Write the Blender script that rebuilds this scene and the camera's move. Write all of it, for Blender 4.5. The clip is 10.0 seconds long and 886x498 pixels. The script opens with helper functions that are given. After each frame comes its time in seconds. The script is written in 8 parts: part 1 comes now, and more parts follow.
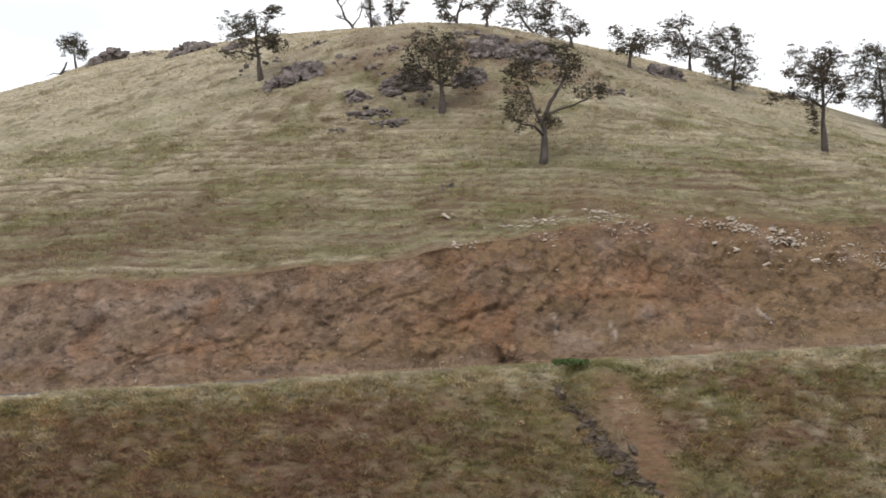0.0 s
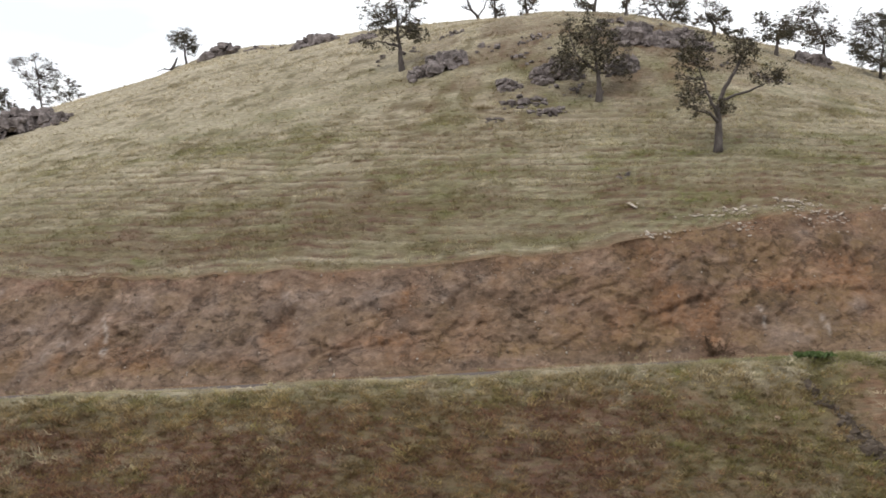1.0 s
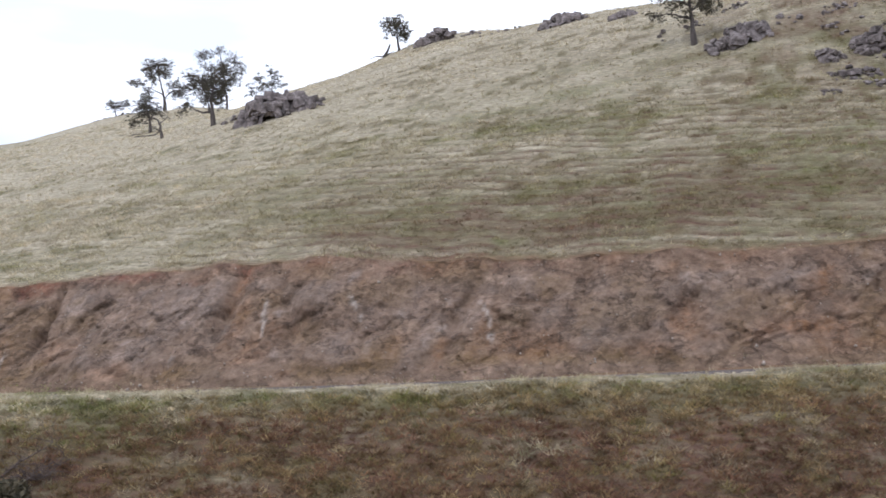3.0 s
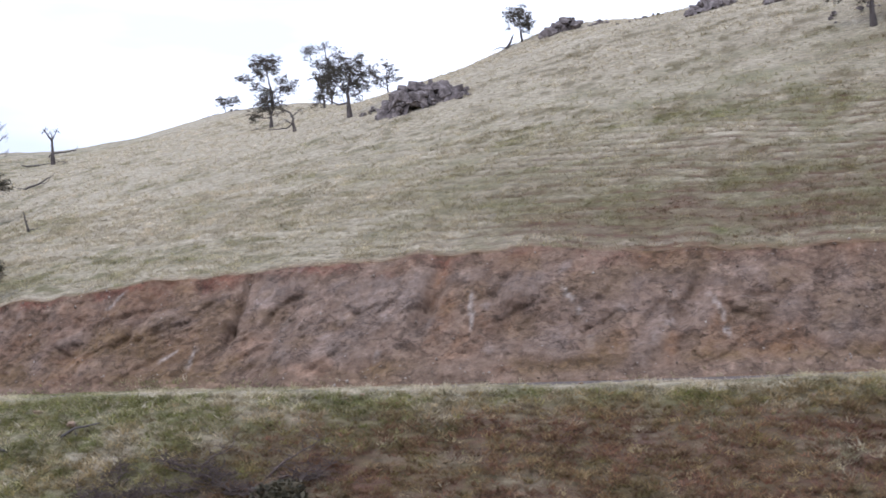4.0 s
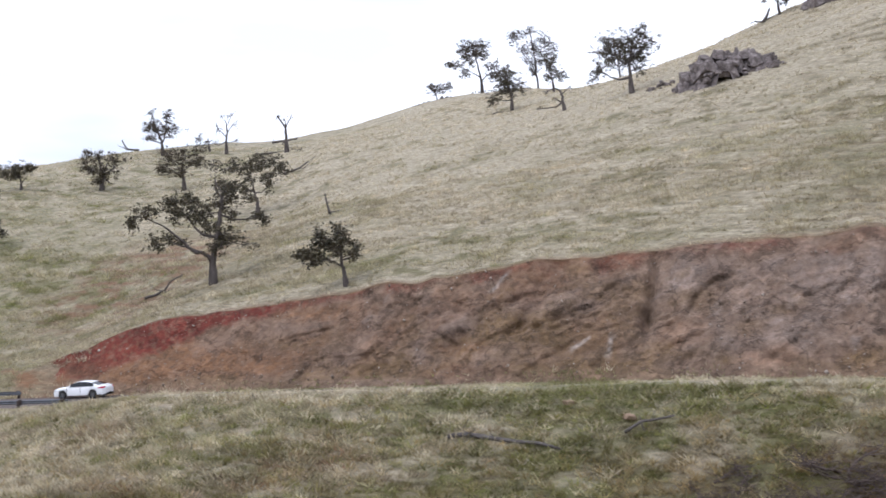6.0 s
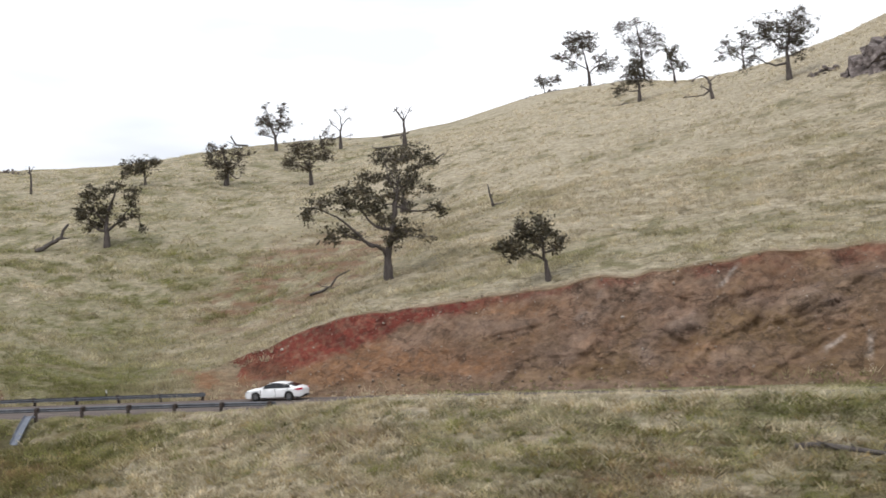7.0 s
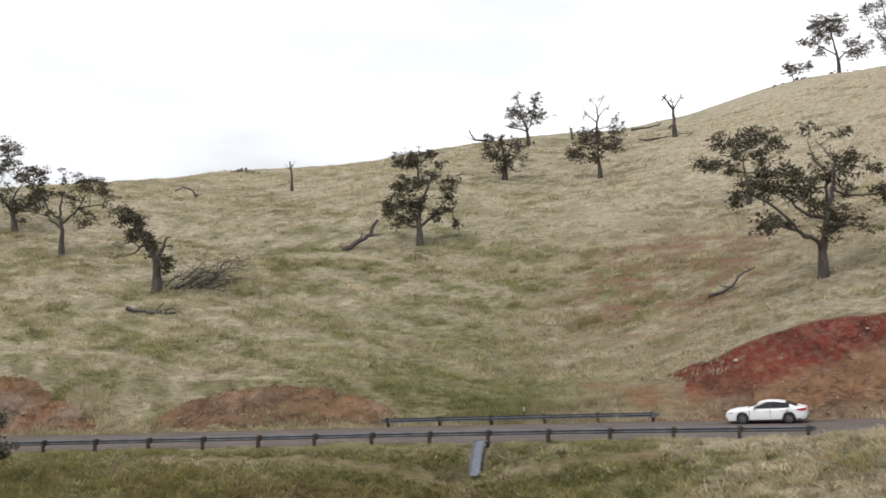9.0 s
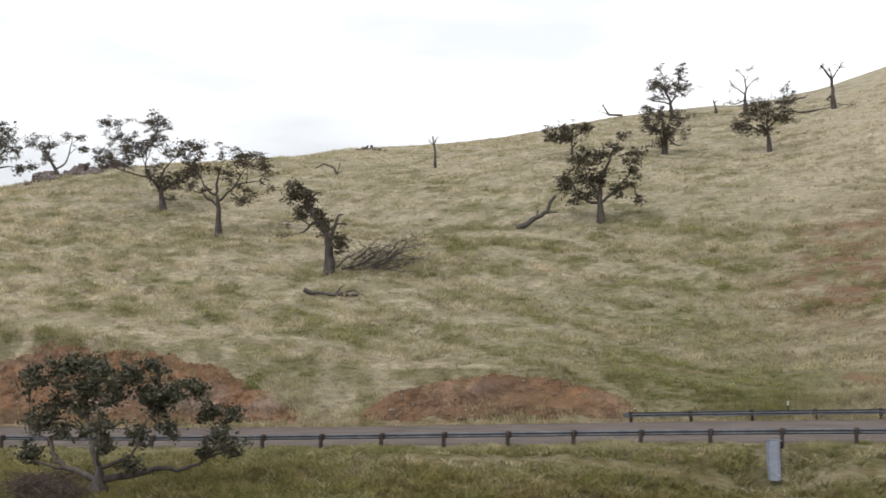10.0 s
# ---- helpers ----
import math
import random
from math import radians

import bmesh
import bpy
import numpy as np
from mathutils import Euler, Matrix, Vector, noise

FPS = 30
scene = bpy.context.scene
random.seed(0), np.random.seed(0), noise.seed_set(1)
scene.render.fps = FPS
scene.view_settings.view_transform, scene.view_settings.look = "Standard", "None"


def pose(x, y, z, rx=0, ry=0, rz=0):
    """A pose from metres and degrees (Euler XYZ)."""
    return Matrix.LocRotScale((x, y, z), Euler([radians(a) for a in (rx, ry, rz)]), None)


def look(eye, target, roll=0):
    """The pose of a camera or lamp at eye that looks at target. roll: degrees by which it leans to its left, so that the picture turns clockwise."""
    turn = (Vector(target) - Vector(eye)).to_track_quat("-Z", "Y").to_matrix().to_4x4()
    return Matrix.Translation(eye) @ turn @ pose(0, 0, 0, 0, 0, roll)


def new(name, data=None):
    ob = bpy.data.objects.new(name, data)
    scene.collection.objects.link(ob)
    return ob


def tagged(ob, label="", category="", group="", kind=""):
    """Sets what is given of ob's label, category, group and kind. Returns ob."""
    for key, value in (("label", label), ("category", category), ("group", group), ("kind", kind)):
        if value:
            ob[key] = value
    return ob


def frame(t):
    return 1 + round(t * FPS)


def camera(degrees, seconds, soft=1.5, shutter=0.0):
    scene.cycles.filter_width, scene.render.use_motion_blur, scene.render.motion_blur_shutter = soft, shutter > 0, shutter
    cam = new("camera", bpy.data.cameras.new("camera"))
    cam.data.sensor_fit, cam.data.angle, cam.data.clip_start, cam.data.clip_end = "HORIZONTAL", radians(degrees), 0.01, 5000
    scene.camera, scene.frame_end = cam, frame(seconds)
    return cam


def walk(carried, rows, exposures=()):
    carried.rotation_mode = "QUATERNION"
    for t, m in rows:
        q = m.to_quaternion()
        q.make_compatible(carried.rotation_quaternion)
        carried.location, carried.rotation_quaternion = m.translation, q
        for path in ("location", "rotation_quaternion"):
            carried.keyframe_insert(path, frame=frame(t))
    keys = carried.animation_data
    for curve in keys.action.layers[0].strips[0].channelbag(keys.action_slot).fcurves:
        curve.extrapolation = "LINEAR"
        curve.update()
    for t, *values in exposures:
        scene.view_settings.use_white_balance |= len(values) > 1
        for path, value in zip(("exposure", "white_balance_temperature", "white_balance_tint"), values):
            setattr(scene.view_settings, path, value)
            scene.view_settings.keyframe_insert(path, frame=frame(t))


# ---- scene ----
cam = camera(43.8, 10.0, soft=1.58, shutter=0.15)
METRES, EYE, TILT, LEAN, TURN = 146.0, 20.0, 0.0, 0.0, 0.0
ROWS = [
    (0.0, 0.0, 0.0, 0.0, -0.0, 0.0, -0.0),
    (0.5, -0.0464, 0.0113, -0.0035, 1.3, 0.05, 0.03),
    (1.0, -0.0923, 0.0226, -0.0068, 2.34, 0.05, 0.05),
    (1.5, -0.1383, 0.0335, -0.0102, 3.23, 0.08, 0.03),
    (2.0, -0.1842, 0.0441, -0.014, 4.14, 0.13, 0.06),
    (2.5, -0.23, 0.0546, -0.0178, 5.34, 0.17, 0.08),
    (4.0, -0.3714, 0.088, -0.0279, 9.51, 0.29, 0.2),
    (4.5, -0.4188, 0.0989, -0.0313, 10.88, 0.32, 0.24),
    (5.0, -0.4665, 0.1092, -0.0349, 12.2, 0.35, 0.27),
    (5.5, -0.5151, 0.1192, -0.0387, 13.47, 0.4, 0.3),
    (7.0, -0.6675, 0.1489, -0.0471, 16.93, 0.56, 0.44),
    (7.5, -0.7206, 0.1594, -0.0475, 18.14, 0.61, 0.48),
    (8.0, -0.7732, 0.1696, -0.0493, 19.38, 0.68, 0.51),
    (8.5, -0.8251, 0.1796, -0.0516, 20.69, 0.94, 0.55),
    (9.0, -0.8763, 0.1894, -0.0541, 22.09, 1.14, 0.59),
    (9.5, -0.9265, 0.1981, -0.0559, 23.53, 0.85, 0.61),
    (10.0, -0.9762, 0.2068, -0.0562, 25.1, 0.34, 0.65),
]
# the clip's camera cools and brightens its picture a little half way along
EXPOSURE = [(0.0, 0.0, 6500, 10), (1.5, 0.0, 6300, 10), (2.7, 0.05, 5850, 12), (4.0, 0.11, 5500, 17), (5.6, 0.12, 5600, 16), (6.9, 0.02, 6300, 11), (8.0, 0.0, 6500, 10), (10.0, -0.05, 6500, 10)]
walk(cam, [(t, pose(0, 0, EYE, TILT, LEAN, TURN) @ pose(METRES * x, METRES * y, METRES * z, 90 + pitch, roll, yaw)) for t, x, y, z, yaw, pitch, roll in ROWS], EXPOSURE)

# ---- sky and sun: a bright, thinly clouded day ----
world = bpy.data.worlds.new("sky")
scene.world = world
world.use_nodes = True
wn, wl = world.node_tree.nodes, world.node_tree.links
wn.clear()
w_out = wn.new("ShaderNodeOutputWorld")
w_bg = wn.new("ShaderNodeBackground")
w_sky = wn.new("ShaderNodeTexSky")
w_sky.sky_type = "NISHITA"
w_sky.sun_disc = False
SUN_ELEVATION, SUN_TURN = radians(58), radians(215)
w_sky.sun_elevation, w_sky.sun_rotation = SUN_ELEVATION, SUN_TURN
w_sky.air_density, w_sky.dust_density = 1.0, 3.0
w_map = wn.new("ShaderNodeTexCoord")
w_scale = wn.new("ShaderNodeMapping")
w_scale.inputs["Scale"].default_value = (1.0, 1.0, 4.0)
w_noise = wn.new("ShaderNodeTexNoise")
w_noise.inputs["Scale"].default_value = 2.2
w_noise.inputs["Detail"].default_value = 5.0
w_ramp = wn.new("ShaderNodeValToRGB")
w_ramp.color_ramp.elements[0].position, w_ramp.color_ramp.elements[0].color = 0.40, (0.69, 0.69, 0.69, 1)
w_ramp.color_ramp.elements[1].position, w_ramp.color_ramp.elements[1].color = 0.58, (1, 1, 1, 1)
w_mix = wn.new("ShaderNodeMix")
w_mix.data_type = "RGBA"
# thin grey-blue cloud low over the horizon, white above
w_axes = wn.new("ShaderNodeSeparateXYZ")
w_low = wn.new("ShaderNodeMapRange")
w_low.inputs["From Min"].default_value, w_low.inputs["From Max"].default_value = 0.03, 0.20
w_low.inputs["To Min"].default_value, w_low.inputs["To Max"].default_value = -0.25, 1.0
w_soft = wn.new("ShaderNodeTexNoise")
w_soft.inputs["Scale"].default_value, w_soft.inputs["Detail"].default_value = 2.6, 4.0
w_sum = wn.new("ShaderNodeMath")
w_sum.operation, w_sum.use_clamp = "MULTIPLY_ADD", True
w_sum.inputs[1].default_value = 1.1
w_cloud = wn.new("ShaderNodeMix")
w_cloud.data_type = "RGBA"
w_cloud.inputs["A"].default_value, w_cloud.inputs["B"].default_value = (6.9, 7.15, 7.9, 1), (10.6, 10.7, 10.9, 1)
wl.new(w_map.outputs["Generated"], w_axes.inputs["Vector"])
wl.new(w_axes.outputs["Z"], w_low.inputs["Value"])
wl.new(w_scale.outputs["Vector"], w_soft.inputs["Vector"])
wl.new(w_soft.outputs["Fac"], w_sum.inputs[0])
wl.new(w_low.outputs["Result"], w_sum.inputs[2])
wl.new(w_sum.outputs["Value"], w_cloud.inputs["Factor"])
wl.new(w_cloud.outputs["Result"], w_mix.inputs["B"])
wl.new(w_map.outputs["Generated"], w_scale.inputs["Vector"])
wl.new(w_scale.outputs["Vector"], w_noise.inputs["Vector"])
wl.new(w_noise.outputs["Fac"], w_ramp.inputs["Fac"])
wl.new(w_ramp.outputs["Color"], w_mix.inputs["Factor"])
wl.new(w_sky.outputs["Color"], w_mix.inputs["A"])
wl.new(w_mix.outputs["Result"], w_bg.inputs["Color"])
w_bg.inputs["Strength"].default_value = 0.122
wl.new(w_bg.outputs["Background"], w_out.inputs["Surface"])

sun = new("sun", bpy.data.lights.new("sun", "SUN"))
sun.data.energy, sun.data.angle, sun.data.color = 1.35, radians(14), (1.0, 0.96, 0.9)
sun_way = Vector((math.sin(SUN_TURN) * math.cos(SUN_ELEVATION), math.cos(SUN_TURN) * math.cos(SUN_ELEVATION), math.sin(SUN_ELEVATION)))
sun.matrix_world = look(sun_way * 300, (0, 0, 0))


# ---- materials ----
def material(name, colors, scale=1.0, detail=6.0, roughness=0.9, metal=0.0, bump=0.0, bump_scale=8.0, stretch=(1, 1, 1), rand=0.0, spec=0.3, extra=(), grain=None, cracks=(), tuft=False):
    """A mottled material. colors: along a noise, dark to light. extra: (attribute, colour) pairs laid over it in turn."""
    m = bpy.data.materials.new(name)
    m.use_nodes = True
    nd, ln = m.node_tree.nodes, m.node_tree.links
    bsdf = nd["Principled BSDF"]
    bsdf.inputs["Roughness"].default_value = roughness
    bsdf.inputs["Metallic"].default_value = metal
    bsdf.inputs["Specular IOR Level"].default_value = spec
    geo = nd.new("ShaderNodeNewGeometry")
    mp = nd.new("ShaderNodeMapping")
    mp.inputs["Scale"].default_value = stretch
    ln.new(geo.outputs["Position"], mp.inputs["Vector"])
    n1 = nd.new("ShaderNodeTexNoise")
    n1.inputs["Scale"].default_value, n1.inputs["Detail"].default_value = scale, detail
    n1.inputs["Roughness"].default_value = 0.65
    ln.new(mp.outputs["Vector"], n1.inputs["Vector"])
    fac = n1.outputs["Fac"]
    if rand:
        add = nd.new("ShaderNodeMath")
        add.operation = "MULTIPLY_ADD"
        add.inputs[1].default_value, add.inputs[2].default_value = rand, -rand / 2
        ln.new(geo.outputs["Random Per Island"], add.inputs[0])
        add2 = nd.new("ShaderNodeMath")
        ln.new(fac, add2.inputs[0])
        ln.new(add.outputs[0], add2.inputs[1])
        fac = add2.outputs[0]
    ramp = nd.new("ShaderNodeValToRGB")
    el = ramp.color_ramp.elements
    for i, c in enumerate(colors):
        pos = 0.28 + 0.44 * i / max(1, len(colors) - 1)
        e = el[i] if i < 2 else el.new(pos)
        e.position, e.color = pos, (*c, 1)
    ln.new(fac, ramp.inputs["Fac"])
    col = ramp.outputs["Color"]
    for attr, c in extra:
        at = nd.new("ShaderNodeAttribute")
        at.attribute_name = attr
        n2 = nd.new("ShaderNodeTexNoise")
        n2.inputs["Scale"].default_value, n2.inputs["Detail"].default_value = scale * 2.3, 5.0
        ln.new(mp.outputs["Vector"], n2.inputs["Vector"])
        # the noise breaks up the edge of the patch
        br = nd.new("ShaderNodeMapRange")
        ln.new(n2.outputs["Fac"], br.inputs["Value"])
        br.inputs["From Min"].default_value, br.inputs["From Max"].default_value = 0.3, 0.7
        br.inputs["To Min"].default_value, br.inputs["To Max"].default_value = 0.35, 1.35
        mul = nd.new("ShaderNodeMath")
        mul.operation, mul.use_clamp = "MULTIPLY", True
        ln.new(at.outputs["Fac"], mul.inputs[0])
        ln.new(br.outputs["Result"], mul.inputs[1])
        tone = nd.new("ShaderNodeMix")
        tone.data_type = "RGBA"
        tone.inputs["A"].default_value = (*[v * 0.72 for v in c], 1)
        tone.inputs["B"].default_value = (*[min(1, v * 1.25) for v in c], 1)
        ln.new(fac, tone.inputs["Factor"])
        mx = nd.new("ShaderNodeMix")
        mx.data_type = "RGBA"
        ln.new(mul.outputs[0], mx.inputs["Factor"])
        ln.new(col, mx.inputs["A"])
        ln.new(tone.outputs["Result"], mx.inputs["B"])
        col = mx.outputs["Result"]
    if grain:
        # fine mottling: (size, darkest, lightest)
        n4 = nd.new("ShaderNodeTexNoise")
        n4.inputs["Scale"].default_value, n4.inputs["Detail"].default_value, n4.inputs["Roughness"].default_value = grain[0], 6.0, 0.75
        ln.new(mp.outputs["Vector"], n4.inputs["Vector"])
        r4 = nd.new("ShaderNodeMapRange")
        ln.new(n4.outputs["Fac"], r4.inputs["Value"])
        r4.inputs["From Min"].default_value, r4.inputs["From Max"].default_value = 0.34, 0.66
        r4.inputs["To Min"].default_value, r4.inputs["To Max"].default_value = grain[1], grain[2]
        m4 = nd.new("ShaderNodeVectorMath")
        m4.operation = "SCALE"
        ln.new(col, m4.inputs[0])
        ln.new(r4.outputs["Result"], m4.inputs["Scale"])
        col = m4.outputs["Vector"]
    if tuft:
        # one tone for each tuft
        own = nd.new("ShaderNodeAttribute")
        own.attribute_name = "tone"
        m6 = nd.new("ShaderNodeVectorMath")
        m6.operation = "SCALE"
        ln.new(col, m6.inputs[0])
        ln.new(own.outputs["Fac"], m6.inputs["Scale"])
        col = m6.outputs["Vector"]
        # dry blades let light through
        thin = nd.new("ShaderNodeBsdfTranslucent")
        ln.new(col, thin.inputs["Color"])
        pair_ = nd.new("ShaderNodeMixShader")
        pair_.inputs["Fac"].default_value = 0.55
        ln.new(bsdf.outputs["BSDF"], pair_.inputs[1])
        ln.new(thin.outputs["BSDF"], pair_.inputs[2])
        ln.new(pair_.outputs["Shader"], nd["Material Output"].inputs["Surface"])
    heights = []
    if cracks:
        # broken blocks: (size, width of the joints, darkness, spread of tone); the joints wander
        wob = nd.new("ShaderNodeTexNoise")
        wob.inputs["Scale"].default_value, wob.inputs["Detail"].default_value = 0.9, 4.0
        ln.new(geo.outputs["Position"], wob.inputs["Vector"])
        bend = nd.new("ShaderNodeVectorMath")
        bend.operation = "MULTIPLY_ADD"
        bend.inputs[1].default_value = (1.6, 1.6, 1.6)
        ln.new(wob.outputs["Color"], bend.inputs[0])
        ln.new(geo.outputs["Position"], bend.inputs[2])
        tip = nd.new("ShaderNodeMapping")
        tip.inputs["Rotation"].default_value = (0.0, radians(-22), 0.0)
        tip.inputs["Scale"].default_value = (0.7, 0.35, 1.25)
        ln.new(bend.outputs["Vector"], tip.inputs["Vector"])
        for size, width, dark, spread in cracks:
            vein_ = nd.new("ShaderNodeTexNoise")
            vein_.inputs["Scale"].default_value, vein_.inputs["Detail"].default_value, vein_.inputs["Roughness"].default_value = size, 7.0, 0.58
            ln.new(tip.outputs["Vector"], vein_.inputs["Vector"])
            gap = nd.new("ShaderNodeMath")
            gap.operation = "SUBTRACT"
            gap.inputs[1].default_value = 0.5
            ln.new(vein_.outputs["Fac"], gap.inputs[0])
            size_ = nd.new("ShaderNodeMath")
            size_.operation = "ABSOLUTE"
            ln.new(gap.outputs[0], size_.inputs[0])
            cell = nd.new("ShaderNodeTexVoronoi")
            cell.inputs["Scale"].default_value = size * 1.7
            ln.new(tip.outputs["Vector"], cell.inputs["Vector"])
            line = nd.new("ShaderNodeMapRange")
            ln.new(size_.outputs[0], line.inputs["Value"])
            line.inputs["From Min"].default_value, line.inputs["From Max"].default_value = 0.0, width
            line.inputs["To Min"].default_value, line.inputs["To Max"].default_value = dark, 1.0
            tone_ = nd.new("ShaderNodeMapRange")
            ln.new(cell.outputs["Color"], tone_.inputs["Value"])
            tone_.inputs["To Min"].default_value, tone_.inputs["To Max"].default_value = 1 - spread, 1 + spread
            both = nd.new("ShaderNodeMath")
            both.operation = "MULTIPLY"
            ln.new(line.outputs["Result"], both.inputs[0])
            ln.new(tone_.outputs["Result"], both.inputs[1])
            m5 = nd.new("ShaderNodeVectorMath")
            m5.operation = "SCALE"
            ln.new(col, m5.inputs[0])
            ln.new(both.outputs[0], m5.inputs["Scale"])
            col = m5.outputs["Vector"]
            heights.append(line.outputs["Result"])
    ln.new(col, bsdf.inputs["Base Color"])
    if bump:
        n3 = nd.new("ShaderNodeTexNoise")
        n3.inputs["Scale"].default_value, n3.inputs["Detail"].default_value = bump_scale, 8.0
        n3.inputs["Roughness"].default_value = 0.7
        ln.new(geo.outputs["Position"], n3.inputs["Vector"])
        bp = nd.new("ShaderNodeBump")
        bp.inputs["Strength"].default_value, bp.inputs["Distance"].default_value = 1.0, bump
        height = n3.outputs["Fac"]
        for more in heights:
            sum_ = nd.new("ShaderNodeMath")
            sum_.operation = "MULTIPLY_ADD"
            sum_.inputs[1].default_value = 0.45
            ln.new(more, sum_.inputs[0])
            ln.new(height, sum_.inputs[2])
            height = sum_.outputs[0]
        ln.new(height, bp.inputs["Height"])
        ln.new(bp.outputs["Normal"], bsdf.inputs["Normal"])
    return m


GREEN, RUST, BARE, PALE = (0.105, 0.105, 0.036), (0.112, 0.064, 0.043), (0.175, 0.104, 0.062), (0.41, 0.358, 0.262)
M_GROUND = material("dry_grass_ground", [(0.075, 0.06, 0.032), (0.13, 0.105, 0.055), (0.19, 0.16, 0.088)], 0.9, 10, 0.95, bump=0.25, bump_scale=2.5,
                    stretch=(0.5, 1, 2.2), extra=(("pale", PALE), ("green", GREEN), ("rust", RUST), ("bare", BARE), ("clay", (0.215, 0.112, 0.055))), grain=(2.2, 0.68, 1.28))
M_GRASS = material("dry_grass", [(0.215, 0.178, 0.102), (0.315, 0.268, 0.164), (0.415, 0.358, 0.235)], 0.9, 6, 0.9, spec=0.1, tuft=True,
                   stretch=(0.5, 1, 2.2), extra=(("pale", (0.63, 0.55, 0.41)), ("green", (0.25, 0.25, 0.095)), ("rust", (0.20, 0.12, 0.08))))
M_CUT = material("road_cut", [(0.095, 0.060, 0.040), (0.178, 0.119, 0.082), (0.265, 0.188, 0.136)], 0.8, 8, 0.95, bump=0.3, bump_scale=1.8,
                 extra=(("rock", (0.184, 0.133, 0.105)), ("light", (0.235, 0.182, 0.150)), ("orange", (0.205, 0.110, 0.058)), ("red", (0.15, 0.035, 0.023)), ("weed", (0.158, 0.102, 0.054)), ("talus", (0.225, 0.158, 0.114)), ("vein", (0.42, 0.36, 0.31))),
                 grain=(2.6, 0.78, 1.2), cracks=((0.30, 0.016, 0.62, 0.22), (0.9, 0.02, 0.84, 0.2)))
M_WEED = material("mixed_dry_weeds", [(0.19, 0.135, 0.066), (0.32, 0.24, 0.115), (0.46, 0.365, 0.20)], 1.4, 6, 0.9, spec=0.1, tuft=True,
                  stretch=(1, 1, 1.5), extra=(("pale", (0.60, 0.54, 0.405)), ("green", (0.20, 0.205, 0.068)), ("rust", (0.215, 0.115, 0.076))))
M_ASPHALT = material("asphalt", [(0.095, 0.08, 0.073), (0.13, 0.11, 0.101), (0.165, 0.141, 0.129)], 1.2, 10, 0.95, spec=0.05, bump=0.01, bump_scale=30, stretch=(0.3, 1, 1))
M_BARK = material("oak_bark", [(0.042, 0.034, 0.031), (0.082, 0.069, 0.063), (0.14, 0.122, 0.112)], 3.0, 8, 0.95, bump=0.05, bump_scale=9, stretch=(1, 1, 0.3))
M_DEAD = material("dead_wood", [(0.05, 0.042, 0.039), (0.095, 0.083, 0.076), (0.155, 0.138, 0.126)], 3.0, 8, 0.95, bump=0.03, bump_scale=9)
M_LEAF = material("oak_leaves", [(0.034, 0.031, 0.018), (0.066, 0.058, 0.033), (0.118, 0.094, 0.056)], 0.8, 4, 0.6, rand=0.45)
M_LEAF_NEAR = material("grey_green_oak_leaves", [(0.036, 0.037, 0.022), (0.066, 0.066, 0.040), (0.11, 0.104, 0.066)], 0.8, 4, 0.6, rand=0.45)
M_LEAF_DRY = material("dry_oak_leaves", [(0.038, 0.031, 0.020), (0.07, 0.058, 0.035), (0.125, 0.094, 0.057)], 0.8, 4, 0.7, rand=0.45)
M_ROCK = material("lichened_rock", [(0.078, 0.063, 0.057), (0.172, 0.147, 0.139), (0.30, 0.262, 0.248)], 1.3, 10, 0.95, bump=0.15, bump_scale=3, grain=(2.5, 0.65, 1.35), spec=0.1, cracks=((0.5, 0.03, 0.66, 0.25),))
M_PALE = material("pale_stone", [(0.27, 0.22, 0.175), (0.42, 0.36, 0.30), (0.58, 0.52, 0.45)], 3, 8, 0.9, bump=0.03, bump_scale=9)
M_STEEL = material("galvanised_steel", [(0.07, 0.074, 0.086), (0.105, 0.11, 0.125), (0.15, 0.157, 0.17)], 1.5, 6, 0.7)
M_POST = material("weathered_post", [(0.03, 0.024, 0.021), (0.052, 0.04, 0.035), (0.08, 0.063, 0.053)], 6, 6, 0.9)
M_CONCRETE = material("pale_reflector", [(0.5, 0.5, 0.5), (0.7, 0.7, 0.7)], 4, 4, 0.6)
M_DARKSTONE = material("dark_gully_stone", [(0.05, 0.038, 0.03), (0.085, 0.068, 0.054), (0.16, 0.128, 0.10)], 2.0, 8, 1.0, spec=0.05)
M_BRUSH = material("dark_dead_brush", [(0.055, 0.040, 0.035), (0.10, 0.075, 0.064), (0.155, 0.12, 0.102)], 3.0, 4, 0.95)
M_RUBBLE = material("loose_rubble", [(0.13, 0.095, 0.07), (0.22, 0.175, 0.14), (0.38, 0.335, 0.285)], 2.0, 6, 0.95, rand=0.4)
M_DRYBUSH = material("dry_brown_twigs", [(0.06, 0.037, 0.022), (0.10, 0.062, 0.037), (0.15, 0.10, 0.06)], 3.0, 4, 0.95)
M_TAN = material("tan_stone", [(0.18, 0.12, 0.08), (0.27, 0.19, 0.13), (0.36, 0.27, 0.19)], 3, 8, 0.9)
M_CHUTE = material("pale_zinc_chute", [(0.10, 0.112, 0.138), (0.14, 0.156, 0.188), (0.18, 0.198, 0.235)], 2.5, 6, 0.6)
M_GREENWEED = material("green_weeds", [(0.04, 0.065, 0.018), (0.065, 0.10, 0.027), (0.095, 0.14, 0.04)], 2.0, 4, 0.7, rand=0.3)
M_PAINT = material("white_car_paint", [(0.76, 0.77, 0.78), (0.80, 0.81, 0.82)], 0.8, 3, 0.25, spec=0.6)
M_GLASS = material("dark_car_glass", [(0.012, 0.014, 0.017), (0.02, 0.023, 0.027)], 1, 2, 0.1, spec=0.25)
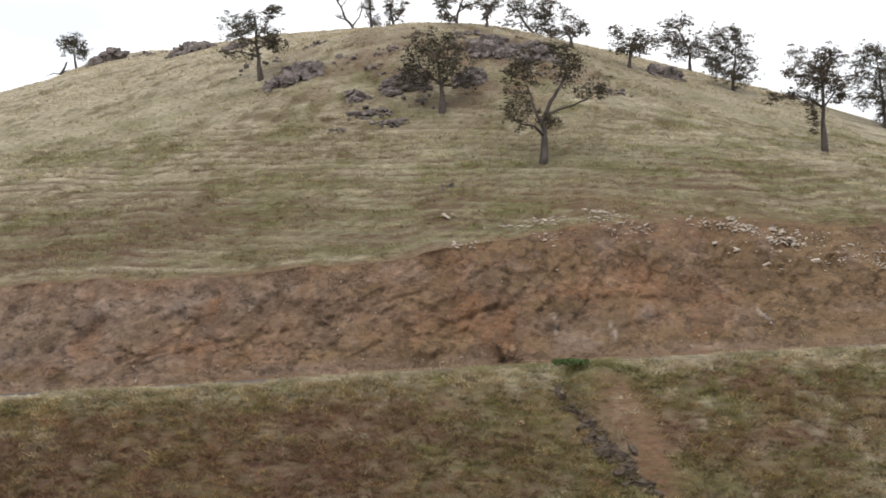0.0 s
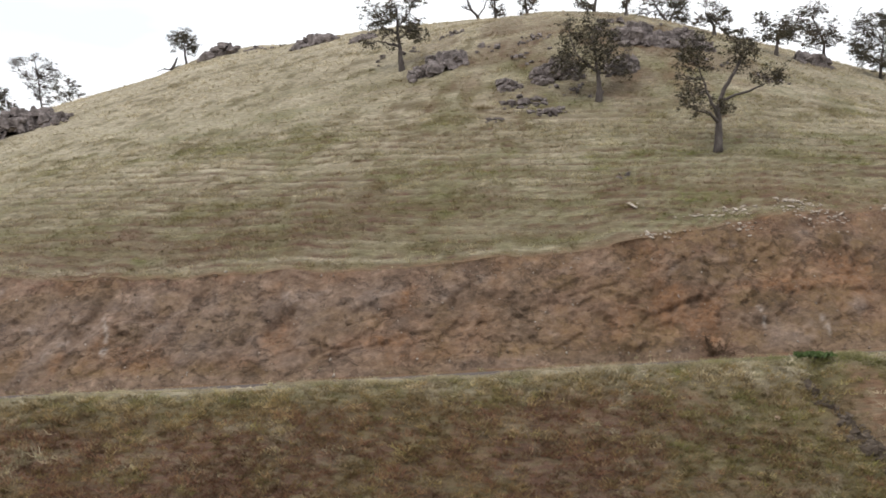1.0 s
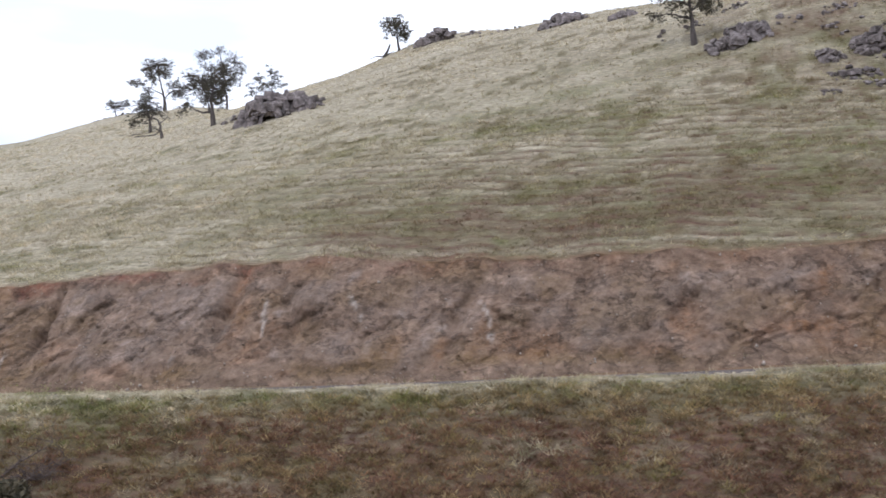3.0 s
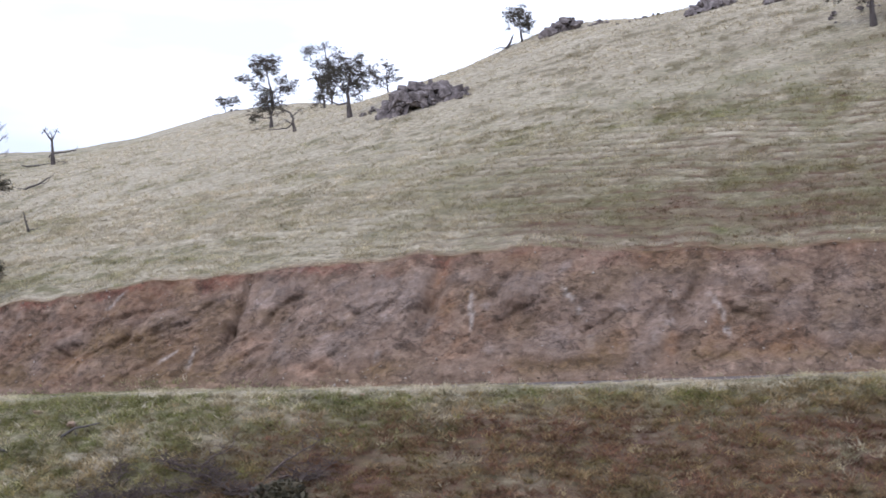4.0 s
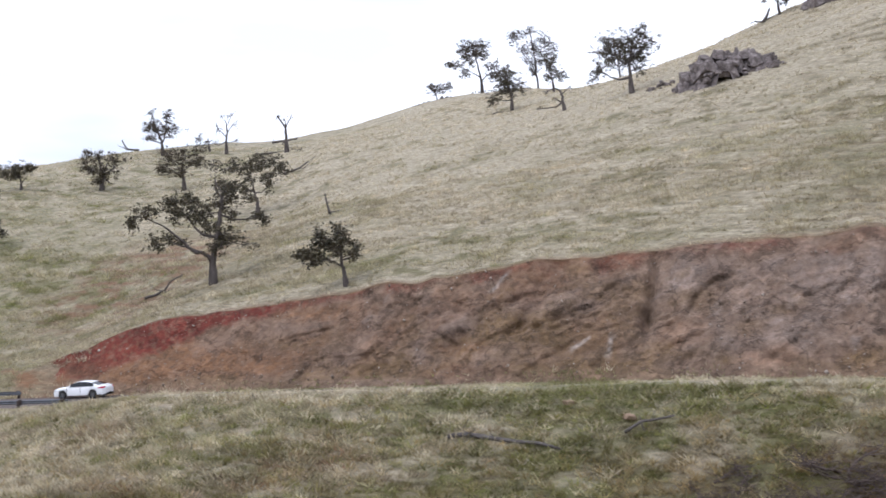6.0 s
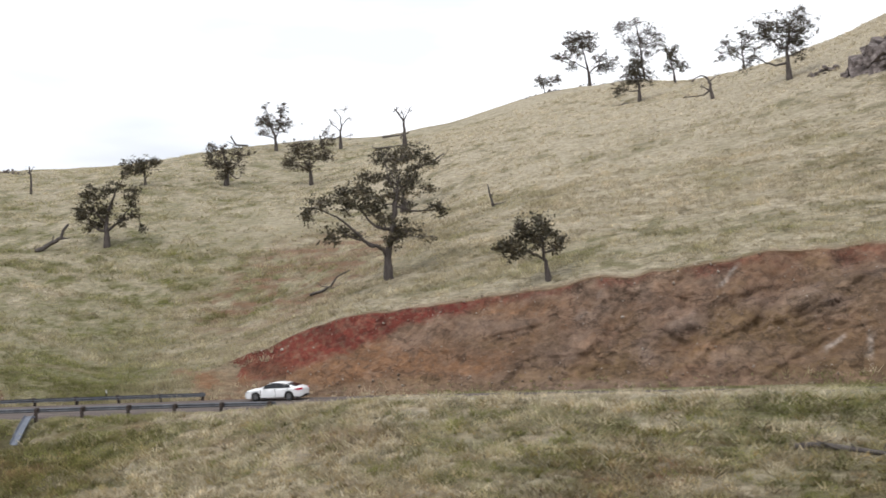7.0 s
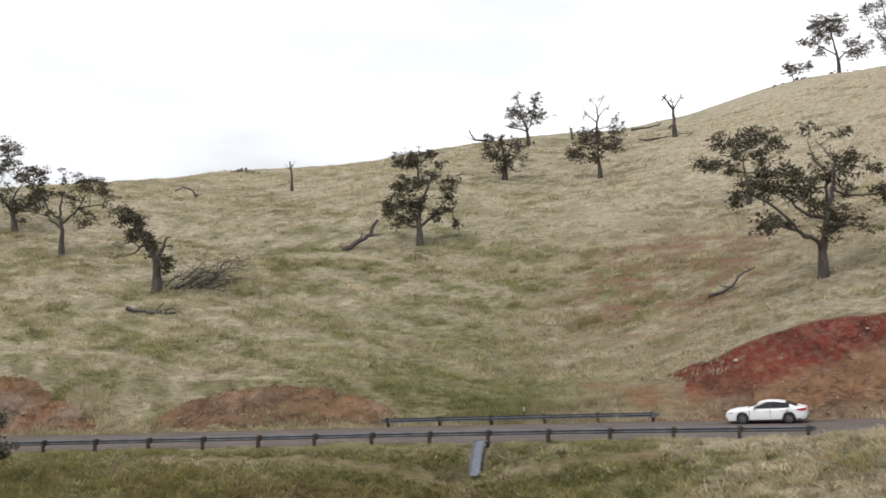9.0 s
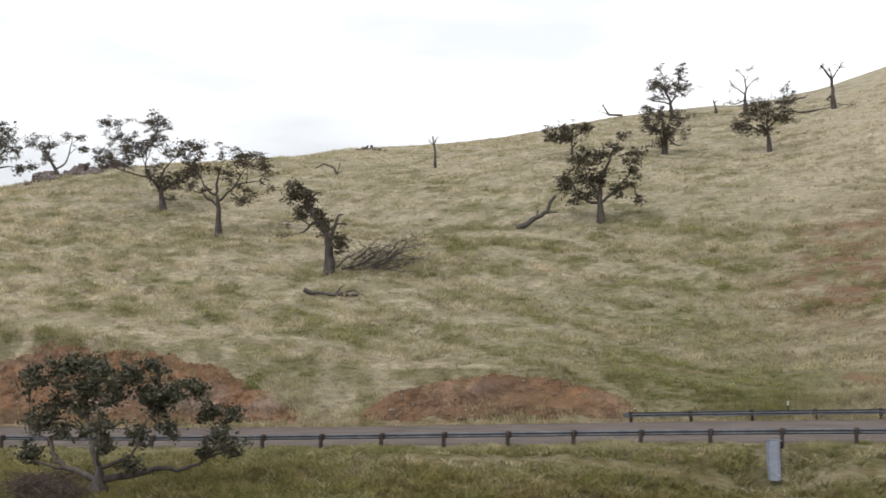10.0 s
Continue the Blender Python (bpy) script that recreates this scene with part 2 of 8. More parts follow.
M_BLACK = material("black_plastic", [(0.015, 0.015, 0.016), (0.03, 0.03, 0.032)], 6, 4, 0.6)
M_TYRE = material("tyre_rubber", [(0.018, 0.018, 0.018), (0.035, 0.034, 0.033)], 8, 4, 0.9)
M_RIM = material("alloy_rim", [(0.12, 0.12, 0.125), (0.2, 0.2, 0.205)], 6, 3, 0.4, metal=0.6)
M_CHROME = material("bright_trim", [(0.45, 0.45, 0.46), (0.55, 0.55, 0.56)], 6, 3, 0.3, metal=0.8)
M_TAIL = material("red_tail_light", [(0.36, 0.006, 0.03), (0.5, 0.012, 0.045)], 5, 3, 0.3, spec=0.3)
M_LAMP = material("clear_headlight", [(0.42, 0.44, 0.47), (0.6, 0.62, 0.65)], 9, 3, 0.12, spec=0.8)


# ---- mesh helpers ----
def mesh_object(name, verts, faces, mat, parent=None, label="", smooth=False, attrs=None):
    """One mesh object from arrays of corners and of faces (all triangles or all quads, or a mixed list)."""
    me = bpy.data.meshes.new(name)
    if isinstance(faces, np.ndarray):
        verts = np.asarray(verts, dtype=np.float32)
        n, k = faces.shape
        me.vertices.add(len(verts))
        me.vertices.foreach_set("co", verts.ravel())
        me.loops.add(n * k)
        me.loops.foreach_set("vertex_index", faces.astype(np.int32).ravel())
        me.polygons.add(n)
        me.polygons.foreach_set("loop_start", np.arange(0, n * k, k, dtype=np.int32))
        me.update(calc_edges=True)
    else:
        me.from_pydata([tuple(v) for v in verts], [], faces)
        me.update()
    if smooth:
        me.polygons.foreach_set("use_smooth", np.ones(len(me.polygons), dtype=bool))
    for key, values in (attrs or {}).items():
        a = me.attributes.new(key, "FLOAT", "POINT")
        a.data.foreach_set("value", np.asarray(values, dtype=np.float32))
    me.materials.append(mat)
    ob = new(name, me)
    if parent:
        ob.parent = parent
    if label:
        tagged(ob, label)
    return ob


def part(name, bm, mat, parent, label="", smooth=False):
    """Links a bmesh as one mesh object under a thing or under a part."""
    me = bpy.data.meshes.new(name)
    bm.to_mesh(me)
    bm.free()
    if smooth:
        me.polygons.foreach_set("use_smooth", np.ones(len(me.polygons), dtype=bool))
    me.materials.append(mat)
    ob = new(name, me)
    ob.parent = parent
    if label:
        tagged(ob, label)
    return ob


def lattice(xi, yi, s):
    n = xi * 374761393 + yi * 668265263 + s * 974634777
    n = (n ^ (n >> 13)) * 1274126177
    return ((n ^ (n >> 16)) & 0xFFFFFF) / float(0xFFFFFF)


def vnoise(x, y, s=0):
    """Smooth noise between 0 and 1."""
    xf, yf = np.floor(x), np.floor(y)
    xi, yi = xf.astype(np.int64), yf.astype(np.int64)
    u, v = x - xf, y - yf
    u, v = u * u * (3 - 2 * u), v * v * (3 - 2 * v)
    a = lattice(xi, yi, s) * (1 - u) + lattice(xi + 1, yi, s) * u
    b = lattice(xi, yi + 1, s) * (1 - u) + lattice(xi + 1, yi + 1, s) * u
    return a * (1 - v) + b * v


def fbm(x, y, s=0, octaves=4):
    total, size, weight = 0.0, 1.0, 0.5
    for k in range(octaves):
        total = total + weight * vnoise(x * size, y * size, s + 17 * k)
        size, weight = size * 2.03, weight * 0.5
    return total / (1 - 0.5 ** octaves)


def step(a, b, v):
    t = np.clip((v - a) / (b - a), 0, 1)
    return t * t * (3 - 2 * t)


def blob(x, y, x0, y0, rx, ry):
    """A soft patch, 1 in its middle."""
    return np.exp(-((x - x0) / rx) ** 2 - ((y - y0) / ry) ** 2)


# ---- the lie of the land ----
# the road runs along x and falls towards -x; its centre line, its level and the cut above it, station by station
def along(x, stations, values, soft=5.0):
    x = np.asarray(x, dtype=float)
    return sum(np.interp(x + o, stations[::-1], values[::-1]) for o in np.linspace(-soft, soft, 7)) / 7


ROAD_X = [90, 40, 12, -8, -24, -49, -70, -88, -103, -118, -136, -152, -164, -179, -190, -205, -260]
ROAD_Y = [94, 91, 89.5, 88.5, 88, 89.3, 91.3, 93.6, 96, 97.8, 98.7, 97.9, 96, 92.8, 91, 89, 84]
LEVEL_X = [90, 12, -8, -49, -85, -103, -136, -152, -164, -179, -190, -215, -260]
LEVEL_Z = [14.5, 10.5, 9.5, 7.1, 5.1, 4.0, 2.1, 1.25, 0.7, 0.1, -0.4, -1.2, -2.5]
CUT_X = [60, 36, 25, 13, 2, -8, -20, -34, -48, -61.6, -70.6, -88, -101, -114, -126, -132, -136, -139, -142.7, -147, -152, -158, -165, -173.5, -180, -188, -193, -202, -215, -260]
TOE_Y = [97, 97.5, 97, 96.5, 95.5, 95, 94.2, 94, 94.6, 95.7, 97, 100, 102, 103, 103.6, 104, 104.2, 104.4, 104.6, 104.2, 104, 103, 102, 99.8, 98.4, 97, 96.4, 95, 94, 90]
TOP_Y = [112, 112.5, 112, 107.9, 103.9, 103.5, 101.6, 102.3, 104.5, 106.6, 107.9, 110.2, 109.9, 110.1, 110.8, 110.5, 109.8, 108.9, 107.7, 106, 106, 105, 104.9, 102.7, 101.5, 100.4, 100.2, 99, 98, 94]
TOP_Z = [22, 22.6, 23, 22.3, 20.1, 18.7, 17.6, 16.9, 16.4, 16.4, 16.0, 14.5, 13.1, 10.9, 9.0, 8.5, 7.5, 6.3, 4.5, 2.6, 2.2, 2.6, 3.8, 3.9, 3.3, 4.07, 4.8, 5.2, 6, 8]
BERM_X = [60, 12, -8, -37, -60, -81, -100, -111, -122, -129, -134, -150, -160, -171, -185, -215]
BERM_OUT = [6.5, 6.4, 7.5, 9, 11, 14.5, 14.5, 13.5, 9.6, 7, 5.6, 5.4, 5.4, 5.4, 5.4, 5.4]
BERM_UP = [1.0, 1.1, 1.1, 1.25, 1.5, 2.07, 1.9, 1.7, 1.43, 0.85, 0.1, -0.1, -0.1, -0.1, -0.1, -0.1]
BERM_FALL = [0.7, 0.8, 0.7, 0.6, 0.6, 0.6, 0.42, 0.2, 0.2, 0.25, 0.3, 0.42, 0.25, 0.2, 0.06, 0.05]

# the hill: a gentle plane and broad mounds (centre x, y, half widths, height)
HILL = [
    (9.6, 199.6, 110.1, 76.0, 44.1),
    (-64.5, 235.0, 23.9, 20.0, 10.0),
    (-168.0, 216.7, 74.3, 110.6, 19.8),
    (-371.9, 138.4, 111.6, 27.3, 15.5),
    (-249.0, 214.3, 44.3, 150.2, 22.2),
    (-66.9, 220.3, 71.6, 96.4, 14.8),
    (-154.4, 116.0, 23.6, 23.9, -6.1),
    (24.9, 118.0, 123.5, 34.5, 8.4),
    (-193.3, 221.1, 24.0, 62.3, 6.3),
    (1.0, 158.3, 27.5, 19.8, 6.5),
    (-137.2, 278.3, 51.0, 47.7, 22.2),
    (-142.0, 151.6, 12.0, 12.0, -2.1),
    (-164.0, 173.0, 14.0, 13.0, -1.0),
    (-108.0, 187.0, 16.0, 20.0, -1.3),
    (-175.2, 137.5, 11.0, 10.0, 0.6),
    (-187.5, 165.5, 9.0, 11.0, 0.7),
    (6.0, 128.0, 13.0, 11.0, -0.75),
    (0.0, 138.0, 8.0, 7.0, -0.5),
    (-120.0, 210.0, 11.0, 11.0, -0.9),
]
HALF_ROAD = 4.1


def road_y(x):
    return along(x, ROAD_X, ROAD_Y, 9)


def road_z(x):
    return along(x, LEVEL_X, LEVEL_Z, 9)


def toe_line(x):
    return along(x, CUT_X, TOE_Y, 3)


def top_line(x):
    """The cut's upper edge, uneven where turf has broken away."""
    return along(x, CUT_X, TOP_Y, 3) + 1.1 * (fbm(x / 5.5, 0 * x, 71, 3) - 0.5)


def top_level(x):
    return along(x, CUT_X, TOP_Z, 3) + 0.9 * (fbm(x / 3.5, 0 * x + 9, 72, 3) - 0.5) * step(0.5, 3.0, along(x, CUT_X, TOP_Z, 3) - road_z(x))


def hill_z(x, y):
    z = 2.17 + 0.0318 * x + 0.0682 * (y - 100)
    for x0, y0, rx, ry, h in HILL:
        z = z + h * blob(x, y, x0, y0, rx, ry)
    return z


def terraces(x, y, z):
    """The narrow cattle tracks that follow the contours."""
    warp = 0.7 * fbm(x / 45, y / 70, 3, 2) + 0.08 * fbm(x / 6, y / 9, 4, 2)
    k = z / 0.8 + warp
    return 0.5 + (np.abs((k - np.floor(k)) * 2 - 1) - 0.5) * step(148, 128, y) * (0.15 + 0.85 * step(-105, -55, x))


def tread_shade_map(x, y):
    """The trodden line along each cattle track, darkened to paint in the tufts' shadow."""
    z = hill_z(x, y)
    k = z / 0.8 + 0.7 * fbm(x / 45, y / 70, 3, 2) + 0.08 * fbm(x / 6, y / 9, 4, 2)
    line = np.exp(-((k - np.floor(k) - 0.5) / 0.12) ** 2)
    return line * step(144, 124, y) * (y > road_y(x)) * step(0.24, 0.46, fbm(x / 16, y / 3, 5, 3)) * (0.06 + 0.94 * step(-95, -40, x))


def ground_z(x, y):
    """The ground's height."""
    x, y = np.asarray(x, dtype=float), np.asarray(y, dtype=float)
    c, zr = road_y(x), road_z(x)
    d = y - c
    toe, top, top_z = toe_line(x) - c, top_line(x) - c, top_level(x)
    # uphill of the cut
    lift = top_z - hill_z(x, c + top)
    up = hill_z(x, y) + lift * np.exp(-np.maximum(d - top, 0) / 10)
    rough = np.clip((d - top) / 4, 0, 1)
    up = up + rough * (0.34 * (terraces(x, y, up) - 0.5) + 0.9 * (fbm(x / 9, y / 9, 7, 4) - 0.5))
    # the cut's face
    u = np.clip((d - toe) / (top - toe), 0, 1)
    toe_z = zr - 0.05
    face = toe_z + (top_z - toe_z) * (0.25 * u * u + 0.75 * np.power(u, 0.85))
    # the road, its shoulders and ditch
    flat = zr - 0.06 - 0.22 * step(HALF_ROAD + 0.4, HALF_ROAD + 1.3, d) + 0.17 * step(toe - 1.2, toe, d)
    # downhill: a grassy verge, then the slope
    out, rise, fall = along(x, BERM_X, BERM_OUT), along(x, BERM_X, BERM_UP), along(x, BERM_X, BERM_FALL)
    s = -d
    verge = zr - 0.06 + (rise + 0.06) * step(HALF_ROAD + 0.3, out, s) + 0.25 * (fbm(x / 5, y / 5, 9, 3) - 0.5) * step(HALF_ROAD, out, s)
    drop = np.maximum(s - out, 0)
    drop = drop - 1.6 * (1 - np.exp(-drop / 1.6))
    gully = 1.1 * blob(x, 0 * x, 8.0 + 0.72 * np.minimum(drop, 14), 0, 1.0, 1) * step(0.3, 3, drop)
    gully = gully + 1.9 * blob(x, y, -151.4, 89.6, 1.6, 2.0)
    slope = fall * drop
    slope = np.where(slope > 14, 14 + 6 * (1 - np.exp(-(slope - 14) / 6)), slope)
    low = verge - slope - gully + step(0, 3, drop) * 0.9 * (fbm(x / 4, y / 4, 11, 4) - 0.5)
    z = np.where(d < -HALF_ROAD, low, np.where(d < toe, flat, np.where(d < top, face, up)))
    # far away the land sinks out of sight
    far = np.maximum(0, np.maximum(y - 330, np.maximum(x - 130, -330 - x)))
    return z - 0.12 * far * step(0, 200, far)


def trail_map(x, y):
    """Narrow trodden paths: one below the road, one above the low bank, one down to the end of the far rail."""
    below = np.interp(x, [-178, -161, -153.5, -139.5, -130], [85.8, 88.4, 87.9, 90.8, 92.0])
    a = np.exp(-((y - below) / 0.8) ** 2) * step(-180, -172, x) * step(-128, -133, x)
    above = top_line(x) + 3.0 + 1.2 * np.sin(x / 9)
    b = np.exp(-((y - above) / 0.5) ** 2) * step(-236, -228, x) * step(-152, -160, x)
    return np.clip(a + b, 0, 1)


def spoor_map(x, y):
    """The strip of bare red earth that runs from the swale to the road."""
    px, py = x + 149.4, y - 109.8
    t = np.clip((px * 5.4 - py * 4.1) / (5.4 ** 2 + 4.1 ** 2), 0, 1)
    return np.exp(-((px - 5.4 * t) ** 2 + (py + 4.1 * t) ** 2) / (0.45 + 0.55 * t) ** 2)


def swale_map(x, y):
    """Ragged ledges of orange-brown earth on the flank of the swale, drawn out along the contours."""
    k = hill_z(x, y) / 0.8 + 1.1 * fbm(x / 9, y / 12, 44, 3)
    ledge = np.exp(-((k - np.floor(k) - 0.5) / 0.22) ** 2)
    return (0.30 + 0.85 * ledge) * step(0.42, 0.54, 0.5 * fbm(x / 3.2, y / 1.8, 34, 3) + 0.5 * fbm(x / 1.2, y / 0.7, 50, 3)) * np.minimum(1, 2.6 * blob(x, y, -146.5, 131, 7.5, 8.5))


def mound_map(x, y):
    """Two low mounds of bare earth past the swale."""
    up = (y - toe_line(x)) / np.maximum(top_line(x) - toe_line(x), 0.5) + 0.22 * (fbm(x / 1.6, y / 1.0, 69, 3) - 0.5)
    xm = x + 1.6 * (fbm(x / 4, y / 2, 70, 3) - 0.5)
    mound = np.sqrt(np.clip(np.maximum(1 - ((xm + 172.0) / 9.8) ** 2, 1 - ((xm + 204) / 18.5) ** 2), 0, 1))
    return step(0.0, 0.22, mound - up) * step(-0.05, 0.12, up) * step(0.05, 0.3, mound)


def weed_specks(x, y):
    """Small darker tussocks and low weeds, drawn out along the slope."""
    many = 0.02 * step(-80, -150, x) - 0.05 * step(150, 190, y)
    return step(0.57, 0.68, fbm(x / 2.3, y / 1.0, 151, 3) + many * 0.6) * step(0.36, 0.56, fbm(x / 13, y / 8, 152, 3) + many)


def pale_map(x, y):
    """Where the grass has bleached to straw; uphill, haze is painted in as paler grass."""
    c = road_y(x)
    s = c - y
    out = along(x, BERM_X, BERM_OUT)
    # straw to the left; its spread uphill puts the whitening of haze into the colour
    hill = step(-34, -88, x - 30 * step(122, 165, y)) * (1 - 0.5 * blob(x, y, -157, 118, 8, 15))
    hill = np.maximum(hill, (0.45 - 0.2 * step(-64, -50, x) * step(-8, -22, x) + (0.45 + 0.2 * step(-64, -50, x) * step(-8, -22, x)) * step(106, 138, y)))
    streak = step(0.30, 0.62, fbm(x / 6, y / 2.2, 25, 4)) * 0.55 + 0.45 * step(0.35, 0.6, fbm(x / 1.8, y / 1.1, 26, 3))
    trod = terraces(x, y, hill_z(x, y))
    tread_shade = tread_shade_map(x, y)
    hill = hill * (1 - 0.30 * blob(x, y, -136, 130, 18, 16)) * (1 - 0.2 * blob(x, y, -85, 125, 32, 18)) * (1 - 0.4 * blob(x, y, 0, 150, 26, 14)) * (0.69 + 0.40 * streak) * (0.72 + 0.38 * trod) + 0.36 * step(-140, -165, x) + 0.3 * step(150, 185, y) * step(-70, -100, x)
    hill = hill + (0.06 + 0.24 * streak) * step(0.2, 0.8, trod) * step(0.3, 0.6, fbm(x / 14, y / 6, 27, 3))
    near = 1.1 * blob(s, 0 * s, out - 2.0, 0, 3.2 + 2.0 * step(-60, -85, x), 1) + (0.5 + 0.4 * step(-10, 8, x)) * step(0.48, 0.64, fbm(x / 1.6, y / 1.1, 29, 3)) * step(0.36, 0.56, fbm(x / 8, y / 6, 30, 3) + 0.1 * step(-10, 8, x)) + (1.05 * step(6, 1.5, s - out) + 0.65 * step(0.38, 0.56, fbm(x / 2.0, y / 1.4, 37, 3)) + 0.95 * step(-108, -119, x) * step(19, 13, s - out)) * step(-88, -100, x) * step(-142, -132, x) + 0.12 * step(-128, -138, x) + 0.55 * blob(x, y, 34, 71, 14, 6) + 0.45 * blob(x, y, 3, 75, 5, 5)
    near = near * (0.45 + 0.65 * step(0.3, 0.6, fbm(x / 3, y / 2, 28, 4))) + 0.42 * step(-82, -96, x) * step(-142, -132, x) + 0.5 * step(-60, -74, x) * step(-98, -86, x) * step(8, 3, s - out)
    # less straw along the tracks: tuft shadow put into the colour
    hill = hill * (1 - 0.8 * tread_shade)
    brink = y - top_line(x) - 1.5 - 0.5 * np.sin(x / 7)
    hill = hill + 0.55 * np.exp(-(brink / 0.4) ** 2) * step(-108, -96, x) * step(2, -8, x)
    hill = np.minimum(hill, 1) * (1 - 0.5 * weed_specks(x, y))
    return np.clip(np.where(s > 0, near, hill) + 0.55 * trail_map(x, y), 0, 1)


def green_map(x, y):
    c = road_y(x)
    s = c - y
    out = along(x, BERM_X, BERM_OUT)
    g = 0.75 * step(0.52, 0.70, fbm(x / 6, y / 3.2, 21, 4)) + 0.35 * step(0.5, 0.7, fbm(x / 1.6, y / 1.2, 22, 3))
    g = g * np.where(s > 0, 0.8 - 0.6 * step(-75, -55, x) * step(6, -12, x), 0.55 * step(175, 130, y) * (1 - 0.6 * step(-50, -80, x)) + 0.08)
    g = g * (1 - 0.75 * (s > 0) * np.where(s < out + 3, 1, step(-108, -119, x)) * step(-90, -102, x) * step(-142, -132, x))
    g = g + 0.35 * (s > out + 2.5) * step(-92, -102, x) * step(-118, -109, x) * step(0.42, 0.58, fbm(x / 2.2, y / 1.5, 16, 3))
    g = g + 0.6 * (s > 4) * step(-134, -146, x) + (0.34 + 0.21 * step(-90, -100, x)) * (s > 4) * step(0.55, 0.66, fbm(x / 1.3, y / 0.8, 49, 3))
    g = g + 0.9 * blob(s, 0, out + 2.0, 0, 1.8, 1) * step(-30, -60, x) * step(-102, -92, x) * step(0.35, 0.6, fbm(x / 5, y / 3, 23, 3))
    g = g + 0.9 * blob(x, y, -157, 107.5, 9, 4.5) + 0.15 * blob(x, y, -120, 116, 16, 4) + 0.3 * blob(x, y, 12, 117, 26, 14)
    g = g + 1.0 * blob(x, y, 10.0, 82.4, 2.0, 1.0) + 0.12 * blob(x, y, -95, 116, 25, 3) + 0.25 * blob(x, y, -185, 108, 26, 6) * step(0.4, 0.6, fbm(x / 4, y / 2, 24, 3))
    g = g + 0.14 * step(-138, -154, x) * step(-206, -185, x) * (s < 0) * step(165, 135, y) * step(0.30, 0.55, fbm(x / 4, y / 2.2, 19, 4))
    g = g + 0.5 * step(-106, -96, x) * step(-62, -72, x) * (s > out + 1) * step(0.35, 0.55, fbm(x / 3, y / 1.6, 18, 3))
    g = g + 0.42 * step(-146, -172, x) * (s < 0) * step(0.48, 0.60, fbm(x / 1.7, y / 1.1, 20, 3)) + 0.08 * step(-146, -172, x) * (s < 0)
    g = g + 0.16 * step(-95, -70, x) * (s < 0) * step(165, 140, y) * step(0.36, 0.58, fbm(x / 4.5, y / 2.0, 17, 4))
    g = g + 0.36 * blob(x, y, -159, 122, 12, 14) * step(0.30, 0.55, fbm(x / 3, y / 1.6, 15, 3)) + 0.85 * (s < 0) * (y < toe_line(x) + 0.6) * step(-128, -120, x) * step(-76, -84, x) * step(0.25, 0.42, fbm(x / 2.5, y, 47, 3))
    g = g + 0.38 * weed_specks(x, y) * (s < 0) + 0.45 * blob(x, y, -148, 130, 9, 10) * step(0.42, 0.58, fbm(x / 1.5, y / 0.9, 40, 3))
    return np.clip(g, 0, 1)


def rust_map(x, y):
    c = road_y(x)
    s = c - y
    out = along(x, BERM_X, BERM_OUT)
    r = (0.32 + 0.25 * step(0.34, 0.56, fbm(x / 7, y / 4, 31, 4)) + 0.4 * step(0.42, 0.58, fbm(x / 1.7, y / 1.2, 39, 3))) * step(1.5, 5, s - out) * step(-84, -66, x) * (1 - 0.75 * step(-4, 10, x))
    r = r + 0.35 * step(0.45, 0.7, fbm(x / 8, y / 4, 32, 4)) * step(4, 8, s - out)
    r = r + 0.28 * step(0.46, 0.62, fbm(x / 5, y / 1.6, 33, 4)) * (s < 0) * step(140, 112, y) * step(-85, -50, x)
    r = r + 0.75 * step(0.40, 0.58, fbm(x / 4, y / 2.2, 35, 4)) * blob(x, y, 0, 150, 26, 15)
    # the rust along the cattle tracks is painted tuft shadow
    r = r + 0.7 * swale_map(x, y) + 0.9 * tread_shade_map(x, y) + 0.30 * weed_specks(x, y) * (s < 0) * step(-100, -70, x)
    r = r + 0.55 * blob(x, y, -43, 110, 20, 6) * step(0.34, 0.54, fbm(x / 5, y / 1.5, 38, 3))
    r = r + 1.0 * blob(x, y, 16.4, 76.0, 1.5, 0.9) + 1.0 * blob(x, y, 23, 80.3, 5, 1.5) * step(0.35, 0.55, fbm(x / 1.5, y / 1.0, 36, 3)) + 0.7 * blob(x, y, 24, 75.5, 2.5, 1.0)
    return np.clip(r, 0, 1)


def bare_map(x, y):
    c = road_y(x)
    d = y - c
    top = top_line(x) - c
    weedy = step(-128, -120, x) * step(-76, -84, x) * (y < toe_line(x) + 0.6)
    b = (0.9 * step(1.1, -0.2, d - top) * (d > 0) * step(-146, -140, x) + 0.75 * step(6.6, 5.0, np.abs(d)) * (d > 0)) * (1 - weedy)
    b = b + 1.1 * blob(x - 0.33 * (80 - y), y, 12.3, 77, 1.35, 7) * step(82.2, 80.8, y) + 0.4 * step(0.45, 0.6, fbm(x / 3, y / 2, 43, 3)) * blob(x, y, 20, 78, 18, 5)
    b = b + 0.25 * step(0.6, 0.75, fbm(x / 3, y / 2, 41, 4)) * (d < -5)
    b = b + 1.15 * swale_map(x, y) * (d > top) + 0.4 * blob(x, y, -144, 118, 5, 9) * step(0.42, 0.6, fbm(x / 3, y / 1.6, 48, 3)) * (d > top)
    b = b + 0.95 * spoor_map(x, y) + 0.86 * step(0.55, 0.95, mound_map(x, y) + 0.3 * (fbm(x / 0.8, y / 0.5, 45, 3) - 0.5)) * step(-149, -155, x) + 0.35 * trail_map(x, y)
    b = b + 0.45 * blob(x, y, 22, 113, 14, 3.0)
    b = b + 0.55 * step(0.55, 0.75, fbm(x / 2.5, y / 2.5, 42, 3)) * blob(x, y, 5, 145, 26, 10)
    return np.clip(b, 0, 1)


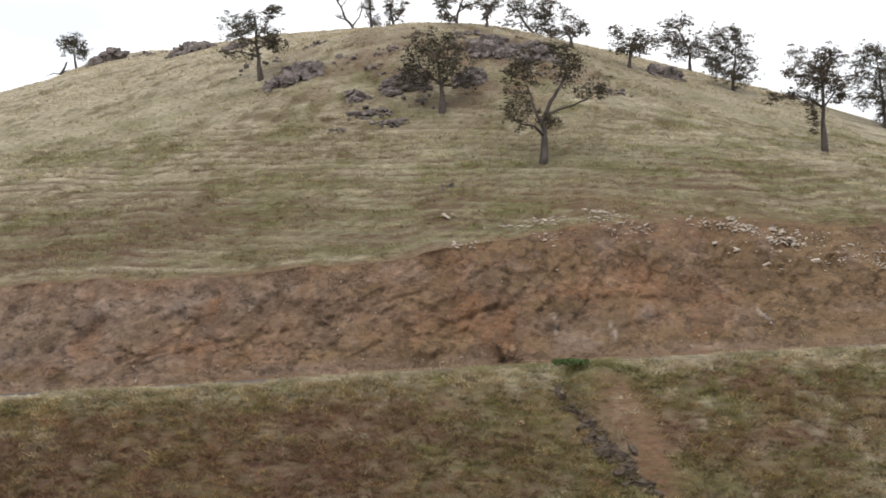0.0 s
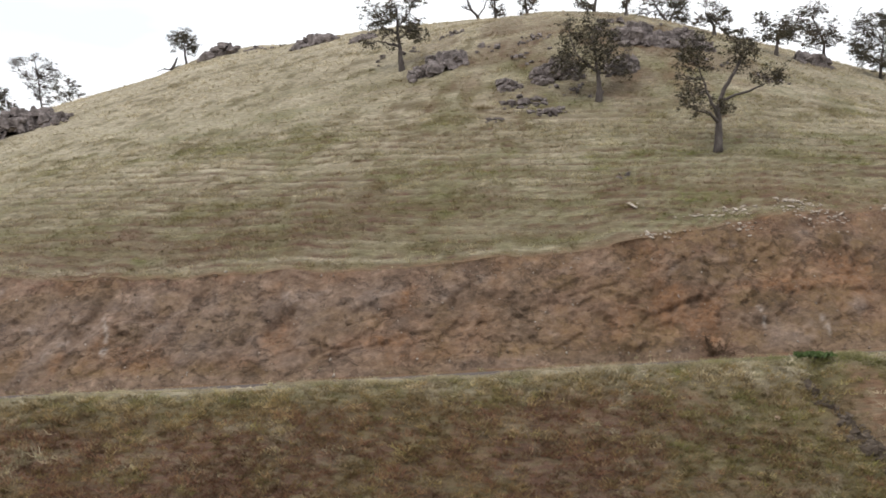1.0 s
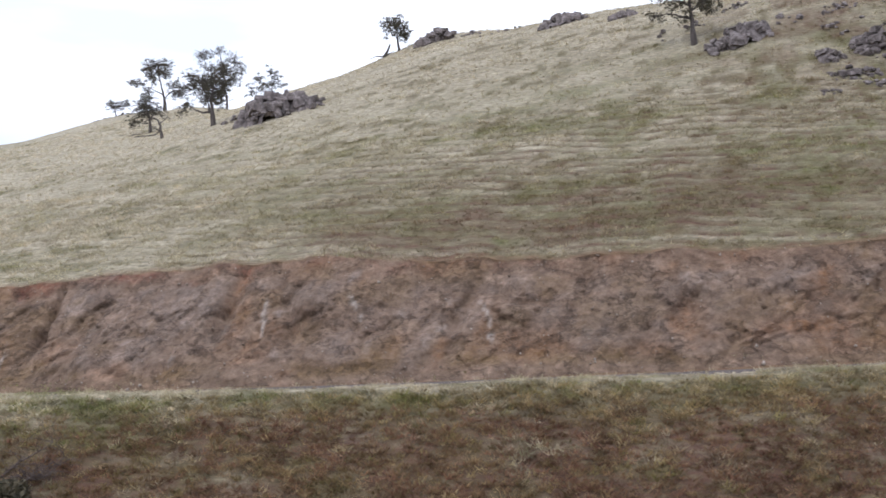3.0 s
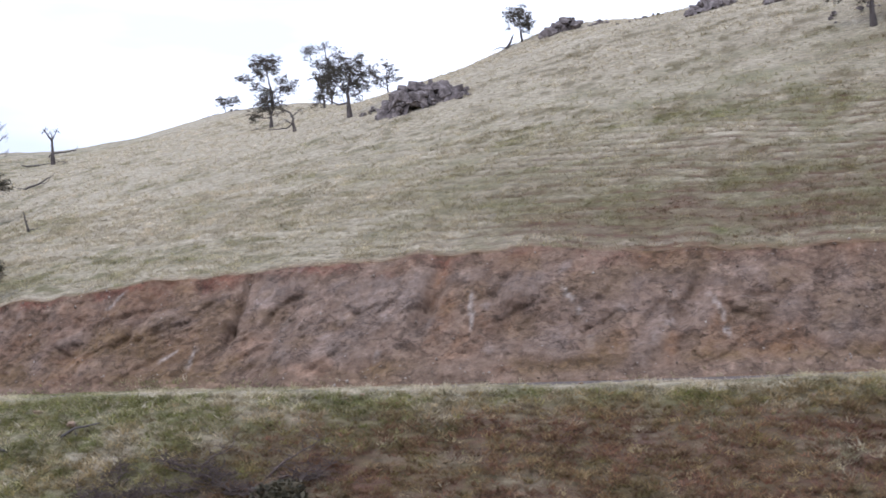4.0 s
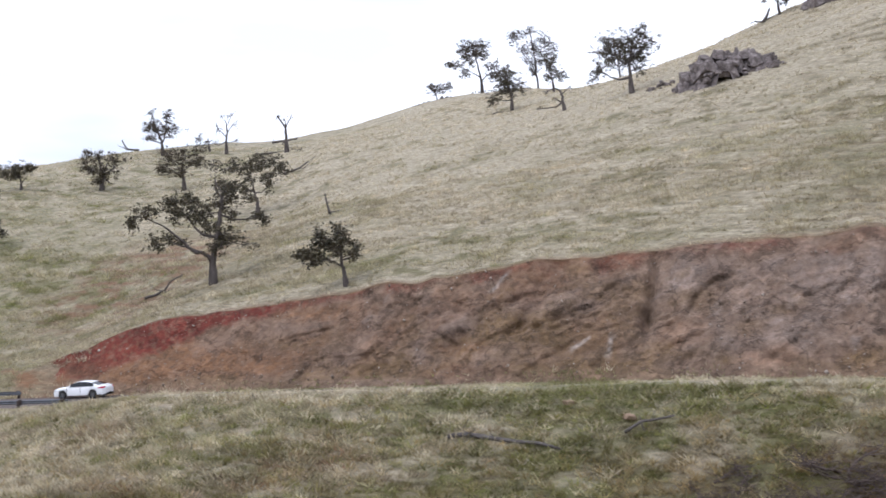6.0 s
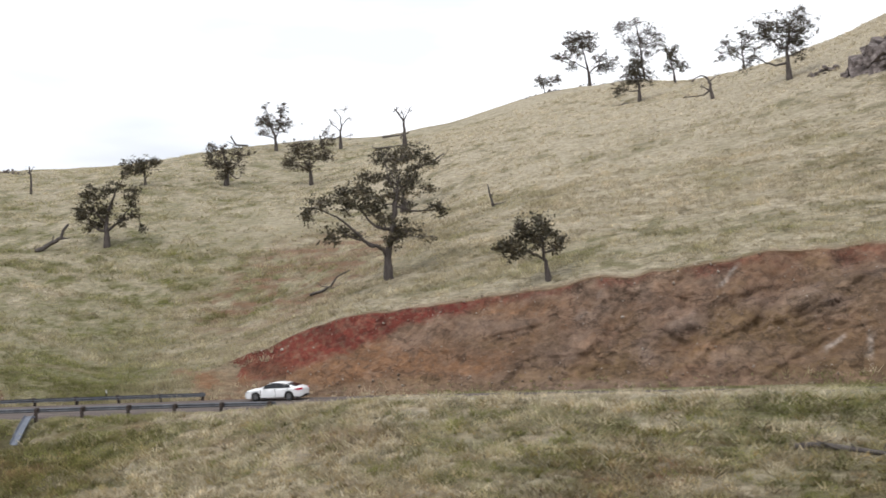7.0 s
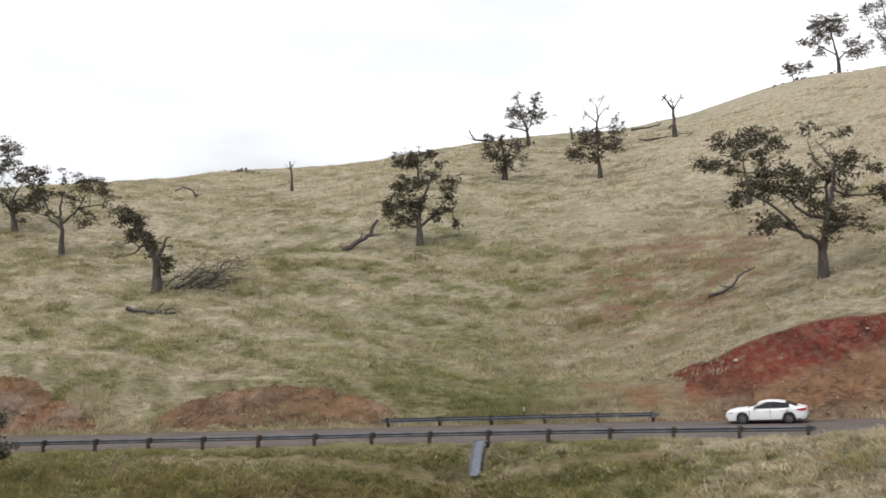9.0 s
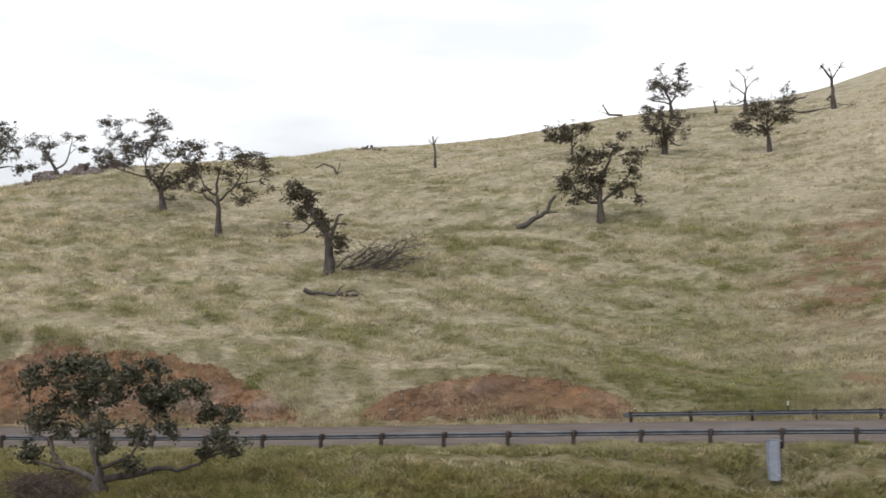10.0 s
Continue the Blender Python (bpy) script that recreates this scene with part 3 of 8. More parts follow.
def blocks(x, h, wide, high, lean, seed):
    """Broken rock: tilted facets over the cells of a skewed, jittered mesh, about -0.5 to 0.5."""
    p, q = (x + lean * h) / wide, (h + 0.15 * x) / high
    pi, qi = np.floor(p).astype(np.int64), np.floor(q).astype(np.int64)
    best, value = np.full(p.shape, 1e9), np.zeros(p.shape)
    for i in (-1, 0, 1):
        for j in (-1, 0, 1):
            cx, cy = pi + i, qi + j
            dx, dy = p - cx - lattice(cx, cy, seed), q - cy - lattice(cx, cy, seed + 1)
            dist = dx * dx + dy * dy
            v = lattice(cx, cy, seed + 2) - 0.5 + 0.7 * dx * (lattice(cx, cy, seed + 3) - 0.5) + 0.7 * dy * (lattice(cx, cy, seed + 4) - 0.6)
            value = np.where(dist < best, v, value)
            best = np.minimum(best, dist)
    return value


def cells(x, h, wide, high, lean, seed):
    """A random tone for each block of broken rock, with the cells of blocks()."""
    p, q = (x + lean * h) / wide, (h + 0.15 * x) / high
    pi, qi = np.floor(p).astype(np.int64), np.floor(q).astype(np.int64)
    best, value = np.full(p.shape, 1e9), np.zeros(p.shape)
    for i in (-1, 0, 1):
        for j in (-1, 0, 1):
            cx, cy = pi + i, qi + j
            dist = (p - cx - lattice(cx, cy, seed)) ** 2 + (q - cy - lattice(cx, cy, seed + 1)) ** 2
            value = np.where(dist < best, lattice(cx, cy, seed + 7), value)
            best = np.minimum(best, dist)
    return value


# what is told apart on the face of the cut: (x, height over the road, ...)
LEDGES = [(-96.3, 3.9, -90.2, 5.2), (-96.5, 4.7, -91.6, 7.0), (-87.8, 1.8, -80.9, 4.6), (-83.5, 1.1, -80.9, 4.1), (-80.2, 1.0, -77.1, 3.0), (-101.8, 5.8, -97.2, 6.9), (-99.9, 3.4, -93.1, 5.5),
          (-120.2, 3.6, -113.9, 5.2), (-47.6, 5.3, -43.6, 3.6), (-43.6, 3.6, -40.8, 2.2), (-65.5, 4.2, -61.5, 6.0), (-58.8, 3.0, -54.5, 5.0), (-28.5, 2.0, -18.0, 3.4), (-27.0, 1.6, -22.5, 2.6), (8.7, 6.4, 15.2, 4.9), (15.2, 4.9, 20.7, 4.5), (24, 8.2, 30, 6.6), (2, 8.6, 8, 7.4), (19, 9.6, 27, 8.6), (-9, 5.0, -2, 6.4), (5, 3.6, 9, 2.6), (26, 4.2, 33, 3.2), (-4, 3.0, 2, 2.2)]
HOLLOWS = [(-104.0, 3.3, 1.3, 0.7), (-102.9, 4.7, 0.6, 0.7), (-56.5, 4.3, 0.9, 0.8), (-67.0, 3.6, 0.6, 0.9), (-50.6, 4.2, 1.2, 0.8), (-45.5, 3.6, 2.2, 1.0), (17.0, 3.3, 0.5, 0.8), (-31.9, 3.7, 1.3, 1.2), (14.0, 7.2, 6.0, 1.6), (-88.7, 4.2, 0.8, 1.0)]
EARTH = [(-70.3, 7.6, 0.8, 2.2), (-69.4, 4.8, 0.7, 1.8), (-31.9, 3.7, 1.2, 1.4), (-34.6, 1.6, 1.6, 0.6), (-18.5, 1.1, 3.5, 0.7), (-22.0, 2.6, 3.0, 0.6), (-47.6, 3.2, 0.9, 1.6), (-45.0, 2.7, 2.6, 0.7), (-42.2, 1.9, 2.0, 0.6), (-55.0, 2.3, 0.8, 0.9), (-51.0, 2.2, 0.5, 1.2),
         (23.2, 2.4, 0.9, 2.6), (13.5, 5.4, 4.5, 0.6), (18.5, 6.6, 2.5, 1.2), (2.0, 4.6, 1.3, 1.6), (5.2, 2.2, 1.0, 1.6), (-103.3, 2.8, 2.2, 0.4), (-117, 5.8, 3.0, 0.6), (-20.5, 6.5, 0.7, 1.0), (-127, 2.2, 4.5, 1.1), (-133, 1.4, 3.0, 0.8), (-121, 1.6, 3.0, 0.7)]
PANELS = [(-86.0, 7.4, 1.6, 1.6), (-76.0, 6.0, 5.0, 2.6), (-79.5, 3.0, 5.0, 1.8), (-97.2, 5.4, 2.2, 0.9), (-105.0, 4.6, 1.9, 0.7), (-100.2, 1.8, 1.6, 1.0), (-119.0, 4.6, 2.5, 0.8), (-51.8, 3.0, 0.9, 1.4), (-53.2, 1.7, 0.9, 0.9), (-41.6, 3.9, 1.1, 1.0), (-37.8, 4.2, 1.7, 2.0)]
PANELS += [(-44.6, 7.0, 1.6, 0.9), (-36.0, 4.8, 2.2, 2.2), (-31.2, 6.5, 2.4, 0.8), (-28.8, 3.3, 1.2, 1.2), (-31.8, 1.6, 2.2, 0.8), (-23.1, 6.1, 2.4, 0.8), (-63.5, 6.6, 2.4, 1.3), (-66.5, 8.0, 2.6, 0.6), (12.0, 1.0, 2.8, 1.0), (15.2, 1.8, 2.2, 1.3), (18.8, 2.9, 1.6, 0.9), (-60.0, 2.4, 2.6, 1.0), (-195, 1.7, 4.0, 1.0), (-203, 1.5, 3.0, 0.8), (-188.5, 1.4, 1.6, 0.8), (-173, 2.2, 1.5, 0.6), (-127, 3.2, 2.4, 0.9), (-131, 1.6, 2.0, 0.6)]
VEINS = [(-67.1, 6.6, -66.8, 3.9), (-59.5, 6.7, -58.5, 5.8), (-58.5, 5.8, -58.0, 4.6), (-47.9, 5.7, -47.1, 4.3), (-47.1, 4.3, -46.8, 2.6), (-100.5, 8.3, -101.8, 6.9), (-92.9, 3.2, -94.3, 2.2), (-91.3, 3.1, -91.5, 1.7), (9.9, 3.9, 10.1, 2.0), (14.9, 2.6, 15.2, 1.2), (28.3, 3.5, 29.8, 2.2)]
TALUS = [(-68.3, 1.7, 4.6), (-44.0, 1.1, 6.5), (-36.5, 0.9, 4.0), (-57.5, 0.7, 4.0), (-110, 0.6, 8.0), (-13.0, 0.9, 5.5), (24.5, 0.7, 5.0)]


def near_line(x, h, x0, h0, x1, h1):
    """How far below a line a place lies, and whether it is beside the line at all (0 to 1)."""
    dx, dh = x1 - x0, h1 - h0
    n = math.hypot(dx, dh)
    t = ((x - x0) * dx + (h - h0) * dh) / n
    off = ((h - h0) * dx - (x - x0) * dh) / n * (-1 if dx > 0 else 1)
    return off, step(-0.5, 0.4, t) * step(n + 0.5, n - 0.4, t)


def face_shape(x, h):
    """Ledges with a sharp lip and caves under it, in metres inward."""
    wob = 0.35 * (fbm(x / 1.1, h / 0.9, 91, 3) - 0.5)
    dip = 0 * x
    for line in LEDGES:
        off, on = near_line(x, h, *line)
        off = off + wob
        dip = dip + on * (1 - 0.35 * step(-6, 4, x)) * step(0.25, 0.6, fbm(x / 1.6, h / 1.6, 98, 3)) * np.where(off > 0, 0.30 * np.exp(-np.abs(off / 0.5) ** 1.5), -0.16 * np.exp(-(off / 0.6) ** 2))
    for x0, h0, rx, rh in HOLLOWS:
        r = np.sqrt(((x - x0) / rx) ** 2 + ((h - h0) / rh) ** 2) + 0.8 * wob
        dip = dip + 0.55 * step(1.3, 0.4, r)
    return dip


def face_patch(x, h, spots, seed, soft=0.5):
    """Patches with ragged edges round the spots (x, h, half width, half height)."""
    rag = 1.3 * (fbm(x / 0.9, h / 0.7, seed, 3) - 0.5) + 1.0 * (fbm(x / 2.6, h / 2.2, seed + 1, 3) - 0.5)
    v = 0 * x
    for x0, h0, rx, rh in spots:
        r = np.sqrt(((x - x0 - 0.25 * (h - h0)) / rx) ** 2 + ((h - h0) / rh) ** 2) + rag
        v = np.maximum(v, step(1.0 + soft, 1.0 - soft, r))
    return v


def rows_across():
    """The rows of the sheet: which stretch of the section they lie in, and how far through it."""
    rows = []
    for stretch, count in enumerate((8, 24, 36, 14, 5, 6, 64, 66, 90, 12)):
        rows += [(stretch, k / count) for k in range(count)]
    return rows + [(9, 1.0)]


def rubble(where, up):
    """Loose stones and clods caught on the face of the cut, more at its foot."""
    rng = np.random.default_rng(90)
    k = rng.choice(len(where), 5200)
    k = k[rng.uniform(0, 1, len(k)) < 0.25 + 0.75 * (up[k] < 0.15) + 0.5 * (up[k] > 0.8)]
    p = where[k] + rng.normal(size=(len(k), 3)) * 0.12 + np.array([0, -0.06, 0.05])
    n = len(p)
    corner = np.array([(1, 0, 0), (-1, 0, 0), (0, 1, 0), (0, -1, 0), (0, 0, 1), (0, 0, -1)], dtype=float)
    size = np.minimum(rng.gamma(2.0, 0.022, n) + 0.025, 0.2)[:, None, None]
    v = corner[None] * size * rng.uniform(0.5, 1.3, (n, 6, 1)) + rng.normal(size=(n, 6, 3)) * size * 0.25
    v = (v + p[:, None, :]).reshape(-1, 3)
    f = np.array([(0, 2, 4), (2, 1, 4), (1, 3, 4), (3, 0, 4), (2, 0, 5), (1, 2, 5), (3, 1, 5), (0, 3, 5)])
    f = (np.arange(n)[:, None, None] * 6 + f[None]).reshape(-1, 3)
    tagged(mesh_object("rubble", v, f, M_RUBBLE), "small pale and brown stones loose on the cut", "rubble", kind="stuff")


def build_ground():
    xs = np.concatenate([-260 - np.geomspace(1800, 6, 16), np.arange(-260, -224, 0.6), np.arange(-224, -150, 0.32), np.arange(-150, 56, 0.29), 56 + np.geomspace(4, 1800, 16)])
    c = road_y(xs)
    toe, top = toe_line(xs), top_line(xs)
    crest = c - along(xs, BERM_X, BERM_OUT)
    one = np.ones_like(xs)
    marks = [-1600 * one, -20 * one, crest - 16, crest + 0.6, c - HALF_ROAD, c + HALF_ROAD, toe, top, top + 34, 255 * one, 1900 * one]
    rows = rows_across()
    ys = np.stack([marks[s] * (1 - f) + marks[s + 1] * f for s, f in rows])
    gx = np.broadcast_to(xs, ys.shape).copy()
    gz = ground_z(gx, ys)
    stretch = np.array([s for s, f in rows])
    part_of = np.array([f for s, f in rows])
    # the broken rock of the cut: ledges and slanting grooves, deepest in mid height
    face = np.broadcast_to((stretch == 6)[:, None], ys.shape)
    u = np.broadcast_to(part_of[:, None], ys.shape)
    high = np.broadcast_to(np.maximum(top_level(xs) - road_z(xs), 0.4), ys.shape)
    h = gz - road_z(gx)
    a = gx - 0.6 * h
    tall = np.clip(high / 9, 0.10, 1) + 0.20 * mound_map(gx, ys) * step(-152, -158, gx)
    facets = 0.6 * blocks(gx, h, 4.0, 4.6, -0.35, 81) + 0.5 * blocks(gx, h, 1.6, 2.3, -0.75, 82) + 0.3 * blocks(gx, h, 1.1, 1.2, 0.4, 85) + 0.3 * blocks(gx, h, 0.7, 0.8, -0.3, 83) + 0.17 * blocks(gx, h, 0.42, 0.42, 0.3, 84)
    folds = 1.1 * (np.abs(2 * fbm(a / 6.0, h / 9, 51, 3) - 1) - 0.3) + 0.7 * (fbm(gx / 11, h / 20, 52, 2) - 0.5)
    grooves = sum(w * np.exp(-((gx - x0 - lean * h) / r) ** 2) for x0, lean, r, w in ((-89.0, 0.06, 0.34, 1.5), (-71.3, 0.10, 0.9, 1.4), (-52, 0.5, 0.8, 1.0), (-101, 0.5, 0.7, 1.1), (-30, -0.3, 0.9, 0.9), (4, -0.5, 1.3, 1.2), (-62, -0.5, 0.6, 0.9), (-42, 0.4, 0.7, 0.9), (22, 0.5, 1.2, 1.0)))
    grooves = grooves * step(2.6, 4.6, h)
    dents = face_shape(gx, h)
    slab = face_patch(gx, h, PANELS, 94, 0.5)
    push = (facets * (1 - 0.35 * slab) + 0.6 * folds + 0.45 * slab - grooves - dents) * tall * np.power(np.sin(np.pi * np.clip(u * 0.95 + 0.035, 0, 1)), 0.55) * (1 - 0.5 * step(-112, -126, gx)) * (1 + 0.15 * step(-12, 4, gx))
    push = np.where(face, push, 0)
    apron = np.where(face, sum(t * np.maximum(0, 1 - np.abs(gx - x0 - 0.4 * (fbm(h, gx / 2, 93, 2) - 0.5)) / r) * step(t * 1.25, 0.0, h) for x0, t, r in TALUS), 0)
    gy = ys - 0.8 * push * (1 - np.clip(apron, 0, 0.85)) - 0.9 * apron * step(0.0, 0.14, u)
    gz = gz + 0.30 * push
    # deep red earth on top of the end of the cut, dwindling to a thin band
    brink = np.interp(gx, [-142, -139, -133, -127, -122, -112], [0.22, 0.30, 0.55, 0.80, 0.90, 0.95])
    red = step(-0.07, 0.07, u + 0.30 * (fbm(gx / 2.5, h / 1.6, 61, 3) - 0.5) - brink) * np.interp(gx, [-150, -146, -124, -118, -60, -30], [0, 1, 1, 0.55, 0.32, 0.06])
    red = np.clip(red + 0.25 * blob(gx, 0, -165, 0, 9, 1) * step(0.3, 0.9, u + 0.4 * (fbm(gx / 3, h, 66, 3) - 0.5)), 0, 1)
    stony = step(0.05, 0.3, u) * step(0.97, 0.80, u) * step(-122, -104, gx) * (0.15 + 0.85 * step(2, -18, gx))
    rock = 0.7 * stony * step(0.35, 0.85, 0.55 * cells(gx, h, 4.0, 4.6, -0.35, 81) + 0.45 * cells(gx, h, 1.6, 2.3, -0.75, 82) + 0.5 * (fbm(a / 6, h / 5, 63, 4) - 0.45))
    light = (0.48 + 0.47 * step(0, 6, gx)) * face_patch(gx, h, PANELS, 94, 0.7) * (0.55 + 0.45 * cells(gx, h, 1.6, 2.3, -0.75, 82)) + 0.7 * step(0.97, 0.985, cells(gx, h, 0.7, 0.8, -0.3, 83)) * step(-125, -110, gx)
    light = light + 0.2 * stony * step(0.50, 0.58, fbm(a / 3.2, h / 2.4, 59, 3)) * step(-12, -30, gx)
    orange = 0.42 * step(-22, 2, gx) * step(0.42, 0.60, fbm(gx / 6, h / 2.6, 54, 4)) + 0.38 * step(0.54, 0.70, fbm(a / 4, h / 3, 64, 4)) + 0.62 * face_patch(gx, h, EARTH, 97, 0.8) + 0.6 * blob(gx, h, -131, 2.0, 9, 2.5) + 0.12 * step(-132, -122, gx) * step(-88, -100, gx) * step(0.40, 0.56, fbm(gx / 2.2, h / 1.4, 77, 4)) + (0.35 + 0.5 * step(0.38, 0.58, fbm(gx / 3, h / 1.5, 60, 3))) * step(-152, -158, gx)
    pit = step(-183, -187, gx) * step(0.70, 0.50, u + 0.35 * (fbm(gx / 2.2, h / 1.2, 73, 3) - 0.5))
    light = light + 0.4 * pit * step(0.38, 0.55, fbm(gx / 3.5, h / 1.6, 74, 3))
    orange = orange + 0.7 * pit * step(0.45, 0.60, fbm(gx / 3.0, h / 1.4, 75, 3))
    orange = orange * (1 - 0.85 * slab * (step(-6, 2, gx) + step(-150, -155, gx)))
    weed = 0.8 * step(0.36, 0.56, fbm(gx / 4, h / 2.2, 65, 4)) * step(-24, 4, gx) + step(0.28, 0.05, u) * step(0.4, 0.6, fbm(gx / 6, h / 2, 67, 3)) + 0.5 * step(-150, -165, gx) * step(0.45, 0.6, fbm(gx / 3, h, 68, 3)) + 1.0 * step(25, 30, gx) * step(0.28, 0.48, fbm(gx / 2, h / 1.5, 58, 3))
    weed = weed + 0.7 * step(-128, -120, gx) * step(-90, -98, gx) * step(0.70, 0.40, u) * step(0.38, 0.55, fbm(gx / 5, h / 2, 76, 4))
    weed = weed + 0.8 * blob(gx, h, -141, 0.8, 9, 1.4) * step(0.35, 0.55, fbm(gx / 2, h / 1.2, 53, 3))
    weed = weed * (1 - 0.8 * face_patch(gx, h, EARTH + PANELS, 95)) + 0.5 * step(0.58 - 0.10 * step(-80, -66, gx) * step(-8, -20, gx), 0.70, fbm(gx / 3.5, h / 2.2, 57, 4)) * step(-122, -110, gx)
    talus = np.clip(1.6 * apron / 0.9, 0, 1) * 0.85 + 0.5 * step(1.1, 0.3, h + 0.8 * (fbm(gx / 3, h, 56, 3) - 0.5))
    talus = talus * (1 - 0.75 * step(-134, -146, gx))
    vein = 0 * gx
    for line in VEINS:
        off, on = near_line(gx, h, *line)
        vein = np.maximum(vein, on * step(0.26, 0.08, np.abs(off + 0.45 * (fbm(gx / 0.8, h / 0.6, 96, 3) - 0.5))) * step(0.3, 0.5, fbm(gx / 0.5, h / 0.5, 99, 2)))
    flat = lambda v: np.clip(np.broadcast_to(v, ys.shape), 0, 1).ravel()
    verts = np.stack([gx, gy, gz], -1).reshape(-1, 3)
    nr, nc = ys.shape
    i = np.arange(nr * nc).reshape(nr, nc)
    quads = np.stack([i[:-1, :-1], i[:-1, 1:], i[1:, 1:], i[1:, :-1]], -1)
    in_cut = (stretch[:-1] == 6)[:, None] & (xs[:-1] < 90) & (high[:-1, :-1] > 0.7) & ((gx > -139.4 - 3.0 * u + 5 * (fbm(gx / 2.2, h / 1.1, 46, 3) - 0.5))[:-1, :-1] | (mound_map(gx, ys)[:-1, :-1] > 0.4) & (xs[:-1] < -155))
    fx, fy = gx.ravel(), ys.ravel()
    clay = 0.85 * mound_map(fx, fy) * step(0.48, 0.60, fbm(fx / 2.0, fy / 0.9, 55, 4)) * step(-152, -158, fx)
    clay = clay + 0.55 * spoor_map(fx, fy) + 0.2 * swale_map(fx, fy)
    # far down the slope only broad patches of olive and straw
    away = road_y(fx) - fy - along(fx, BERM_X, BERM_OUT)
    down, broad = step(20, 27, away), step(0.3, 0.7, fbm(fx / 26, fy / 26, 14, 3)) * step(-20, 20, fy)
    blend = lambda v, low, more: v * (1 - down) + (low + more * broad) * down
    ground = mesh_object("ground", verts, quads[~in_cut].reshape(-1, 4), M_GROUND, smooth=True,
                         attrs={"pale": blend(pale_map(fx, fy), 0.3, 0.4), "green": blend(green_map(fx, fy), 0.5, -0.35), "rust": blend(rust_map(fx, fy), 0.15, 0), "bare": blend(bare_map(fx, fy), 0.05, 0), "clay": clay})
    tagged(ground, "steep hillside of dry straw-coloured grass with cattle tracks", "hillside", kind="structure")
    used = np.unique(quads[in_cut])
    back = np.full(len(verts), -1)
    back[used] = np.arange(len(used))
    pick = lambda v: flat(v)[used]
    cut = mesh_object("cut_bank", verts[used], back[quads[in_cut]].reshape(-1, 4), M_CUT, smooth=False,
                      attrs={"rock": pick(rock), "light": pick(light), "red": pick(red), "orange": pick(orange), "weed": pick(weed), "talus": pick(talus), "vein": pick(0.8 * vein)})
    rubble(verts[used], pick(u))
    tagged(cut, "steep reddish-brown road cut of broken rock and earth", "road cut", kind="structure")


build_ground()


def build_road():
    xs = np.arange(-258, 88, 1.2)
    c, z = road_y(xs), road_z(xs)
    rows = [(-HALF_ROAD - 0.15, -0.09), (-HALF_ROAD, 0.0), (-2.0, 0.03), (0, 0.05), (2.0, 0.03), (HALF_ROAD, 0.0), (HALF_ROAD + 0.15, -0.09)]
    v = np.stack([np.stack([xs, c + d, z + h], -1) for d, h in rows])
    n, k = len(rows), len(xs)
    i = np.arange(n * k).reshape(n, k)
    q = np.stack([i[:-1, :-1], i[:-1, 1:], i[1:, 1:], i[1:, :-1]], -1).reshape(-1, 4)
    tagged(mesh_object("road", v.reshape(-1, 3), q, M_ASPHALT, smooth=True), "two-lane grey-brown asphalt road cut into the hillside", "road", kind="structure")


build_road()


# ---- trees ----
RIGHT = Vector((math.cos(radians(12)), math.sin(radians(12)), 0))
BACK = Vector((-RIGHT.y, RIGHT.x, 0))


class Wood:
    """Collects tapered limbs into one mesh."""

    def __init__(self):
        self.verts, self.faces = [], []

    def limb(self, points, radii, sides=5):
        start = len(self.verts)
        n = len(points)
        for i, (p, r) in enumerate(zip(points, radii)):
            way = (points[min(i + 1, n - 1)] - points[max(i - 1, 0)])
            way = way.normalized() if way.length > 1e-6 else Vector((0, 0, 1))
            a = way.cross(Vector((0.31, 0.95, 0.05))).normalized()
            b = way.cross(a)
            for k in range(sides):
                t = 2 * math.pi * k / sides
                self.verts.append(p + (a * math.cos(t) + b * math.sin(t)) * r)
        for i in range(n - 1):
            for k in range(sides):
                q = start + i * sides
                self.faces.append((q + k, q + (k + 1) % sides, q + sides + (k + 1) % sides, q + sides + k))
        if sides > 3:
            self.faces.append(tuple(start + k for k in range(sides))[::-1])
            self.faces.append(tuple(start + (n - 1) * sides + k for k in range(sides)))


def bent(rng, a, b, wiggle, n=5):
    """Points on a crooked line from a to b."""
    side = Vector((rng.uniform(-1, 1), rng.uniform(-1, 1), rng.uniform(-0.6, 1.0)))
    length = (b - a).length
    out = []
    for i in range(n + 1):
        t = i / n
        p = a.lerp(b, t) + side * (wiggle * length * math.sin(math.pi * t))
        if 0 < i < n:
            p = p + Vector((rng.uniform(-1, 1), rng.uniform(-1, 1), rng.uniform(-1, 1))) * wiggle * 0.35 * length
        out.append(p)
    return out


def taper(a, b, n):
    return [a + (b - a) * (i / (n - 1)) ** 0.8 for i in range(n)]


tree_count = 0


def curve_through(points, n=3):
    """A smooth line through a few points."""
    out = []
    for i in range(len(points) - 1):
        p0, p1, p2, p3 = points[max(i - 1, 0)], points[i], points[i + 1], points[min(i + 2, len(points) - 1)]
        for k in range(n):
            t = k / n
            out.append(0.5 * (2 * p1 + (p2 - p0) * t + (2 * p0 - 5 * p1 + 4 * p2 - p3) * t * t + (3 * p1 - 3 * p2 + p3 - p0) * t ** 3))
    return out + [points[-1].copy()]


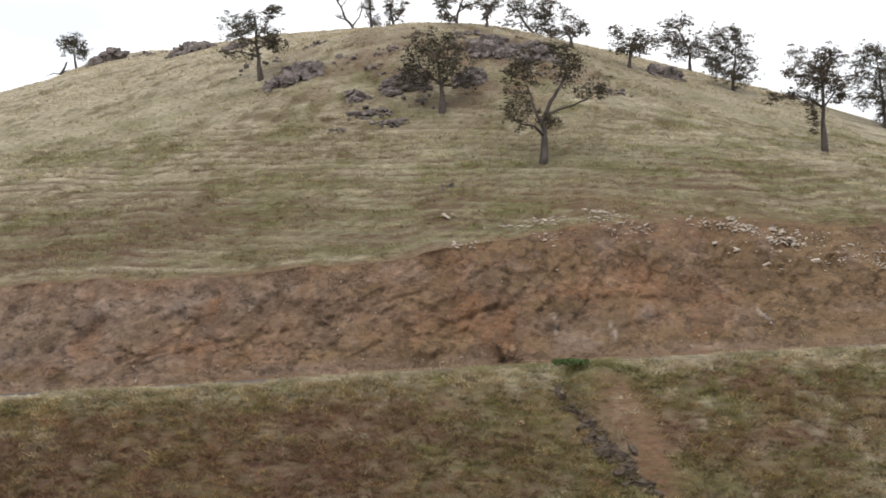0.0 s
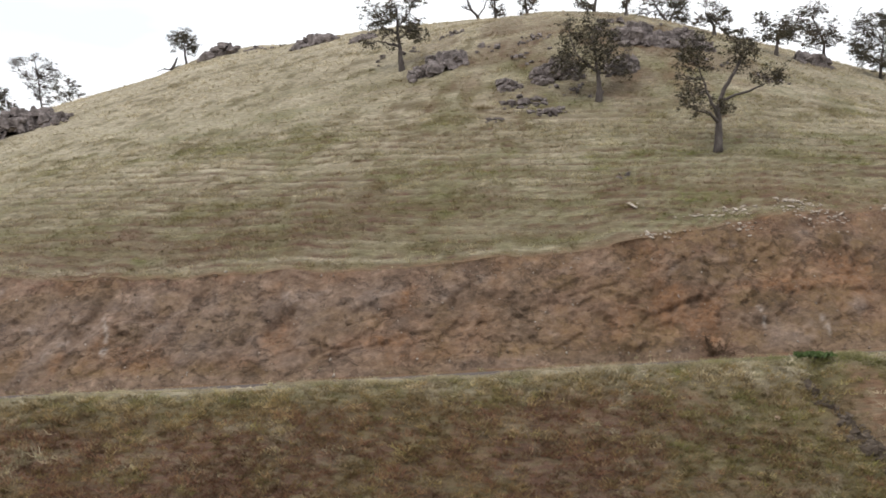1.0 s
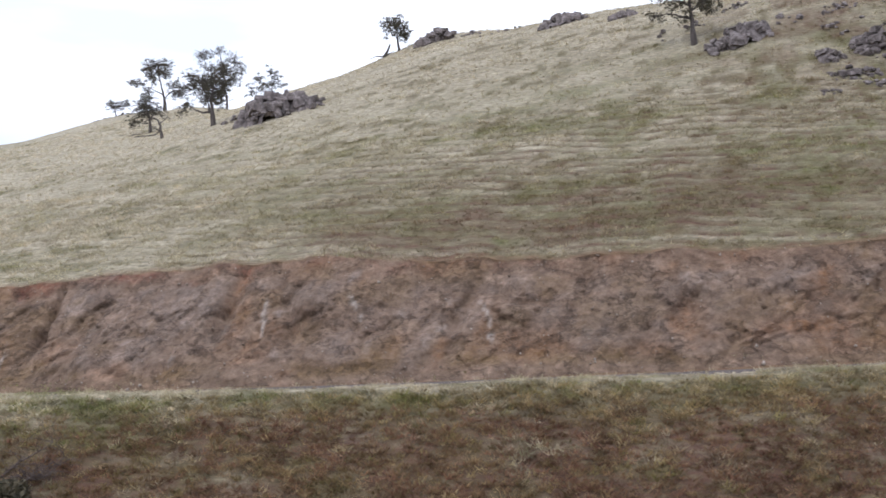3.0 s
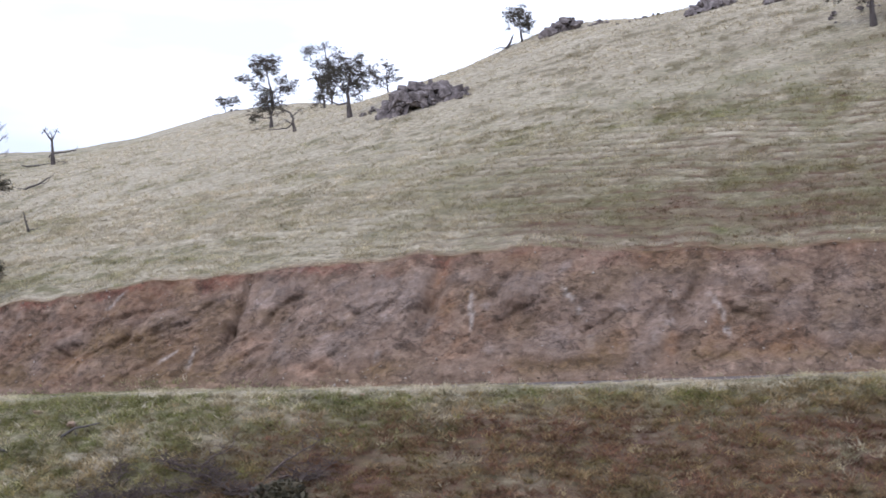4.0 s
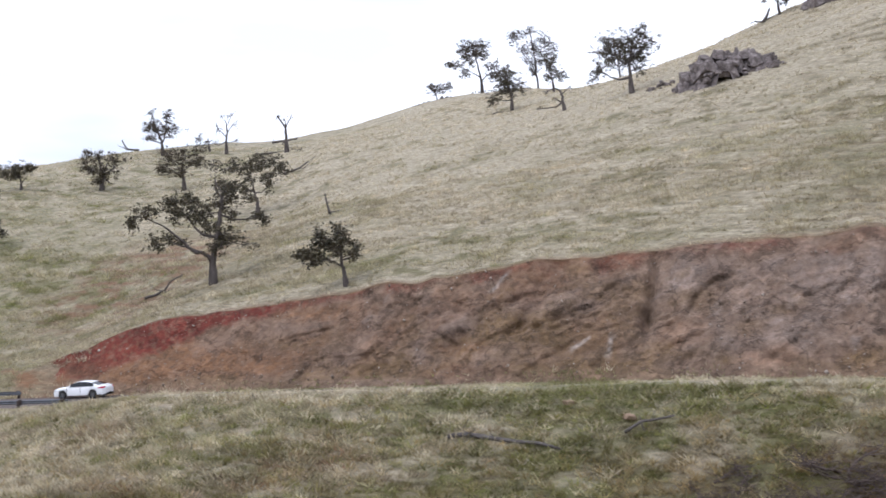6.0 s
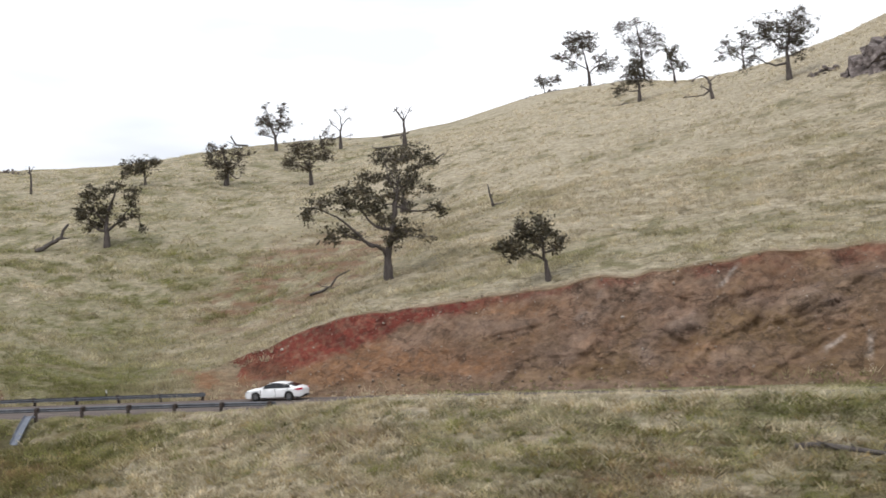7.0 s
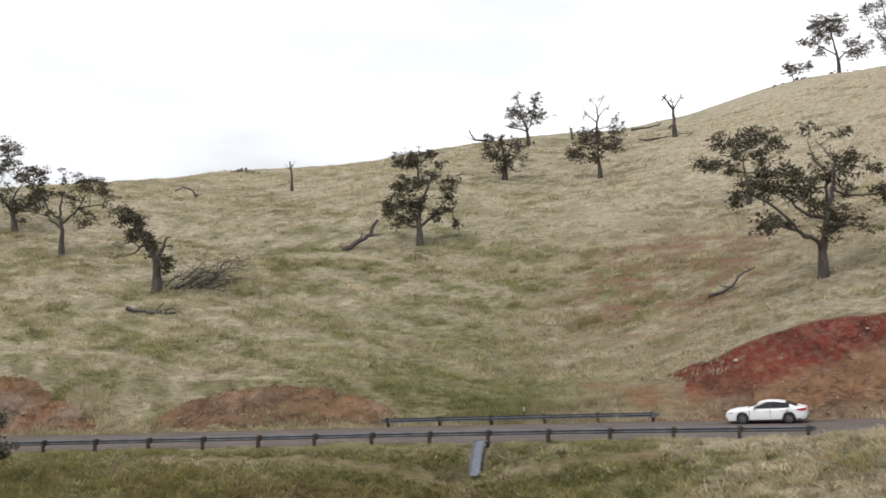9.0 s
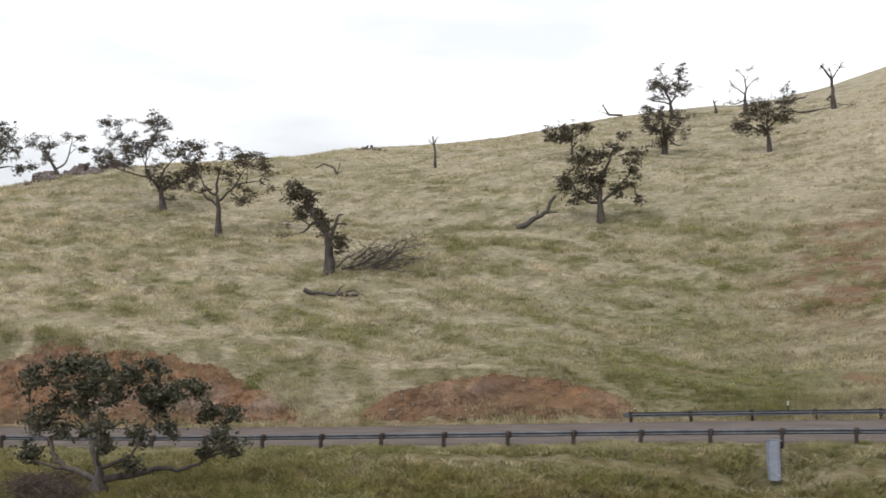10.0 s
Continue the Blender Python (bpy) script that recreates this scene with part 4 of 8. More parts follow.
def oak(x, y, label, limbs, lobes, dead=False, dry=False, thick=0.3, sink=0.25, size=0.30, leaves=None, fine=1.0):
    """An oak. limbs: the trunk, then the boughs, as runs of (to the right, up) in metres from the foot; lobes: clumps of the
    crown, each (to the right, up, half width, half height, leafiness), 0 for bare twigs."""
    global tree_count
    tree_count += 1
    rng = random.Random(100 + tree_count)
    npr = np.random.default_rng(500 + tree_count)
    wood = Wood()
    nodes = []

    def place(right, up, back):
        return RIGHT * right + BACK * back + Vector((0, 0, up))

    for i, run in enumerate(limbs):
        length = sum(math.hypot(b[0] - a[0], b[1] - a[1]) for a, b in zip(run[:-1], run[1:]))
        back, r_start = 0.0, thick
        points = list(run)
        if i:
            near = min(nodes, key=lambda q: (q[1] - run[0][0]) ** 2 + (q[2] - run[0][1]) ** 2)
            points[0], back, r_start = (near[1], near[2]), near[3], min(near[4] * 0.72, thick * 0.6)
        swing = 0.0 if i == 0 else rng.choice((-1, 1)) * rng.uniform(0.2, 0.55) * length
        backs = [back + swing * k / (len(points) - 1) for k in range(len(points))]
        line = curve_through([place(p[0], p[1], q) for p, q in zip(points, backs)], 3)
        for k in range(1, len(line) - 1):
            line[k] = line[k] + Vector((rng.uniform(-1, 1), rng.uniform(-1, 1), rng.uniform(-1, 1))) * 0.035 * min(3.0, length) * (0.3 if i == 0 and k < 4 else 1)
        n = len(line)
        r_end = (0.2 if length > 4 * thick else 0.5) * r_start
        radii = [r_start + (r_end - r_start) * (k / (n - 1)) ** 0.85 for k in range(n)]
        if i == 0:
            radii[0], radii[1], radii[2] = thick * 1.5, thick * 1.22, thick * 1.06
        wood.limb(line, radii, 9 if i == 0 else 6)
        for k in range(1 if i else 3, n):
            nodes.append((line[k], line[k].dot(RIGHT), line[k].z, line[k].dot(BACK), radii[k]))
    if not nodes:
        nodes.append((line[-1], line[-1].dot(RIGHT), line[-1].z, line[-1].dot(BACK), radii[-1]))
    tufts = []
    for right, up, hw, hh, leaf in lobes:
        near = min(nodes, key=lambda q: math.hypot(q[1] - right, q[2] - up) + 0.5 * max(0, q[2] - up))
        deep = near[3] + rng.uniform(-0.6, 0.6) * max(hw, 0.7)
        centre = place(right, up, deep)
        line = bent(rng, near[0], centre, 0.14, 5)
        rl = max(0.03, min(near[4] * 0.7, 0.05 + 0.02 * (hw + hh)))
        wood.limb(line, taper(rl, rl * 0.5, 6), 5)
        hd, hh = 0.55 * (hw + hh), max(1.25 * hh, 0.62 * hw)
        for k in range(5 + int(hw * hh * 5.0 * fine + 1.5 * hw * fine)):
            while True:
                v = Vector((rng.uniform(-1, 1), rng.uniform(-1, 1), rng.uniform(-1, 1)))
                if 0.35 < v.length < 1:
                    break
            goal = centre + RIGHT * v.x * hw * 1.15 + BACK * v.y * hd + Vector((0, 0, v.z * hh * 1.2))
            bough = bent(rng, line[rng.choice((2, 3, 4, 5))], goal, 0.18, 3)
            rb = max(0.018, rl * 0.4)
            wood.limb(bough, taper(rb, 0.016, 4), 3)
            for m in range(3):
                w = Vector((rng.gauss(0, 1), rng.gauss(0, 1), rng.gauss(0.25, 0.9))) * (0.20 + 0.14 * hw)
                b0 = bough[rng.choice((1, 2, 3))]
                bend = b0 + w * 0.5 + Vector((rng.gauss(0, 0.06), rng.gauss(0, 0.06), 0.04))
                wood.limb([b0, bend, b0 + w], [rb * 0.6, 0.017, 0.010], 3)
                if leaf and m < 2:
                    tufts.append((b0 + w * rng.uniform(0.7, 1.05), leaf))
            if leaf:
                tufts.append((goal, leaf))
    tree = new("oak_tree" if not dead else "dead_tree")
    tree.location = (x, y, float(ground_z(x, y)) - sink)
    tagged(tree, label, "tree" if not dead else "dead tree", group="oaks on the hillside" if not dead else "")
    mesh_object("trunk", wood.verts, wood.faces, M_BARK, tree, smooth=True)
    if dead:
        return tree
    # the leaves: small bent blades in tufts at the ends of the twigs, with gaps between
    centres = np.array([q for q, leaf in tufts])
    centres = centres[npr.uniform(0, 1, len(centres)) < np.array([0.85 * leaf for q, leaf in tufts])]
    per = int(13 * min(1.6, fine))
    spread = npr.uniform(0.10, 0.27, (len(centres), 1, 1)) * (0.55 + 1.5 * size)
    pts = (centres[:, None, :] + npr.normal(size=(len(centres), per, 3)) * spread * np.array([1.25, 1.25, 0.65])).reshape(-1, 3)
    n = len(pts)
    a = npr.normal(size=(n, 3))
    a = a / np.linalg.norm(a, axis=1)[:, None]
    b = np.cross(a, npr.normal(size=(n, 3)))
    b = b / np.linalg.norm(b, axis=1)[:, None]
    s = npr.uniform(0.45, 1.0, (n, 1)) * size
    quad = np.stack([pts - a * s * 0.6, pts + b * s * 0.34, pts + a * s * 0.6, pts - b * s * 0.34], 1).reshape(-1, 3)
    mesh_object("crown", quad, np.arange(4 * n).reshape(n, 4), leaves or (M_LEAF_DRY if dry else M_LEAF), tree, "sparse dark olive leaves")
    return tree


OAK, THIN, BARE_TREE = "dark green oak with open crown on dry grass slope", "thinly leaved oak with bare grey limbs on the hill", "leafless dead oak with grey limbs on dry grass"
oak(11.2, 122.7, OAK,
    [[(0, -0.2), (0.1, 3.3), (0, 4.9), (0.9, 7.1), (1.8, 8.7), (2.5, 10), (3.2, 11.3)], [(0, 4.2), (-0.9, 6.1), (-1.3, 8), (-1.8, 9.5)], [(0.9, 5.5), (2.8, 6.5), (4.5, 7.3), (5.8, 8)], [(-0.5, 3), (-1.4, 4.2), (-3.1, 4.4)]],
    [(-1.4, 12, 1.7, 1, 1), (-3, 11.1, 1.3, 1, 1), (1.1, 13.1, 1.1, 0.7, 1), (2.7, 12.5, 1.4, 0.8, 1), (3.8, 11.2, 1.4, 1, 1), (1.5, 11.2, 1.4, 1, 1), (-1.8, 10, 1.7, 1, 1), (-3.7, 10, 1, 0.7, 0.9), (2.5, 9.8, 1.3, 0.7, 0.9), (4.5, 8.5, 1.7, 0.7, 0.9), (6, 8.6, 1.1, 1, 0.9), (-2.7, 8.2, 1.7, 0.7, 0.7), (-3.7, 6.7, 1.1, 1, 0.8), (-4.4, 5.4, 1, 0.7, 0.8), (-1.8, 6.4, 1.3, 1, 0.6), (-3.1, 4.4, 1.3, 0.7, 0.6), (0.2, 5.2, 1.1, 1, 1), (1.5, 4.9, 1, 0.7, 0.6)],
    thick=0.4, fine=0.85)
oak(0.1, 136.7, OAK,
    [[(-0.2, -0.2), (-0.2, 2.3), (-0.5, 4.4), (-0.7, 6.5), (-1.1, 8.3)], [(-0.4, 3.7), (1, 5.2), (2.1, 7), (2.1, 9.4)], [(-0.5, 3.7), (-2.2, 5.4), (-2.9, 7.1), (-3.2, 9.2)], [(-0.2, 3.4), (1.4, 3.7), (3.2, 4.6)]],
    [(-3.2, 9.8, 1.3, 1.1, 0.8), (-1.1, 9.9, 1.1, 0.9, 1), (1, 10, 1.4, 1.1, 1), (2.3, 9.3, 0.9, 1.1, 0.7), (-2.2, 8.2, 1.7, 1.1, 1), (0.3, 8.3, 1.7, 1.1, 1), (-3.4, 7.3, 1.3, 0.9, 1), (2.5, 7.7, 1.6, 1.1, 0.8), (-1.5, 6.5, 1.7, 1.4, 1), (1, 6.2, 1.7, 1.3, 1), (3.9, 6.3, 1.3, 0.9, 0.5), (-3.6, 5.7, 1.6, 1.1, 1), (-4.8, 5.1, 1.3, 1.1, 0.8), (-1.8, 4.4, 1.6, 0.9, 1), (2.1, 4.7, 1.6, 0.8, 0.7), (3.9, 4.2, 1.3, 0.6, 0.5), (-4.1, 3.9, 1.6, 0.6, 0.7), (-0, 5.1, 1.3, 1.3, 1)],
    thick=0.38, fine=0.85)
oak(-25.1, 151.3, OAK,
    [[(0.1, -0.3), (-0.2, 2.5), (-0.4, 5.2), (-0.6, 7.5), (-0.8, 9)], [(-0.3, 3.3), (-1.6, 4), (-3.1, 4.3), (-4.2, 4.2)], [(-0.4, 4.8), (-1.9, 5.9), (-3.1, 6.5)], [(-0.3, 4.4), (0.9, 5.6), (1.9, 6.8)], [(0.1, 6.3), (0.9, 7.9), (1.5, 9.4)]],
    [(-4.3, 8.5, 1.3, 0.9, 0.66), (-1.6, 8.8, 1.3, 1.1, 0.94), (-2.3, 7, 1.7, 0.9, 0.94), (-3.7, 6.2, 1.7, 0.9, 0.94), (-0.8, 7.8, 1.3, 1.3, 0.66), (1, 8.7, 1.3, 1.3, 0.94), (2, 9.6, 1.1, 0.7, 0.94), (1.5, 6.8, 1.5, 1.1, 0.94), (2.4, 5.9, 1.5, 1.1, 0.94), (1.1, 5.4, 1.7, 1.1, 0.94), (-2.3, 5.1, 1.5, 0.7, 0.57), (-4.2, 4.3, 1.3, 0.6, 0.75), (-1.2, 3.6, 1.1, 0.7, 0.47), (2.3, 4.9, 1.1, 0.7, 0.66), (-3.2, 8, 0.9, 0.7, 0.47)],
    thick=0.36)
oak(-73.7, 221.9, OAK,
    [[(-0.1, -0.2), (-0.5, 2.8), (-0.6, 5.1)], [(-0.4, 2.6), (1, 3.3)], [(-0.5, 3.4), (-1.8, 3.9)]],
    [(-0.7, 6.2, 1.9, 1.1, 0.94), (-2.2, 5.7, 1.7, 0.8, 0.85), (1.1, 4.4, 1.7, 1.1, 0.94), (-1.6, 3.9, 1.9, 1.1, 0.94), (0.4, 3.3, 1.9, 1.1, 0.94), (1.6, 3.1, 1.1, 0.8, 0.66), (-0.6, 4.8, 1.7, 1.1, 0.94)],
    thick=0.2)
oak(47, 135.5, THIN,
    [[(0, -0.2), (-0.3, 3.9), (-0.3, 8.4), (-0.6, 11.2)], [(-0.3, 6), (1.5, 7.5), (2.7, 8.7)], [(-0.3, 5.7), (-2.3, 6.9), (-4.2, 7.1), (-5.7, 6.9)], [(-0.3, 8.1), (-2.7, 9.2), (-5, 9.7)], [(-0.4, 9.8), (-1.9, 11)], [(-0.3, 9.1), (1.1, 11.3)]],
    [(-0, 12.3, 1.9, 0.8, 0.75), (1.5, 11.8, 1.4, 0.8, 0.66), (-1.7, 10.8, 1.7, 1, 0.85), (-0.3, 9.8, 1.4, 1.5, 1.22), (-4.8, 12.1, 1.2, 0.7, 0.38), (-5, 10.6, 1.5, 0.7, 0.57), (-5.8, 9.3, 1, 0.4, 0.66), (-3.8, 8.9, 1.7, 0.8, 0.66), (1.5, 8.5, 1.9, 1, 0.75), (2.9, 8.8, 1, 1.2, 0.66), (-1.6, 8.1, 1.9, 1.2, 0.94), (-4, 7.2, 1.7, 0.7, 0.66), (-5.7, 6.9, 1, 0.3, 0.75), (1.9, 6.7, 1.5, 0.8, 0.47), (-1.6, 5.8, 1, 1.2, 0.94), (-1.5, 3.9, 0.3, 1.4, 0.57)],
    dry=True, thick=0.36, size=0.25, fine=1.5)
oak(68.5, 170.5, OAK,
    [[(0, -0.2), (-0.2, 3), (-0.7, 6.1), (-1.2, 9.1), (-1.7, 11.3)], [(-0.5, 4.8), (-2.7, 5), (-4.1, 5.1)], [(-0.9, 7.8), (-3.2, 8.8), (-4.6, 9.4)], [(-0.5, 4.3), (1.7, 6.2), (3.2, 8)]],
    [(-3.2, 12.1, 1.7, 1, 0.86), (-0.9, 11.5, 1.7, 1.5, 0.86), (-3.7, 10.2, 2.4, 1.5, 0.86), (-0.5, 9.1, 2, 1.7, 0.86), (-4.1, 7.9, 2, 1, 0.68), (-1.2, 6.9, 2, 1.7, 0.77), (-3.7, 4.7, 2.7, 1.2, 0.86), (-0.5, 4.5, 1.7, 1.7, 0.86), (-0.2, 2.2, 1, 1.7, 0.86), (2.2, 10.6, 2.4, 2, 0.86), (2.7, 7.1, 2.4, 2, 0.77)],
    thick=0.3, size=0.24, fine=1.4)
oak(44.2, 167.1, OAK,
    [[(-0.2, -0.2), (-0.2, 2.2), (0, 4.8), (0.2, 7.4), (0.3, 10)], [(-0.1, 3.5), (-1.8, 4.9), (-3.5, 6.4)], [(-0.1, 4), (1.7, 5.7), (2.8, 6.8)], [(0, 6.1), (-1.7, 8.2), (-2.9, 9)], [(-0.1, 2.7), (1.9, 3.6)]],
    [(0.2, 10.4, 1.2, 1, 0.77), (-1.7, 9.9, 2.2, 1.2, 0.68), (-3.4, 8.7, 1.9, 1, 0.68), (0.5, 8.6, 1.9, 1.4, 0.86), (-3.5, 6.7, 1.9, 1.4, 0.77), (-1.6, 5.8, 2.4, 1.7, 0.86), (2.1, 7, 1.9, 1, 0.68), (3.1, 5.8, 1.4, 1, 0.6), (1.1, 3.8, 2.4, 1.2, 0.86), (-2.9, 4.2, 2.2, 1.2, 0.68), (-0.9, 7.7, 1.7, 1.4, 0.77), (-0.2, 3.1, 2.2, 1, 0.77)],
    sink=1.3, thick=0.3, size=0.24, fine=1.4)
oak(42.3, 188.5, THIN,
    [[(0, -0.2), (-0.1, 2.8), (-0.3, 4.7), (-1.2, 6.6), (-2.2, 8), (-2.8, 9)], [(-0.3, 4.2), (-2.2, 3.7), (-3.5, 3.8)], [(-0.3, 4.5), (1.1, 5.9)], [(-1, 6.4), (-3.3, 6.7), (-5.1, 6.3)]],
    [(-1, 9.5, 1.6, 1.4, 0.68), (-3.7, 8.9, 1.9, 1.1, 0.51), (-3.1, 7.3, 2.7, 1.1, 0.77), (-5.3, 6.3, 1.6, 0.7, 0.6), (-2, 5.8, 2.2, 1.4, 0.68), (1.1, 6.5, 1.6, 1.6, 0.51), (-2.8, 3.9, 2.2, 1.1, 0.77), (2.1, 5, 1.6, 1.1, 0.43), (0.3, 4.3, 1.4, 1.1, 0.51)],
    dry=True, sink=1.3, thick=0.3, size=0.25, fine=1.5)
oak(27, 159.9, OAK,
    [[(0.1, -0.2), (0.1, 2.5), (0.6, 4.6), (0.8, 5.8)], [(0.2, 3.1), (-0.7, 4.1), (-1.3, 5.4)], [(0.3, 3.4), (1.6, 4.2)]],
    [(-1.2, 6, 1.6, 1.2, 0.85), (0.4, 4.8, 2, 1.4, 1.04), (2, 6, 1.4, 0.8, 0.94), (2.3, 4.3, 1.2, 1.2, 0.94), (-1.5, 4, 1.4, 0.7, 0.75), (0.6, 3.4, 1.8, 0.7, 0.85), (-0.8, 7.2, 0.8, 0.5, 0.47)],
    sink=1.3, thick=0.3)
oak(-15, 183.9, BARE_TREE,
    [[(0, -0.2), (-0.1, 1.7), (-1.2, 2.8), (-2, 4.7), (-2.8, 6.1), (-3.3, 7.4)], [(-0.1, 1.7), (1.1, 3.6), (1.9, 5.8), (2.4, 7.3)], [(-1.2, 2.8), (-2.4, 3.1), (-3.1, 3.2)], [(-2, 4.7), (-1.2, 6.1), (-0.9, 7.3)]],
    [(-2.4, 6.1, 1.6, 1.4, 0), (1.6, 5.5, 1.4, 1.6, 0), (-2, 3.2, 1.4, 0.7, 0), (-0.9, 7.1, 1.4, 1.2, 0)],
    dead=True, sink=1.3, thick=0.3)
oak(-12.2, 187.7, THIN,
    [[(0, -0.2), (0, 2.3), (-0.2, 4.7), (-0.5, 7.1)], [(0, 1.8), (1, 2.5)]],
    [(-0.2, 4.7, 0.9, 1.2, 0.75), (0.3, 2.8, 1.4, 1.2, 0.47), (-0.7, 6.1, 0.9, 1.2, 0.75), (1, 1.8, 1.2, 0.7, 0.38), (-0.2, 7.6, 1.2, 0.9, 0.66)],
    dry=True, sink=1.3, thick=0.3, size=0.25, fine=1.5)
oak(-7.5, 168.5, THIN,
    [[(0, -0.2), (-0.1, 1.8), (-0.5, 3.5), (-0.6, 6.1)], [(-0.1, 1.8), (0.9, 2.7), (1.3, 4.4)]],
    [(-0.8, 4.3, 0.8, 1.3, 0.85), (-0.5, 2.6, 0.8, 1.1, 0.75), (0.9, 3.1, 1.1, 1.1, 0.57), (1.6, 4.5, 0.8, 1.1, 0.57), (0.2, 6.1, 1.5, 0.8, 0.66)],
    dry=True, sink=1.3, thick=0.3, size=0.25, fine=1.5)
oak(2.9, 164.7, OAK,
    [[(-0.8, -0.3), (-0.9, 1.7), (-0.5, 3.7), (0.3, 5.4), (0.8, 6.7)], [(-0.9, 1.7), (-2, 3), (-2.6, 4.4), (-2.9, 5.7)], [(-0.9, 1.5), (-2.4, 1.6), (-3.7, 1.9)], [(-0.5, 3.2), (1, 4.1), (2.3, 4.4)]],
    [(-2.4, 1.9, 1.2, 0.5, 0.75), (-3.8, 2, 1, 0.5, 0.75), (-2.6, 3.8, 1.4, 1, 0.94), (-3.3, 4.8, 1.2, 0.8, 0.94), (1.4, 4.2, 1.4, 0.6, 0.94), (2.4, 4.8, 1, 0.8, 0.75), (-0.2, 5.8, 1.9, 1, 0.94), (-1.6, 5.3, 1.2, 0.8, 0.75)],
    sink=1.3, thick=0.3)
oak(6.6, 163.5, THIN,
    [[(-0.1, -0.2), (-0.1, 2), (0.3, 3.7), (0.8, 5)]],
    [(0.6, 4.7, 1, 0.8, 0.94), (-0.4, 3, 0.8, 0.5, 0.57), (1.1, 5.9, 1.2, 1, 0.85), (-0.1, 4.1, 0.8, 0.6, 0.66)],
    dry=True, sink=1.3, thick=0.3, size=0.25, fine=1.5)
oak(15.4, 175.5, OAK,
    [[(-0.5, -0.2), (-0.9, 1.5), (-2.3, 3), (-3.3, 4.7), (-4, 6.5)], [(-0.9, 1.3), (0, 3.1), (1.2, 5.4), (1.9, 7.2)]],
    [(-4.7, 5.1, 1.5, 1.1, 0.75), (-3.5, 6.5, 1.5, 1.1, 0.94), (-1.4, 6.2, 1.8, 1.3, 0.66), (1.2, 5.8, 1.8, 1.3, 0.94), (1.9, 3.6, 1.5, 1.3, 0.85), (-0, 2.6, 1.5, 1.3, 0.94), (0.5, 4.5, 1.8, 1.3, 0.94), (-1.9, 2.6, 1.3, 0.9, 0.38), (-2.8, 4.3, 1.3, 1.1, 0.66), (-6.1, 2.8, 1.1, 0.9, 0.38), (2.5, 2.3, 1.1, 1.1, 0.57), (2.8, 7.3, 1.3, 1.3, 0.75)],
    sink=1.3, thick=0.3)
oak(19, 162.7, THIN,
    [[(0, -0.2), (-0.1, 2.5), (-0.8, 3.5), (-1.5, 4.5)], [(-0.1, 2.7), (0.9, 3.8), (1.6, 4.7)], [(-0.3, 3), (-1.5, 3.3)]],
    [(1.6, 4.9, 1, 0.6, 0.85), (-1, 3.7, 1.2, 0.6, 0.75), (2.1, 4, 1, 0.6, 0.75), (-2.1, 3.1, 1.2, 0.4, 0.75), (-1, 6.6, 1.2, 1.4, 0.33), (0.3, 3.3, 1, 0.6, 0.47), (0.7, 5.9, 0.8, 0.8, 0.28)],
    dry=True, sink=1.3, thick=0.3, size=0.25, fine=1.5)
oak(-95.9, 175.7, OAK,
    [[(0.2, -0.2), (-0.1, 2.6), (-0.2, 4.2), (0, 6.2), (0.6, 8.3)], [(-0.2, 2.3), (-1.5, 2.4), (-2.7, 2.8), (-3.9, 3.4), (-4.7, 3.6)], [(-0.2, 4.2), (-1.8, 5.2), (-2.7, 6.7)], [(-0.1, 5), (1.4, 6.2), (2.6, 7.4)]],
    [(-3.5, 8.2, 1.6, 0.9, 0.58), (-1.8, 7.5, 1.8, 1.1, 0.58), (-0.2, 7.6, 2.1, 1.4, 0.58), (1.8, 8.6, 1.4, 1.1, 0.58), (3.5, 7.8, 1.1, 0.8, 0.47), (1.8, 7, 1.6, 1.1, 0.58), (0.2, 5.8, 2.1, 1.4, 0.64), (-2.3, 5.9, 1.8, 1.1, 0.58), (-3.2, 6.4, 1.1, 0.9, 0.41), (-1, 4.5, 1.6, 1.1, 0.58), (1.8, 5, 1.4, 0.9, 0.47), (1.4, 3.8, 1.1, 0.7, 0.35), (-4.3, 3.8, 1.4, 0.7, 0.52), (-5.1, 2.6, 0.9, 0.9, 0.47), (-5.1, 6.3, 0.9, 0.5, 0.29), (1.2, 9.3, 0.8, 0.8, 0.47)],
    thick=0.36, size=0.24, fine=1.4)
oak(-127, 279, THIN,
    [[(-0.3, -0.2), (0.3, 3.7), (-0.2, 7.8), (-0.6, 11.9), (-1.3, 16), (-1.9, 18.8)], [(-0.3, 8.5), (-2.7, 11.2), (-4.3, 13.3), (-5.6, 15.4)], [(-0.3, 9.8), (1.5, 12.6), (2.6, 14.6), (3.5, 16)], [(-0.6, 12.6), (0.8, 15.3), (1.2, 17)]],
    [(-5.6, 15.4, 2.3, 1.5, 0.35), (-4, 16.5, 2.3, 1.1, 0.23), (-1.5, 17.8, 1.5, 1.5, 0.23), (1.5, 15.3, 2.3, 1.9, 0.29), (3.5, 14.5, 1.5, 1.9, 0.23), (-3.3, 12.6, 2.7, 1.5, 0.23), (2.8, 11.9, 2.3, 1.5, 0.35), (-2.7, 10.1, 1.9, 1.1, 0.23), (-0.6, 13.3, 2.3, 2.3, 0.29), (0.9, 10.1, 1.9, 1.5, 0.29), (-0.2, 7.8, 1.5, 1.5, 0.23), (-1.6, 8.2, 1.5, 1.1, 0.17)],
    dry=True, thick=0.36, size=0.25, fine=1.5)
